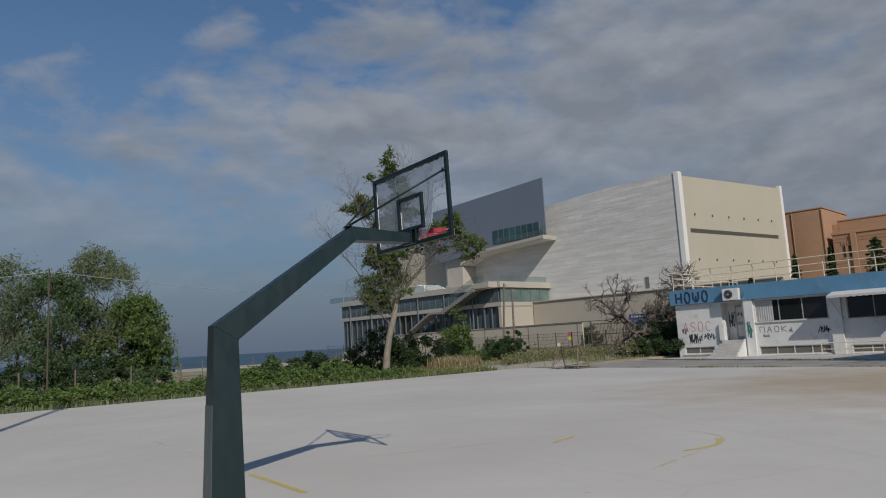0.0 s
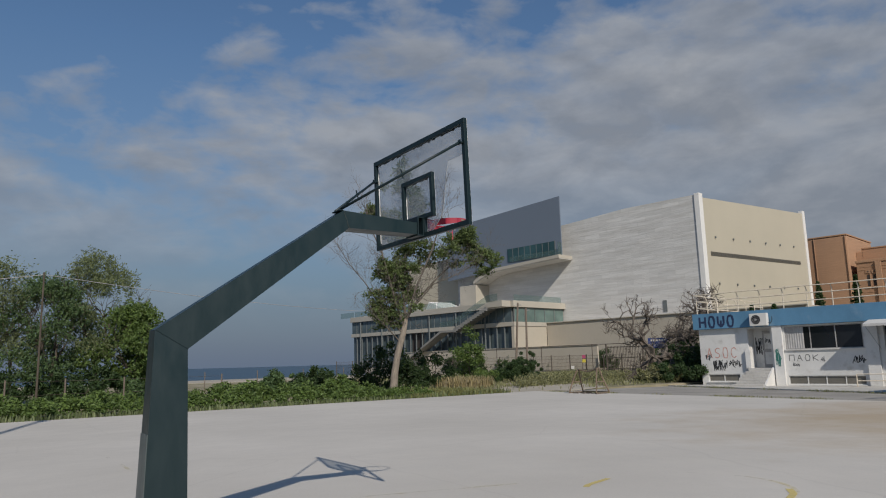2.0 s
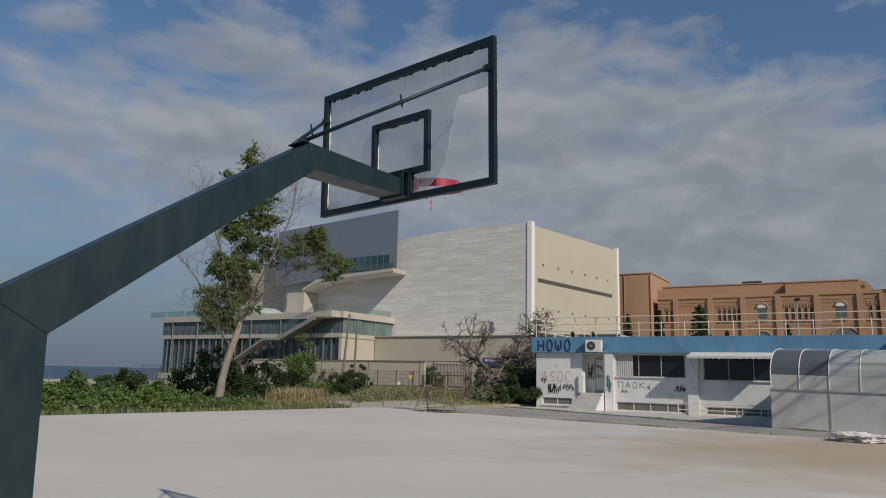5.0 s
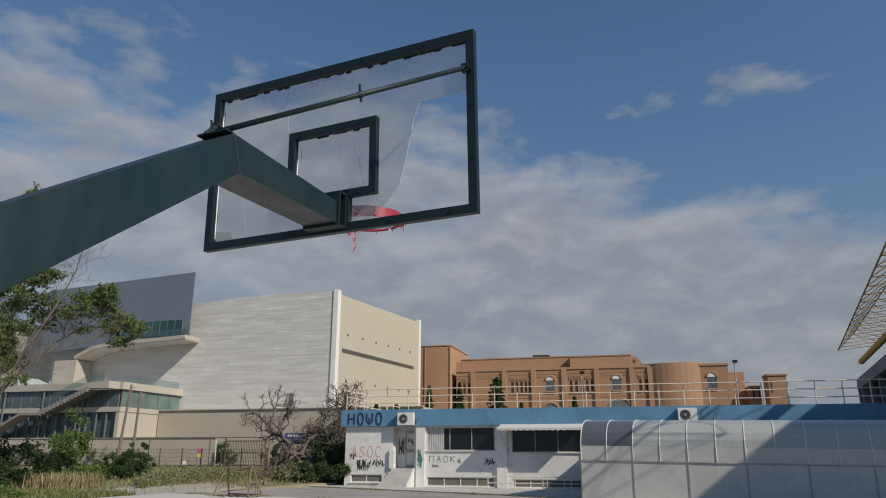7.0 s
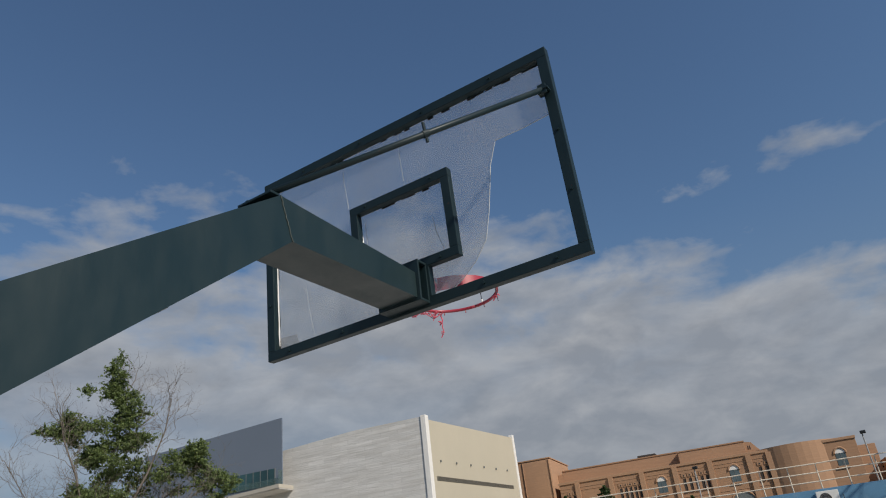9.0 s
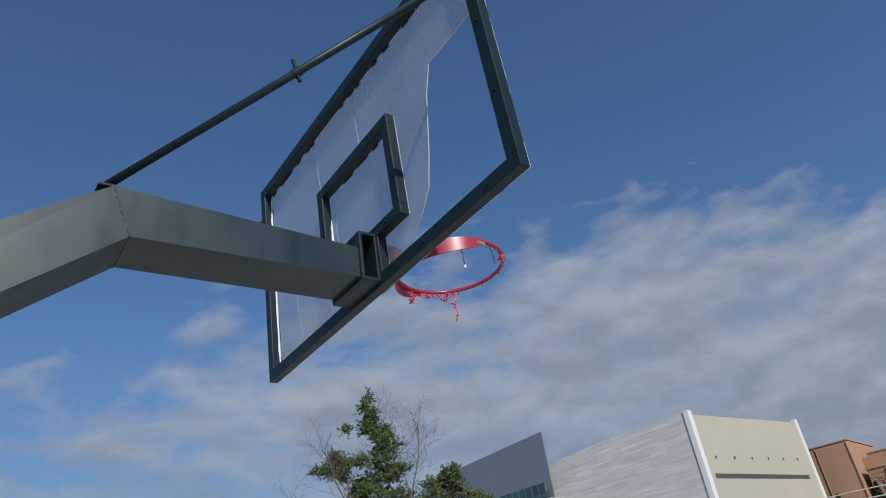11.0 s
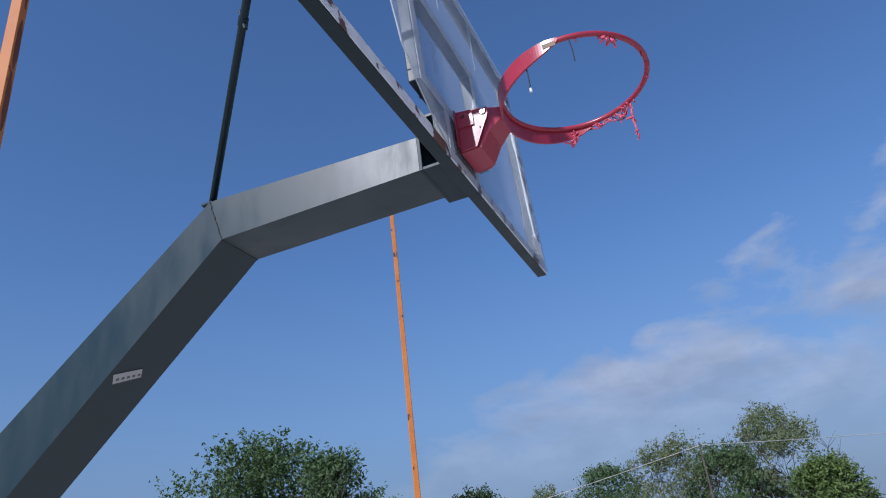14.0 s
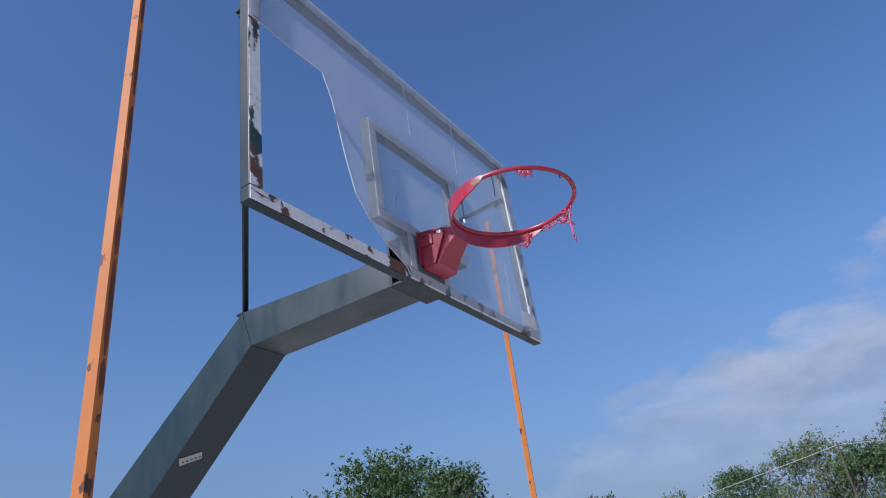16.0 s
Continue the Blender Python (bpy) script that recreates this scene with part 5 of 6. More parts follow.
# dark metal upper volume over a sloping balcony
bm = prism(bmesh.new(), [(-2.4, 20.85, 17.2), (-2.4, 46, 15.6), (-2.4, 46, 25.0), (-2.4, 20.85, 26.2)], (0.2, 0, 0))
upper = part("upper_volume", bm, "zinc", hall, "blue-grey metal-clad upper volume")
edge = [(20.7, 17.1), (33.5, 16.5), (36.0, 16.1), (38.8, 14.9), (38.8, 14.4), (35.8, 15.6), (33.5, 16.0), (20.7, 16.6)]
balc = part("balcony_slab", prism(bmesh.new(), [(-3.4, y, z) for y, z in edge], (3.35, 0, 0)), "slab", hall, "long cantilevered concrete balcony slab")
soffit = [(20.75, 16.597), (33.5, 15.997), (35.8, 15.597), (38.75, 14.42), (38.75, 14.3), (35.8, 15.49), (33.5, 15.89), (20.75, 16.5)]
part("soffit", prism(bmesh.new(), [(-3.25, y, z) for y, z in soffit], (3.2, 0, 0)), "stone", balc, "stone-clad soffit")
hpart("balcony_pier", "slab", (-3.3, -0.03, 38.4, 42.2, 9.9, 14.25))
for k in range(8):
    ya = 22.0 + 1.22 * k
    hpart("strip_pane", "curtain_wall", (-2.5, -2.42, ya + 0.05, ya + 1.17, 17.25, 19.4), parent=upper)
    hpart("strip_mullion", "mullion", (-2.53, -2.41, ya - 0.05, ya + 0.05, 17.25, 19.45), parent=upper)
for k in range(2):
    hpart("balcony_rail_glass", "rail_glass", (-3.35, -2.42, 20.78, 20.83, 17.12, 19.0) if k == 0 else (-3.35, -3.3, 20.84, 30.5, 17.05, 17.9), parent=balc)

# glass lower block in front of the stone face
S0, WV = 22.85, -11.6
# solid core, coloured dark in place of the unlit rooms behind the panes
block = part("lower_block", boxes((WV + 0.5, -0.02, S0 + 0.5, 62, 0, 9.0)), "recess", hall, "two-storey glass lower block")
for za, zb, ov in ((9.1, 10.0, 0.35), (6.4, 7.0, 0.15)):
    hpart("floor_slab", "slab", (WV - ov, -0.03, S0 - ov, 62.3, za, zb), parent=block, bevel=0.03)
hpart("base_wall", "beige", (WV - 0.1, -4.45, S0 - 0.05, S0 + 0.45, 0, 6.39), parent=block)
hpart("plinth", "beige", (WV - 0.3, WV + 0.3, S0 - 0.2, 62, 0, 0.9), parent=block)
n = 5
for k in range(n):
    v0 = WV + 0.1 + 11.3 * k / n
    hpart("pane", "curtain_pale", (v0 + 0.06, v0 + 11.3 / n - 0.06, S0, S0 + 0.08, 7.02, 9.08), parent=block)
    hpart("mullion", "mullion", (v0 - 0.06, v0 + 0.06, S0 - 0.06, S0 + 0.12, 7.02, 9.08), parent=block)
n = 26
pane_hi = mesh_of("pane", boxes((0, 0.08, 0.06, 1.44, 7.02, 9.08)), "curtain_dark")
pane_lo = mesh_of("pane", boxes((0, 0.08, 0.06, 1.44, 0.95, 6.38)), "curtain_dark")
mull = mesh_of("mullion", boxes((-0.06, 0.12, -0.06, 0.06, 0.92, 6.39), (-0.06, 0.12, -0.06, 0.06, 7.01, 9.09)), "mullion")
for k in range(n):
    shared("pane", pane_hi, block, (WV + 0.02, S0 + 0.4 + 1.5 * k, 0))
    if k not in (13, 14):
        shared("pane", pane_lo, block, (WV + 0.4, S0 + 0.4 + 1.5 * k, 0))
    shared("mullion", mull, block, (WV + 0.02, S0 + 0.4 + 1.5 * k, 0))
for k in range(6):
    bmc = tube(bmesh.new(), [(WV - 0.2, S0 + 5.5 + 6.2 * k, 0), (WV - 0.2, S0 + 5.5 + 6.2 * k, 9.1)], 0.11, 10)
    part("column", bmc, "mullion", block)
# outside stair across the west side
bm = prism(bmesh.new(), [(WV - 2.2, S0 + 3.0, 9.2), (WV - 2.2, S0 + 3.0, 8.95), (WV - 2.2, S0 + 10.2, 6.02), (WV - 2.2, S0 + 13.0, 6.02), (WV - 2.2, S0 + 21, 2.02), (WV - 2.2, S0 + 21, 2.3), (WV - 2.2, S0 + 13.2, 6.3), (WV - 2.2, S0 + 10.4, 6.3)], (1.8, 0, 0))
stair = part("outside_stair", bm, "stair", hall, "long open concrete stair")
for k in range(14):
    y, z = S0 + 3.2 + 7.0 * k / 14, 9.2 - 2.95 * k / 14
    hpart("tread", "stair", (WV - 2.25, WV - 0.45, y, y + 0.46, z - 0.5, z + 0.1), parent=stair)
bm = prism(bmesh.new(), [(WV - 2.25, S0 + 1, 10.0), (WV - 2.25, S0 + 3.0, 9.9), (WV - 2.25, S0 + 10.4, 6.9), (WV - 2.25, S0 + 13.2, 6.9), (WV - 2.25, S0 + 13.2, 7.6), (WV - 2.25, S0 + 10.4, 7.7), (WV - 2.25, S0 + 3.0, 10.9), (WV - 2.25, S0 + 1, 11.0)], (0.05, 0, 0))
part("stair_rail_glass", bm, "rail_glass", stair)
hpart("landing", "slab", (WV - 2.2, WV - 0.36, S0 + 0.2, S0 + 3.0, 9.12, 9.98), parent=stair)
for k in range(7):
    y = S0 + 12 + 4.5 * k
    hpart("roof_rail_glass", "rail_glass", (WV + 0.2, WV + 0.25, y + 0.1, y + 4.3, 10.02, 11.0), parent=block)
hpart("roof_rail_glass", "rail_glass", (WV + 0.3, -0.5, S0 + 0.1, S0 + 0.15, 10.02, 10.9), parent=block)
# sloping skylights on the low roof
bm = prism(bmesh.new(), [(-9, S0 + 17, 10.0), (-9, S0 + 22, 10.0), (-9, S0 + 21, 11.6)], (5, 0, 0))
part("skylight", bm, "white_trim", block)

# ---- terracotta concert building ----
# local axes: y runs north along the front, x into the building
TX = 0.0
TERRA = pose(122.0, 30.0, -0.2, 0, 0, 10)
terra = root("terracotta_building", (0, 0, 0), "long terracotta brick building with arched and slit windows", "building")
terra.matrix_basis = TERRA
part("main_wall", boxes((TX, TX + 30, -27.2, 20.6, -1, 16.25), bevel=0.05), "terracotta", terra)
part("parapet", boxes((TX - 0.15, TX + 30.2, -27.3, 20.75, 16.26, 16.68), bevel=0.04), "terracotta_pale", terra)
part("upper_block", boxes((TX + 4, TX + 26, -0.3, 20.6, 16.69, 19.0), bevel=0.04), "terracotta_pale", terra)
part("upper_coping", boxes((TX + 3.9, TX + 26.1, -0.28, 20.6, 19.01, 19.2)), "terracotta", terra)
part("upper_block", boxes((TX + 2, TX + 24, -11.2, -0.4, 16.69, 18.7), bevel=0.04), "terracotta_pale", terra)
part("upper_coping", boxes((TX + 1.9, TX + 24.1, -11.3, -0.3, 18.71, 18.9)), "terracotta", terra)
part("sloped_block", prism(bmesh.new(), [(TX + 2.4, -11.21, 16.69), (TX + 2.4, -11.21, 18.75), (TX + 2.4, -12.3, 18.5), (TX + 2.4, -13.7, 16.69)], (14, 0, 0)), "terracotta_pale", terra)
for y in (-11.7, -12.0):
    part("slit_window", boxes((TX + 2.35, TX + 2.39, y - 0.06, y + 0.06, 17.4, 18.0)), "recess", terra)
part("roof_unit", boxes((TX + 5, TX + 8, 3.6, 6.8, 19.21, 19.7), bevel=0.1), "recess", terra, "dark unit on the roof")
part("corner_block", boxes((TX + 5, TX + 26, -30.4, -27.35, -1, 15.6), bevel=0.05), "terracotta_pale", terra)
part("low_wing", boxes((TX + 1, TX + 24, -32.4, -30.45, -1, 12.9), bevel=0.05), "terracotta", terra)
for y in (-31.0, -31.9):
    part("slit_window", boxes((TX + 0.94, TX + 0.99, y - 0.15, y + 0.15, 10.6, 12.4)), "recess", terra)
part("corner_tower", boxes((TX - 0.4, TX + 14, 21.5, 34, -1, 21.2), bevel=0.25), "terracotta_pale", terra, "square terracotta tower")
part("tower_coping", boxes((TX - 0.5, TX + 14.1, 21.4, 34.1, 21.21, 21.45), bevel=0.06), "terracotta", terra)
for y in (21.7, 26.6):
    part("downpipe", tube(bmesh.new(), [(TX - 0.5, y, -1), (TX - 0.5, y, 21.1)], 0.09, 6), "terracotta", terra)
part("tower_step", boxes((TX + 4, TX + 15, 20.4, 21.48, -1, 18.6), bevel=0.06), "terracotta_pale", terra)
bm = bmesh.new()
rings = [[(TX + 7.0 + 8.2 * math.cos(a), -18.4 + 8.2 * math.sin(a), z) for a in [2 * math.pi * k / 48 for k in range(48)]] for z in (-1, 16.85)]
part("round_bay", loft(bm, rings), "terracotta_pale", terra, "shallow rounded brick bay", smooth=False)
for z in (15.5, 15.0, 11.3, 10.8):
    part("string_course", boxes((TX - 0.05, TX - 0.012, -14.0, 20.5, z, z + 0.07)), "terracotta_pale", terra)
part("gate_tower", boxes((TX - 4, TX, -35.4, -32.5, -1, 13.9), bevel=0.1), "terracotta", terra)
part("gate_cap", boxes((TX - 4.15, TX + 0.15, -35.55, -32.35, 13.91, 14.25), bevel=0.08), "terracotta_pale", terra)
part("gate_slot", boxes((TX - 4.03, TX - 4.005, -33.1, -32.9, 11.2, 13.2)), "recess", terra)
for y in (17.4, 11.5, 6.15, 0.65, -5.1, -11.2, -14.3):
    part("pilaster", boxes((TX - 0.32, TX - 0.01, y - 0.42, y + 0.42, -1, 16.25), bevel=0.03), "terracotta_pale", terra)


def slit(y, z0, z1, w):
    win = part("slit_window", boxes((TX - 0.03, TX + 0.02, y - w, y + w, z0, z1)), "recess", terra)
    part("slit_frame", boxes((TX - 0.12, TX - 0.02, y - w - 0.16, y - w, z0, z1 + 0.2)), "terracotta_pale", win)
    part("slit_lintel", boxes((TX - 0.1, TX - 0.02, y - w - 0.14, y + w + 0.14, z1 + 0.25, z1 + 0.75)), "terracotta_pale", win)
    part("slit_rosette", tube(bmesh.new(), [(TX - 0.13, y, z1 + 0.5), (TX - 0.09, y, z1 + 0.5)], 0.13, 10), "recess", win)
    part("slit_sill", boxes((TX - 0.2, TX - 0.02, y - w - 0.12, y + w + 0.12, z0 - 0.2, z0 - 0.02)), "terracotta_pale", win)


for row in ((19.0, 18.1), (10.0, 9.17, 8.35, 7.55, 6.75), (-0.6, -1.55, -2.5, -3.45, -4.3), (-12.6, -13.7)):
    for y in row:
        slit(y, 12.3, 14.2, 0.22)


def arch(y, z0, z1, w, mat, name):
    pts = [(TX - 0.05, y - w, z0), (TX - 0.05, y + w, z0)] + [(TX - 0.05, y + w * math.cos(a), z1 - w + w * math.sin(a)) for a in [math.pi * k / 12 for k in range(13)]]
    win = part(name, prism(bmesh.new(), pts, (0.04, 0, 0)), mat, terra, "arched window")
    band = [(TX - 0.06, y + (w + 0.12) * math.cos(a), z1 - w + (w + 0.12) * math.sin(a)) for a in [math.pi * k / 12 for k in range(13)]]
    part("arch_band", tube(bmesh.new(), band, 0.16, 6), "terracotta_pale", win)
    half_disc = [(TX - 0.07, y + w * 0.98 * math.cos(a), z1 - w + w * 0.98 * math.sin(a)) for a in [math.pi * k / 12 for k in range(13)]]
    part("arch_fill", prism(bmesh.new(), half_disc, (0.015, 0, 0)), "white_trim" if w < 1 else "mullion", win)
    for q in ((0.0,) if w < 1 else (-0.5, 0.0, 0.5)):
        part("arch_bar", boxes((TX - 0.08, TX - 0.051, y + q * w - 0.04, y + q * w + 0.04, z0, z1 - w)), "mullion", win)
    part("arch_sill", boxes((TX - 0.25, TX - 0.02, y - w - 0.2, y + w + 0.2, z0 - 0.25, z0 - 0.02)), "terracotta_pale", win)


for y in (3.1, -8.6, -24.5):
    arch(y, 12.5, 15.1, 0.72, "curtain_dark", "arched_window")
for y, z, w in ((3.2, 10.3, 1.5), (-8.9, 10.9, 1.95)):
    arch(y, 6.0, z, w, "recess", "arched_window")

# street lamps before the terracotta building
for x, y, h in ((98.0, 1.2, 13.4), (98.0, 21.8, 12.8)):
    lamp = root("street_lamp", (x, y, -0.2), "thin grey street lamp before the brick building", "street lamp", "street lamps")
    part("pole", tube(bmesh.new(), [(0, 0, 0), (0, 0, h)], [0.13, 0.08], 8), "frame_grey", lamp)
    part("lamp_head", boxes((-0.25, 0.25, -0.45, 0.2, h, h + 0.35), bevel=0.06), "black_plastic", lamp)

# ---- stand with its space-frame canopy ----
stand = root("stadium_stand", (0, 0, 0), "grey concrete stadium stand with a yellow space-frame canopy", "stadium stand")
XA, XB = 18.5, 72.5
part("roof_deck", boxes((XA, 121, -34, -15.0, 11.6, 12.4)), "stand", stand, "grey roof deck")
part("edge_beam", boxes((XA, 121, -15.6, -14.95, 10.9, 11.58)), "stand", stand)
part("back_wall", boxes((XA + 24, 121, -34, -33.4, -0.5, 11.58)), "stand", stand)
# the rake's dark colour paints the shade under the roof deck
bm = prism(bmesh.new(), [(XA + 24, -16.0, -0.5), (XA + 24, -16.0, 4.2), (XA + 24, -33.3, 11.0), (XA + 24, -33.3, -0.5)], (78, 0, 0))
part("seating_rake", bm, "stand_shaded", stand)
part("end_wall", boxes((120.2, 121, -33.3, -15.0, -0.5, 11.58)), "stand", stand)
for k in range(9):
    x = XA + 26 + 9 * k
    part("column", boxes((x - 0.4, x + 0.4, -15.6, -15.05, -0.5, 10.88)), "stand", stand)
part("main_tube", tube(bmesh.new(), [(30, -11.9, 11.1), (84, -11.9, 11.1)], 0.3, 12), "yellow_tube", stand, "thick yellow tube", smooth=True)
N = 22
low = [Vector((XA + (XB - XA) * k / N, -7.65 - 1.2 * k / N, 11.0)) for k in range(N + 1)]
mid = [Vector((XA + (XB - XA) * (k + 0.5) / N, -10.2, 12.3)) for k in range(N)]
back = [Vector((XA + (XB - XA) * k / N, -11.9, 11.3)) for k in range(N + 1)]
part("edge_chord", tube(bmesh.new(), [low[0], low[-1]], 0.05, 6), "truss", stand)
part("upper_chord", tube(bmesh.new(), [mid[0], mid[-1]], 0.04, 6), "truss", stand)
for k in range(N + 1):
    part("cross_bar", tube(bmesh.new(), [low[k], back[k]], 0.026, 5), "truss", stand)
for k in range(N):
    for a, b in ((low[k], mid[k]), (low[k + 1], mid[k]), (back[k], mid[k]), (back[k + 1], mid[k]), (low[k], back[k + 1])):
        part("web_bar", tube(bmesh.new(), [a, b], 0.022, 5), "truss", stand)

# ---- trees and scrub ----


def sprays(name, lobes, count, leaves, length, size, material, seed, rise=0.35, tight=1.0):
    """Leafy sprays growing out of ellipsoid boughs (x, y, z, rx, ry, rz): each a bent line of small leaves."""
    rng = np.random.default_rng(seed)
    spots = []
    for x, y, z, rx, ry, rz in lobes:
        n = int(count)
        d = rng.normal(size=(n, 3))
        d /= np.linalg.norm(d, axis=1)[:, None]
        d[:, 2] = np.where(d[:, 2] < -0.3, -d[:, 2], d[:, 2])
        base = np.array((x, y, z)) + d * np.array((rx, ry, rz)) * rng.uniform(0.25, 0.95, n)[:, None] ** 0.6
        head = d + rng.normal(size=(n, 3)) * 0.45
        head[:, 2] += rise
        head /= np.linalg.norm(head, axis=1)[:, None]
        far = length * rng.uniform(0.45, 1.3, n)[:, None, None]
        f = rng.uniform(0, 1, (n, leaves, 1))
        spread = rng.normal(size=(n, leaves, 3)) * far * (0.20 - 0.10 * f) * tight
        bend = np.array((0, 0, -0.22)) * f ** 2 * far
        spots.append((base[:, None] + head[:, None] * f * far + spread + bend).reshape(-1, 3))
    c = np.concatenate(spots)
    c[:, 2] = np.maximum(c[:, 2], 0.05)
    n = len(c)
    a = rng.normal(size=(n, 3))
    a /= np.linalg.norm(a, axis=1)[:, None]
    b = np.cross(a, rng.normal(size=(n, 3)))
    b /= np.linalg.norm(b, axis=1)[:, None]
    s = size * rng.uniform(0.55, 1.35, n)[:, None]
    fold = np.cross(a, b) * s * 0.25
    q = np.stack((c - a * s, c + b * s * 0.5 + fold, c + a * s, c - b * s * 0.5 + fold), 1)
    me = bpy.data.meshes.new(name)
    me.from_pydata(q.reshape(-1, 3).tolist(), [], np.arange(4 * n).reshape(-1, 4).tolist())
    me.materials.append(M[material])
    return me


def crown_tree(place, height, width, mat, seed, label, size=0.07, low=0.12, boughs=15, count=95, leaves=9, length=0.6, rise=0.35, tight=1.0, group="dense shore trees"):
    """A dense tree: trunk with limbs, and a crown of leafy boughs with an uneven outline and gaps."""
    g = np.random.default_rng(seed)
    t = root("tree", place, label, "tree", group)
    bm = bmesh.new()
    tips = []
    thick = 0.022 * height
    tube(bm, [(0, 0, -0.1), (0.1, 0.05, height * 0.12), (0.0, -0.1, height * 0.26)], [thick, thick * 0.85, thick * 0.7], 8)
    for k in range(5):
        a = 6.283 * k / 5 + g.uniform(-0.4, 0.4)
        branches(bm, (0, -0.1, height * 0.24), (math.cos(a) * 0.6, math.sin(a) * 0.6, 1.0), height * 0.24, thick * 0.5, 3, g, tips, 0.6)
    part("trunk", bm, "bark_dark", t)
    lobes = [(0, 0, height * 0.80, width * 0.19, width * 0.19, height * 0.12)]
    for k in range(boughs):
        a = k * 2.4 + g.uniform(-0.5, 0.5)
        f = (k + g.uniform(0.2, 0.8)) / boughs
        r = width * 0.40 * (1 - max(0.0, f - 0.45) * 1.25) * g.uniform(0.55, 1.08)
        w = width * g.uniform(0.13, 0.22)
        z = height * (low + 0.06 + (0.76 - low) * f) * g.uniform(0.95, 1.06)
        lobes.append((r * math.cos(a), r * math.sin(a), z, w, w, w * g.uniform(0.65, 1.0)))
    crown = new("crown", sprays("crown", lobes, count, leaves, length, size, mat, seed, rise, tight))
    crown.parent = t
    return t


# tall trees behind the hedge
crown_tree((1.9, 35.0, 0), 8.4, 6.4, "leaf_olive", 31, "tall olive-green feathery tree behind the hedge", 0.06, count=150, length=0.55)
crown_tree((3.4, 32.5, 0), 5.3, 4.4, "leaf_fresh", 32, "rounded fresh green tree beside the hedge", 0.085, 0.08, count=110, length=0.55, rise=0.0)
crown_tree((-2.9, 35.0, 0), 7.8, 6.2, "leaf_olive", 33, "olive-green feathery tree with bare twigs", 0.06, count=120, length=0.55)
crown_tree((-0.2, 33.6, 0), 6.8, 5.6, "leaf_mid", 34, "dense mid-green tree overhung with creepers", 0.07, 0.03, count=120, length=0.5, rise=0.1)
crown_tree((-6.2, 35.0, 0), 6.8, 5.4, "leaf_mid", 35, "mid-green bushy tree behind the court", 0.065, 0.05, count=120)
crown_tree((-9.6, 36.0, 0), 6.0, 4.6, "leaf_olive", 36, "low olive-green tree behind the court", 0.065, 0.05, count=110)
crown_tree((-12.6, 33.4, 0), 6.7, 5.0, "leaf_dark", 37, "round dark green tree behind the court", 0.075, 0.06, count=120, rise=0.1)
crown_tree((-19.6, 25.0, 0), 8.9, 8.2, "leaf_mid", 38, "broad-leaved green tree with loose upright shoots", 0.095, boughs=22, count=62, leaves=17, length=1.25, rise=1.1, tight=0.5)
crown_tree((-15.6, 24.6, 0), 8.0, 4.2, "leaf_mid", 39, "upright green tree with loose shoots", 0.09, boughs=13, count=60, leaves=17, length=1.25, rise=1.4, tight=0.5)
crown_tree((-24.3, 24.5, 0), 6.9, 5.2, "leaf_mid", 40, "green tree with loose upright shoots", 0.095, boughs=13, count=60, leaves=17, length=1.2, rise=1.2, tight=0.5)


def bare_tree(place, height, seed, label, lean=(0.2, 0, 1), depth=4, thick=0.14):
    g = np.random.default_rng(seed)
    t = root("bare_tree", place, label, "tree", "bare trees")
    tips = []
    for k in range(4 if thick > 0.15 else 1):
        bm = bmesh.new()
        off = Vector((0.4 * math.cos(k * 2.1), 0.4 * math.sin(k * 2.1), 0)) if thick > 0.15 else Vector((0, 0, 0))
        branches(bm, (0, 0, -0.1), Vector(lean) + off, height * (0.33 if thick > 0.15 else 0.28), thick, depth, g, tips, 0.95 if thick > 0.15 else 0.7, 0.02, 5, 0.63 if thick > 0.15 else 0.5, 0.25 if thick > 0.15 else 0.13)
        part("limb", bm, "twig", t)
    if thick > 0.15:
        bm = bmesh.new()
        for p in tips[::max(1, len(tips) // 420)]:
            for j in range(4):
                d = Vector(g.normal(size=3).tolist()).normalized() * g.uniform(0.25, 0.7)
                tube(bm, [p, Vector(p) + d * 0.5 + Vector((0, 0, 0.05)), Vector(p) + d], [0.018, 0.013, 0.007], 3)
        tagged(part("twig_crown", bm, "twig", t), kind="stuff")
    return t


bare_tree((-13.9, 31.5, 0), 6.6, 51, "bare grey twiggy tree among green trees", (0.1, 0, 1), 4, 0.10)
bare_tree((-1.8, 36.4, 0), 8.2, 52, "bare grey twigs above the green trees", (0.1, 0, 1), 4, 0.10)
bare_tree((40.2, 27.2, 0), 7.2, 53, "gnarled bare grey tree beside the clubhouse", (-0.15, 0.25, 0.9), 6, 0.40)
bare_tree((40.5, 25.6, 0), 5.4, 54, "gnarled bare grey tree with dark ivy", (-0.1, 0.1, 0.9), 6, 0.32)

# the half-dead tree at the corner of the court
half = root("half_dead_tree", (16.1, 28.3, -0.04), "tall half-dead poplar with pale bark and a few leafy tufts", "tree")
g = np.random.default_rng(61)
ACROSS = Vector((0.80, -0.60, 0))


def at(u, z, depth=0.0):
    """A place in the tree: across it, up, and towards its sunny side."""
    return ACROSS * u + Vector((-0.6 * depth, -0.8 * depth, z))


part("trunk", tube(bmesh.new(), [at(0, -0.1), at(0.06, 0.5), at(0.12, 1.2), at(0.3, 2.2), at(0.62, 3.3), at(0.8, 4.1)], [0.31, 0.22, 0.20, 0.185, 0.17, 0.11], 12), "bark_pale", half, smooth=True)
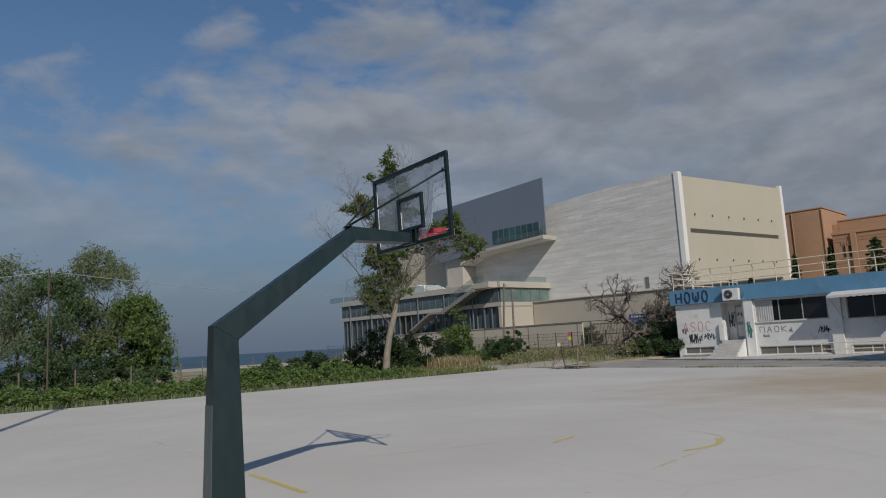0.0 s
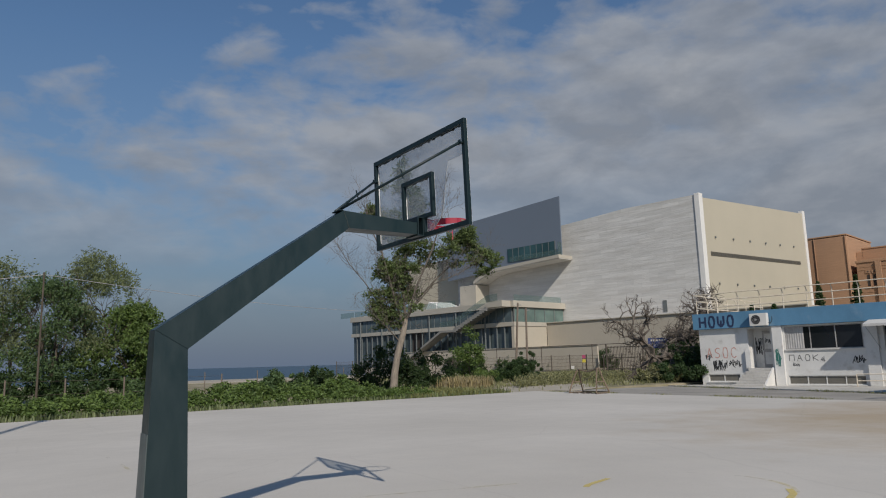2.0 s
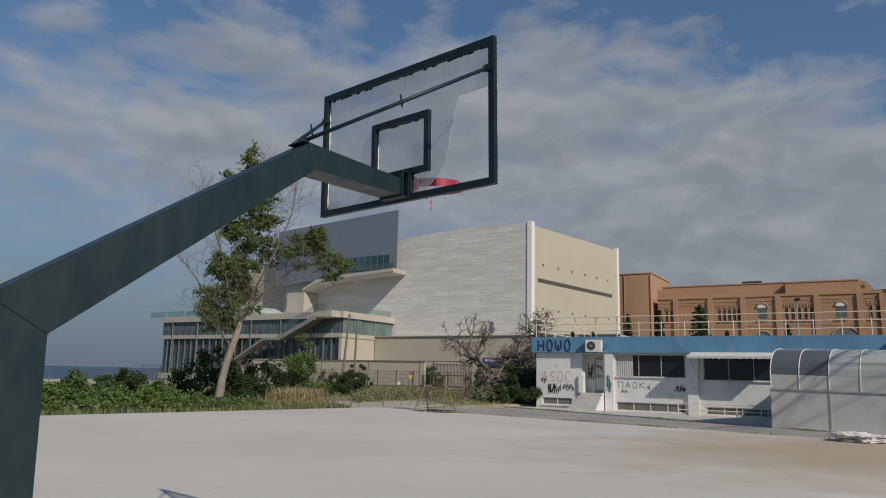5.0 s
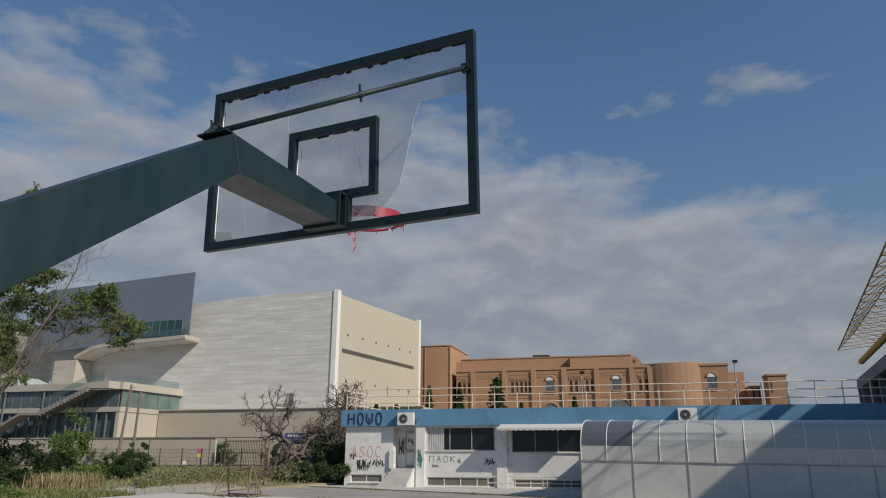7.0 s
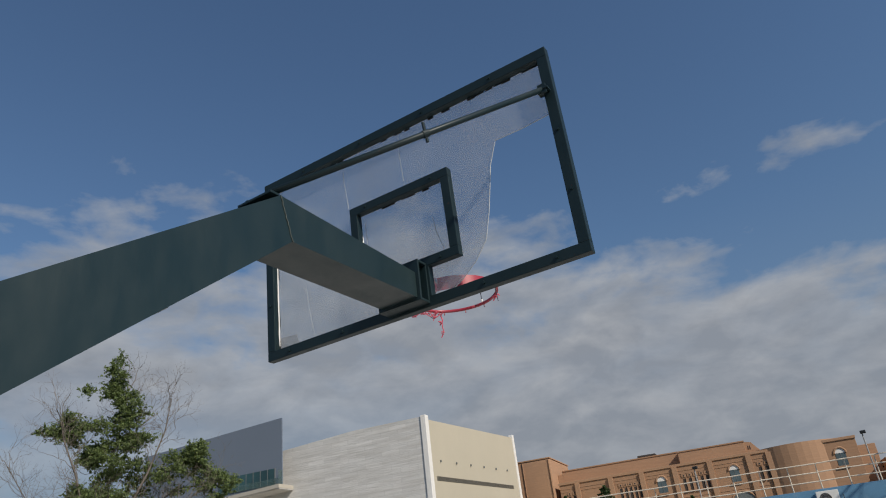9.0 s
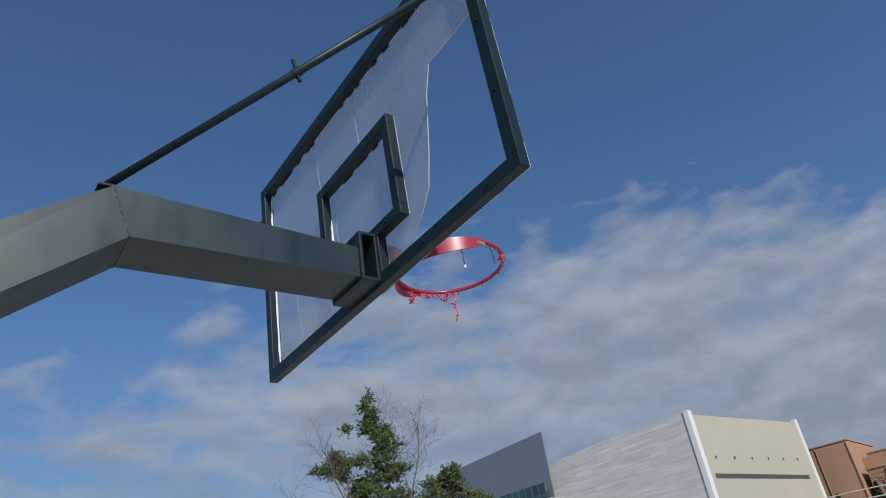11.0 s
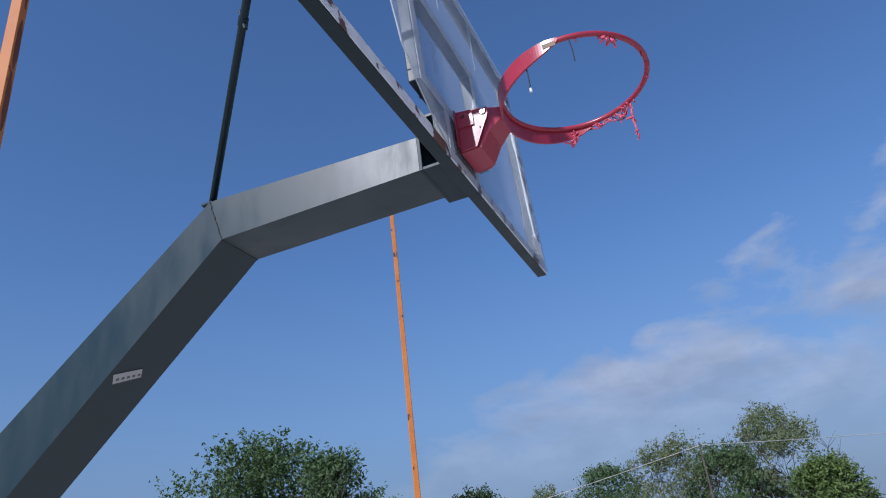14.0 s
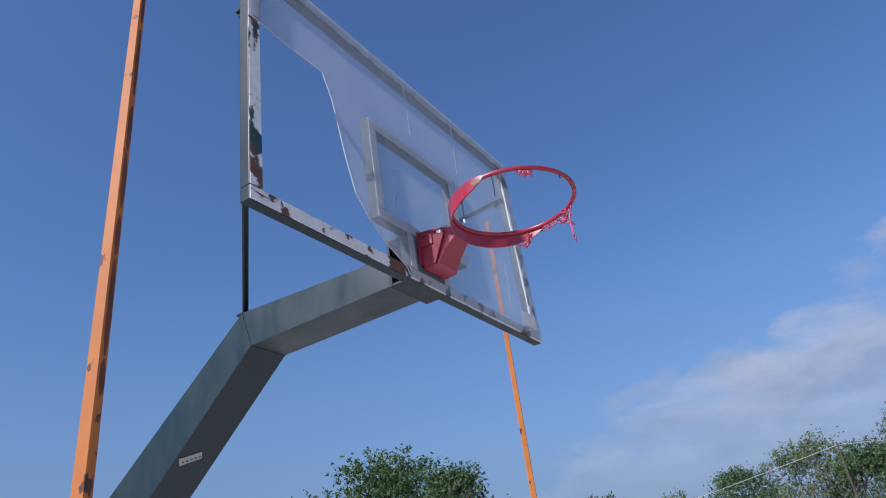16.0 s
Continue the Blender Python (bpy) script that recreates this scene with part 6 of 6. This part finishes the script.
# limbs: across and up; they swing out to either side of the trunk in turn
limbs = (([(0.7, 3.6), (0.2, 5.2), (-0.1, 6.6), (-0.4, 7.8), (-1.0, 9.3), (-1.2, 10.2)], 0.12),
         ([(0.8, 4.0), (0.6, 5.7), (0.7, 7.5), (0.8, 9.0), (1.1, 10.7), (1.2, 12.4)], 0.14),
         ([(0.8, 4.0), (1.4, 5.8), (2.4, 7.9), (3.0, 9.6), (3.2, 11.0)], 0.11),
         ([(0.8, 4.1), (1.5, 5.3), (2.7, 6.6), (3.6, 7.4), (5.3, 7.6)], 0.11),
         ([(0.9, 4.4), (2.4, 6.0), (3.8, 6.5), (4.6, 6.9)], 0.07),
         ([(0.6, 3.3), (-0.5, 4.6), (-1.6, 6.3), (-2.6, 7.5), (-3.6, 9.1)], 0.085),
         ([(0.4, 2.9), (-0.3, 3.7), (-1.0, 4.4)], 0.06),
         ([(0.8, 9.0), (1.8, 10.1), (2.6, 10.9)], 0.05))
tips = []
for k, (row, r) in enumerate(limbs):
    bm = bmesh.new()
    swing = 0.35 * (-1) ** k
    r *= 0.6
    pts = [at(u, z, swing * n) for n, (u, z) in enumerate(row)]
    tube(bm, pts, [r * (1 - 0.75 * n / (len(pts) - 1)) for n in range(len(pts))], 7)
    for n in range(1, len(pts)):
        for j in range(8):
            q = pts[n - 1].lerp(pts[n], (j + 0.7) / 8)
            d = (pts[n] - pts[n - 1]).normalized() * 0.9 + Vector(g.normal(size=3).tolist()) * 0.55 + Vector((0, 0, 0.25))
            branches(bm, q, d, g.uniform(0.5, 1.1), max(0.013, r * 0.22), 3, g, tips, 0.55, 0.0, 4, 0.6, 0.25)
    part("limb", bm, "bark_limb", half)
# masses of leaves left on it: across, up, half width, half height
masses = ((0.1, 5.8, 1.05, 0.95), (0.2, 5.2, 1.0, 0.9), (-0.2, 6.7, 0.7, 0.5), (-0.4, 4.4, 0.7, 0.5), (0.3, 6.6, 0.7, 0.5), (1.3, 7.5, 0.8, 0.8), (3.6, 8.0, 0.8, 0.65), (5.1, 7.4, 0.7, 0.45),
          (4.4, 8.6, 0.3, 0.4), (0.8, 11.6, 0.5, 0.9), (1.1, 10.2, 0.75, 0.8), (1.5, 9.2, 0.65, 0.6), (-1.0, 9.9, 0.7, 0.5), (0.1, 8.7, 0.3, 0.3))
lobes = []
for u, z, w, h in masses:
    w, h = 1.2 * w, 1.2 * h
    for k in range(15):
        c = at(u + g.normal() * 0.52 * w, z + g.normal() * 0.52 * h, g.normal() * 0.5 * w)
        q = g.uniform(0.16, 0.34)
        lobes.append((c.x, c.y, c.z, q * w, q * w, q * h))
crown = new("crown", sprays("crown", lobes, 24, 13, 0.46, 0.066, "leaf_half", 62, 0.3, 0.6))
crown.parent = half


def bush(place, width, height, mat, seed, label, leaves=260, size=0.09, group="bushes", clumps=52):
    g = np.random.default_rng(seed)
    b = root("bush", place, label, "bush", group)
    cl = []
    for k in range(clumps):
        a, r = g.uniform(0, 6.283), width / 2 * g.uniform(0, 0.85) ** 0.6
        lump = 0.78 + 0.22 * math.sin(2.3 * a + seed) + 0.16 * math.sin(5.1 * a + 2 * seed)
        top = height * lump * (1 - 0.5 * (2 * r / width) ** 2)
        cl.append((r * math.cos(a) * (0.8 + 0.3 * lump), r * math.sin(a) * (0.8 + 0.3 * lump), top * g.uniform(0.15, 1.05), width * g.uniform(0.045, 0.115), leaves * 0.55))
    crown = new("foliage", leaf_mesh("foliage", cl, size, mat, seed))
    crown.parent = b
    bm = bmesh.new()
    tips = []
    for k in range(3):
        branches(bm, (0, 0, -0.05), (math.cos(k * 2.1) * 0.7, math.sin(k * 2.1) * 0.7, 1), height * 0.4, 0.04, 1, g, tips, 0.6)
    part("stems", bm, "bark_dark", b)
    return b


for x, y, w, h, m, sd in ((18.6, 33.5, 4.8, 2.7, "leaf_dark", 1), (21.4, 33.5, 4.8, 2.7, "leaf_dark", 2), (15.5, 36.0, 3.8, 1.6, "leaf_dark", 4),
                          (27.5, 36.5, 4.4, 3.7, "leaf_fresh", 5), (31.5, 36.5, 3.4, 1.5, "leaf_dark", 6), (36.0, 41.0, 3.6, 1.9, "leaf_dark", 7), (40.0, 44.5, 3.0, 2.3, "leaf_dark", 8),
                          (60.0, 76.0, 4.6, 3.4, "leaf_dark", 9), (60.5, 71.5, 4.4, 3.0, "leaf_mid", 10), (62.6, 64.0, 4.6, 3.4, "leaf_dark", 11), (63.4, 60.4, 4.2, 3.3, "leaf_dark", 12), (64.2, 57.4, 4.2, 3.0, "leaf_dark", 13),
                          (65.4, 49.6, 4.2, 3.2, "leaf_dark", 14), (65.9, 45.6, 4.2, 3.0, "leaf_dark", 22), (56.5, 80.0, 4.6, 3.4, "leaf_dark", 23), (46.5, 62.0, 4.0, 2.7, "leaf_dark", 25), (34.6, 22.6, 3.6, 1.9, "leaf_dark", 15), (36.6, 24.2, 4.2, 2.8, "leaf_dark", 16), (34.0, 24.4, 3.0, 1.4, "leaf_grey", 17), (39.5, 26.0, 3.6, 3.0, "leaf_dark", 18),
                          (-2.6, 31.0, 3.6, 1.9, "leaf_dark", 26), (0.6, 30.8, 3.8, 2.0, "leaf_dark", 27), (3.2, 30.6, 3.0, 1.6, "leaf_mid", 28), (-6.0, 31.4, 3.8, 2.0, "leaf_dark", 29), (-9.6, 31.6, 3.8, 2.0, "leaf_dark", 30), (11.4, 33.0, 2.8, 1.5, "leaf_mid", 19), (13.4, 29.6, 2.2, 1.2, "leaf_fresh", 20), (8.8, 30.0, 2.2, 0.9, "leaf_mid", 21)):
    bush((x, y, -0.04), w, h, m, 100 + sd, "dark leafy evergreen bush on rough ground" if m == "leaf_dark" else "leafy green bush on rough ground", 230, 0.085)

# small conifers before the terracotta building
for x, y, h, wide, sd in ((90, 37.5, 11.6, 0.13, 1), (90, 31.9, 12.1, 0.20, 2), (90, 42.3, 11.2, 0.16, 3), (90, 28.4, 8.4, 0.13, 4), (68, 38.5, 7.1, 0.15, 6), (68, 35.9, 7.0, 0.17, 7), (90, 21.0, 9.0, 0.14, 8)):
    c = root("conifer", (x, y, -0.05), "broad loose dark conifer before a brick wall" if wide > 0.18 else "slim dark conifer before a brick wall", "tree", "slim conifers")
    g = np.random.default_rng(200 + sd)
    part("trunk", tube(bmesh.new(), [(0, 0, 0), (0, 0, h * 0.95)], [0.16, 0.03], 6), "bark_dark", c)
    cl = []
    for k in range(90):
        f = k / 90
        a = k * 2.4
        r = (1 - f) ** (0.42 if wide > 0.18 else 0.75) * h * wide * g.uniform(0.8, 1.15)
        for j in range(4):
            q = (j + 0.6) / 4
            cl.append((r * q * math.cos(a), r * q * math.sin(a), h * (0.12 + 0.86 * f) - 0.25 * r * q, 0.14 + 0.22 * (1 - f), 16))
    crown = new("crown", leaf_mesh("crown", cl, 0.15, "leaf_dark", 210 + sd))
    crown.parent = c

# creeping hedge along the court's edge
g = np.random.default_rng(71)
cl = []
for k in range(1100):
    x = g.uniform(-22, 15.5)
    f = g.uniform(0, 1)
    y = 22.55 + 2.9 * f
    top = (0.30 + 0.62 * min(1, f * 2.2)) * (0.8 + 0.35 * math.sin(x * 0.9 + 2.1) * math.sin(x * 0.37)) * (0.55 if x > 13 else 1)
    cl.append((x, y, top * g.uniform(0.2, 0.95), g.uniform(0.16, 0.30), 46))
hedge = new("hedge", leaf_mesh("hedge", cl, 0.075, "leaf_fresh", 72, 0.3))
tagged(hedge, "low creeping green hedge along the concrete edge", "hedge", kind="stuff")
grass = new("grass_verge", blades("grass_verge", -24, 19.5, 21.9, 23.4, 5200, 0.20, "leaf_olive", 73))
tagged(grass, "dry tufty grass verge beside the concrete", "grass", kind="stuff")


corner_grass = new("corner_grass", blades("corner_grass", 13.5, 19.5, 22.05, 28.0, 7000, 0.20, "leaf_meadow", 79, None, 0.014))
tagged(corner_grass, "yellowish green grass at the court's corner", "grass", kind="stuff")


def bare_path(x, y, rng):
    u, v = (x - 24.0) * 0.8 + (y - 24.8) * 0.6, -(x - 24.0) * 0.6 + (y - 24.8) * 0.8
    return (u / 5.6) ** 2 + (v / 2.6) ** 2 > rng.uniform(0.7, 1.3) or rng.uniform() < 0.06


meadow = new("meadow_grass", blades("meadow_grass", 15, 60, 22.6, 60, 20000, 0.19, "leaf_grey", 74, bare_path, 0.03))
tagged(meadow, "dry grey-green grass and weeds on waste ground", "grass", kind="stuff")
straw = new("straw_grass", blades("straw_grass", 21.2, 24.2, 29.4, 31.8, 1500, 0.65, "straw", 75, None, 0.02))
tagged(straw, "tall straw-coloured dry grass clump", "grass", kind="stuff")
cl = []
for k in range(150):
    a, b = g.uniform(0, 1), g.uniform(-1, 1)
    cl.append((24.5 + 16 * a + 1.2 * b, 27.5 + 11 * a * g.uniform(0.3, 1.0) + 1.5 * b, g.uniform(0.12, 0.4), g.uniform(0.3, 0.55), 60))
scrub = new("scrub", leaf_mesh("scrub", cl, 0.07, "leaf_grey", 76))
tagged(scrub, "low grey-green scrub on waste ground", "scrub", kind="stuff")



def patchy(x, y, rng):
    return math.sin(y * 1.9) + math.sin(y * 0.73 + 1) > rng.uniform(-0.6, 1.6)


me = blades("kerb_weeds", 25.7, 26.25, 3.0, 21.5, 3200, 0.09, "leaf_grey", 77, patchy, 0.010)
for v in me.vertices:
    v.co.x += 0.305 * (v.co.y - 3.0)
    v.co.z += fall(v.co.x)
weeds = new("kerb_weeds", me)
tagged(weeds, "dry weeds growing along the road kerb", "weeds", kind="stuff")
weeds = new("court_edge_weeds", blades("court_edge_weeds", 20.85, 21.25, -2.0, 22.0, 3000, 0.07, "leaf_grey", 78, patchy, 0.010))
tagged(weeds, "dry weeds along the concrete court edge", "weeds", kind="stuff")

# ---- small things on the waste ground ----
single("dirt_path", prism(bmesh.new(), [(18.4, 24.4, -0.045), (19.2, 22.02, -0.045), (22.35, 22.02, -0.045), (22.42, 20.9, -0.045), (27.0, 22.6, -0.045), (30, 26.5, -0.045), (29.4, 28.4, -0.045), (25.6, 28.9, -0.045), (22.2, 27.2, -0.045)], (0, 0, 0.03)), "sand", "pale trodden sandy patch at the court's corner", "path", kind="structure")

# old goal frame
goal = root("goal_frame", (20.6, 17.75, 0), "small rusty tubular goal frame with torn net at the court's corner", "goal frame")
for y in (-0.78, 0.78):
    feet = (Vector((-0.42, y * 1.12, 0.03)), Vector((0.48, y * 1.08, 0.03)))
    top = Vector((0.0, y * 0.82, 1.16 if y < 0 else 1.10))
    for foot, lean in zip(feet, (-0.05, 0.05)):
        part("frame_tube", tube(bmesh.new(), [foot, foot.lerp(top + Vector((lean, 0, 0)), 0.5) + Vector((0, 0.03, 0)), top + Vector((lean, 0, 0))], 0.036, 8), "rust_pale", goal)
    part("frame_tube", tube(bmesh.new(), [feet[0].lerp(top, 0.45), feet[1].lerp(top, 0.45)], 0.026, 8), "rust_pale", goal)
    part("frame_tube", tube(bmesh.new(), [feet[0], feet[1]], 0.032, 8), "rust_pale", goal)
part("frame_tube", tube(bmesh.new(), [(0, -0.66, 1.16), (0.03, -0.3, 1.06), (0.05, 0.1, 1.0), (0.02, 0.64, 1.10)], 0.034, 8), "rust_pale", goal)
part("frame_tube", tube(bmesh.new(), [(0.44, -0.8, 0.06), (0.5, 0.0, 0.05), (0.46, 0.8, 0.06)], 0.032, 8), "rust_pale", goal)
part("frame_tube", tube(bmesh.new(), [(-0.05, -0.62, 1.1), (0.1, 0.0, 0.72), (0.2, 0.7, 0.5)], 0.012, 6), "rust", goal)
g = np.random.default_rng(81)
for side in (-1, 1):
    for k in range(9):
        A = Vector((g.uniform(-0.3, 0.4), side * g.uniform(0.62, 0.88), g.uniform(0.3, 0.95)))
        part("net_rag", tube(bmesh.new(), [A, A + Vector((g.uniform(-0.1, 0.1), g.uniform(-0.08, 0.08), -g.uniform(0.1, 0.3)))], 0.012, 4), "bark_dark", goal)
bm = bmesh.new()
for k in range(46):
    c, q = Vector((g.normal() * 0.18 - 0.1, g.uniform(-0.95, 0.95), 0)), g.uniform(0.02, 0.06)
    box(bm, c.x - q, c.x + q * 1.6, c.y - q * 1.4, c.y + q, 0, q * 0.9)
part("litter", bm, "bark_dark", goal)


# leaning timber poles
for x, y, lx, ly, h in ((51.6, 59.8, 0.5, -0.3, 8.6), (52.4, 58.6, 0.1, -0.1, 7.9)):
    p = root("timber_pole", (x, y, -0.05), "weathered timber pole on waste ground", "pole", "timber poles")
    part("shaft", tube(bmesh.new(), [(0, 0, 0), (lx * 0.5, ly * 0.5, h / 2), (lx, ly, h)], [0.15, 0.135, 0.11], 8), "wood_pole", p)
    part("insulator", tube(bmesh.new(), [(lx, ly, h - 0.3), (lx + 0.35, ly - 0.25, h - 0.25)], 0.06, 6), "steel", p)


def by_hall(u, v):
    """A place before the hall: u along its stone face, v out from it."""
    return Vector((75.3 - 0.146 * u + 0.989 * v, 49.4 + 0.989 * u + 0.146 * v))


# fence round the hall's grounds
fence = root("wire_fence", (0, 0, 0), "old dark wire mesh fence on steel posts", "fence")
LINE = [by_hall(46, -26), by_hall(30, -17), by_hall(12, -13.5), by_hall(2, -13.2), by_hall(-10, -13.5)]
me = mesh_of("fence_post", tube(bmesh.new(), [(0, 0, -0.05), (0, 0, 2.1)], 0.06, 6), "fence")
for a, b in zip(LINE, LINE[1:]):
    n = max(2, round((b - a).length / 2.6))
    for k in range(n):
        p, q = a.lerp(b, k / n), a.lerp(b, (k + 1) / n)
        shared("fence_post", me, fence, (p.x, p.y, 0))
        bm = bmesh.new()
        for z in (0.25, 0.7, 1.15, 1.6, 2.0):
            tube(bm, [(p.x, p.y, z), ((p.x + q.x) / 2, (p.y + q.y) / 2, z - 0.06), (q.x, q.y, z)], 0.016, 4)
        for j in range(14):
            r = p.lerp(q, (j + 0.5) / 14)
            tube(bm, [(r.x, r.y, 0.1), (r.x, r.y, 2.0)], 0.010, 3)
        part("wire_panel", bm, "fence", fence)
# tall catch-fence posts with a top rail
catch = root("catch_fence", (0, 0, 0), "tall thin steel posts with a top rail", "fence")
ends = [by_hall(u, -14.2) for u in (24, 16, 8, 1)]
for p in ends:
    part("tall_post", tube(bmesh.new(), [(p.x, p.y, -0.05), (p.x, p.y, 3.3)], 0.05, 6), "fence", catch)
part("top_rail", tube(bmesh.new(), [(p.x, p.y, 3.25) for p in ends], 0.04, 6), "fence", catch)

# gate of upright bars, and a rusty gate post
ga, gb = by_hall(6.5, -13.4), by_hall(1.2, -13.4)
gate = root("bar_gate", (ga.x, ga.y, 0), "dark steel gate of upright bars", "gate")
d = Vector((gb.x - ga.x, gb.y - ga.y, 0)) / 26
for k in range(26):
    p = d * k
    part("gate_bar", tube(bmesh.new(), [(p.x, p.y, 0.2), (p.x, p.y, 3.0)], 0.03, 4), "fence", gate)
for z in (0.3, 1.6, 2.85):
    part("gate_rail", tube(bmesh.new(), [(0, 0, z), (d.x * 26, d.y * 26, z)], 0.05, 5), "fence", gate)
part("gate_post", tube(bmesh.new(), [(0, 0, -0.05), (0, 0, 3.3)], 0.10, 8), "fence", gate)
part("gate_post", tube(bmesh.new(), [(d.x * 27, d.y * 27, -0.05), (d.x * 27, d.y * 27, 3.4)], 0.13, 8), "rust", gate)

# blue sign on two posts: its wording cannot be made out
sign = root("sign_board", (41.0, 29.6, 0), "blue sign board with pale unreadable lines on steel posts", "sign", turn=37)
part("panel", boxes((-0.04, 0.0, -1.0, 1.0, 2.25, 3.05), bevel=0.01), "sign_blue", sign)
lettering = bpy.data.curves.new("lettering", "FONT")
lettering.body, lettering.size, lettering.align_x = "\u03a5\u03a0\u039f\u0393\u0395\u0399\u039f", 0.30, "LEFT"
lettering.extrude = 0.003
source = bpy.data.objects.new("lettering", lettering)
words = new("lettering", bpy.data.meshes.new_from_object(source))
bpy.data.objects.remove(source)
words.data.materials.append(M["poly"])
words.parent = sign
words.matrix_basis = Matrix(((0, 0, -1, -0.046), (-1, 0, 0, 0.92), (0, 1, 0, 2.38), (0, 0, 0, 1)))
for z, start, w in ((2.86, -0.75, 0.75), (2.48, -0.9, -0.4)):
    k = start
    while k < w:
        part("writing_bar", boxes((-0.052, -0.042, k, k + 0.14, z - 0.07, z + 0.07)), "poly", sign)
        k += 0.2
for y in (-0.9, 0.9):
    part("sign_post", tube(bmesh.new(), [(0.04, y, -0.05), (0.04, y, 2.8)], 0.05, 8), "fence", sign)
# warning sign: magenta disc over a yellow plate
wp = by_hall(9.6, -13.8)
warn = root("warning_sign", (wp.x, wp.y, 0), "magenta disc and yellow plate on dark sign legs", "sign", turn=42)
bm = bmesh.new()
bmesh.ops.create_circle(bm, cap_ends=True, radius=0.24, segments=20, matrix=Matrix.Translation((-0.05, 0, 1.82)) @ Matrix.Rotation(math.pi / 2, 4, "Y"))
bmesh.ops.solidify(bm, geom=bm.faces[:], thickness=0.03)
part("disc", bm, "sign_pink", warn)
part("plate", boxes((-0.06, -0.02, -0.22, 0.2, 1.1, 1.5), bevel=0.006), "sign_yellow", warn)
for y0, y1 in ((-0.25, -0.08), (0.25, 0.1)):
    part("leg", tube(bmesh.new(), [(0, y0, -0.05), (0, y1, 1.95)], 0.035, 6), "fence", warn)
wp = by_hall(11.3, -13.9)
single("white_box", boxes((-0.1, 0.1, -0.2, 0.2, 0.3, 0.7), bevel=0.02), "poly", "small white panel on the wire fence", "panel", (wp.x, wp.y, 0), 42)

# parked car behind the fence
car = root("parked_car", (66.5, 44.2, 0), "dark parked car behind the fence", "car", turn=20)
bm = bmesh.new()
prof = [(-2.1, 0.35), (-2.1, 0.75), (-1.35, 0.92), (-0.7, 1.42), (0.75, 1.45), (1.5, 0.98), (2.1, 0.9), (2.15, 0.35)]
prism(bm, [(-0.85, x, z) for x, z in prof], (1.7, 0, 0))
bmesh.ops.bevel(bm, geom=bm.edges[:], offset=0.06, segments=2, affect="EDGES")
part("body", bm, "car", car)
for s in (-0.861, 0.853):
    bm = prism(bmesh.new(), [(s, -1.2, 0.97), (s, -0.65, 1.36), (s, 0.7, 1.38), (s, 1.3, 1.0)], (0.008, 0, 0))
    part("side_window", bm, "dark_glass", car)
    for x in (-1.35, 1.35):
        w = part("wheel", tube(bmesh.new(), [(s - 0.09, x, 0.32), (s + 0.09, x, 0.32)], 0.32, 16), "black_plastic", car)
        part("rim", tube(bmesh.new(), [(s - 0.1, x, 0.32), (s + 0.1, x, 0.32)], 0.19, 12), "steel", w)

# cable and its pole among the trees
pole = root("cable_pole", (-1.08, 29.9, 0), "thin dark cable pole among the trees", "pole")
part("shaft", tube(bmesh.new(), [(0, 0, -0.05), (0, 0, 6.1)], [0.05, 0.035], 8), "bark_dark", pole)


def hung(a, b, sag):
    a, b = Vector(a), Vector(b)
    pts = [a.lerp(b, k / 24) - Vector((0, 0, 4 * sag * (k / 24) * (1 - k / 24))) for k in range(25)]
    return single("overhead_cable", tube(bmesh.new(), pts, 0.014, 5), "cable", "thin pale overhead cable", "cable", group="overhead cables")


hung((-1.05, 30.0, 6.0), (52.1, 59.5, 8.3), 1.3)
hung((-1.05, 30.0, 6.0), (-30.0, 38.0, 3.4), 0.3)

# fence posts on the shore side
me = mesh_of("stake", tube(bmesh.new(), [(0, 0, -0.05), (0, 0, 1.35)], 0.035, 6), "wood_pole")
shore_fence = root("stake_fence", (0, 0, 0), "row of weathered fence stakes with wire before the sea", "fence")
stakes = [(-9 + 2.2 * k, 27.4 + 0.4 * math.sin(k * 2.0)) for k in range(8)] + [(11 + 4.5 * k, 47 + 1.5 * k) for k in range(6)]
for x, y in stakes:
    shared("stake", me, shore_fence, (x, y, 0))
for z in (0.7, 1.25):
    part("wire", tube(bmesh.new(), [(x, y, z) for x, y in stakes[:8]], 0.007, 4), "fence", shore_fence)
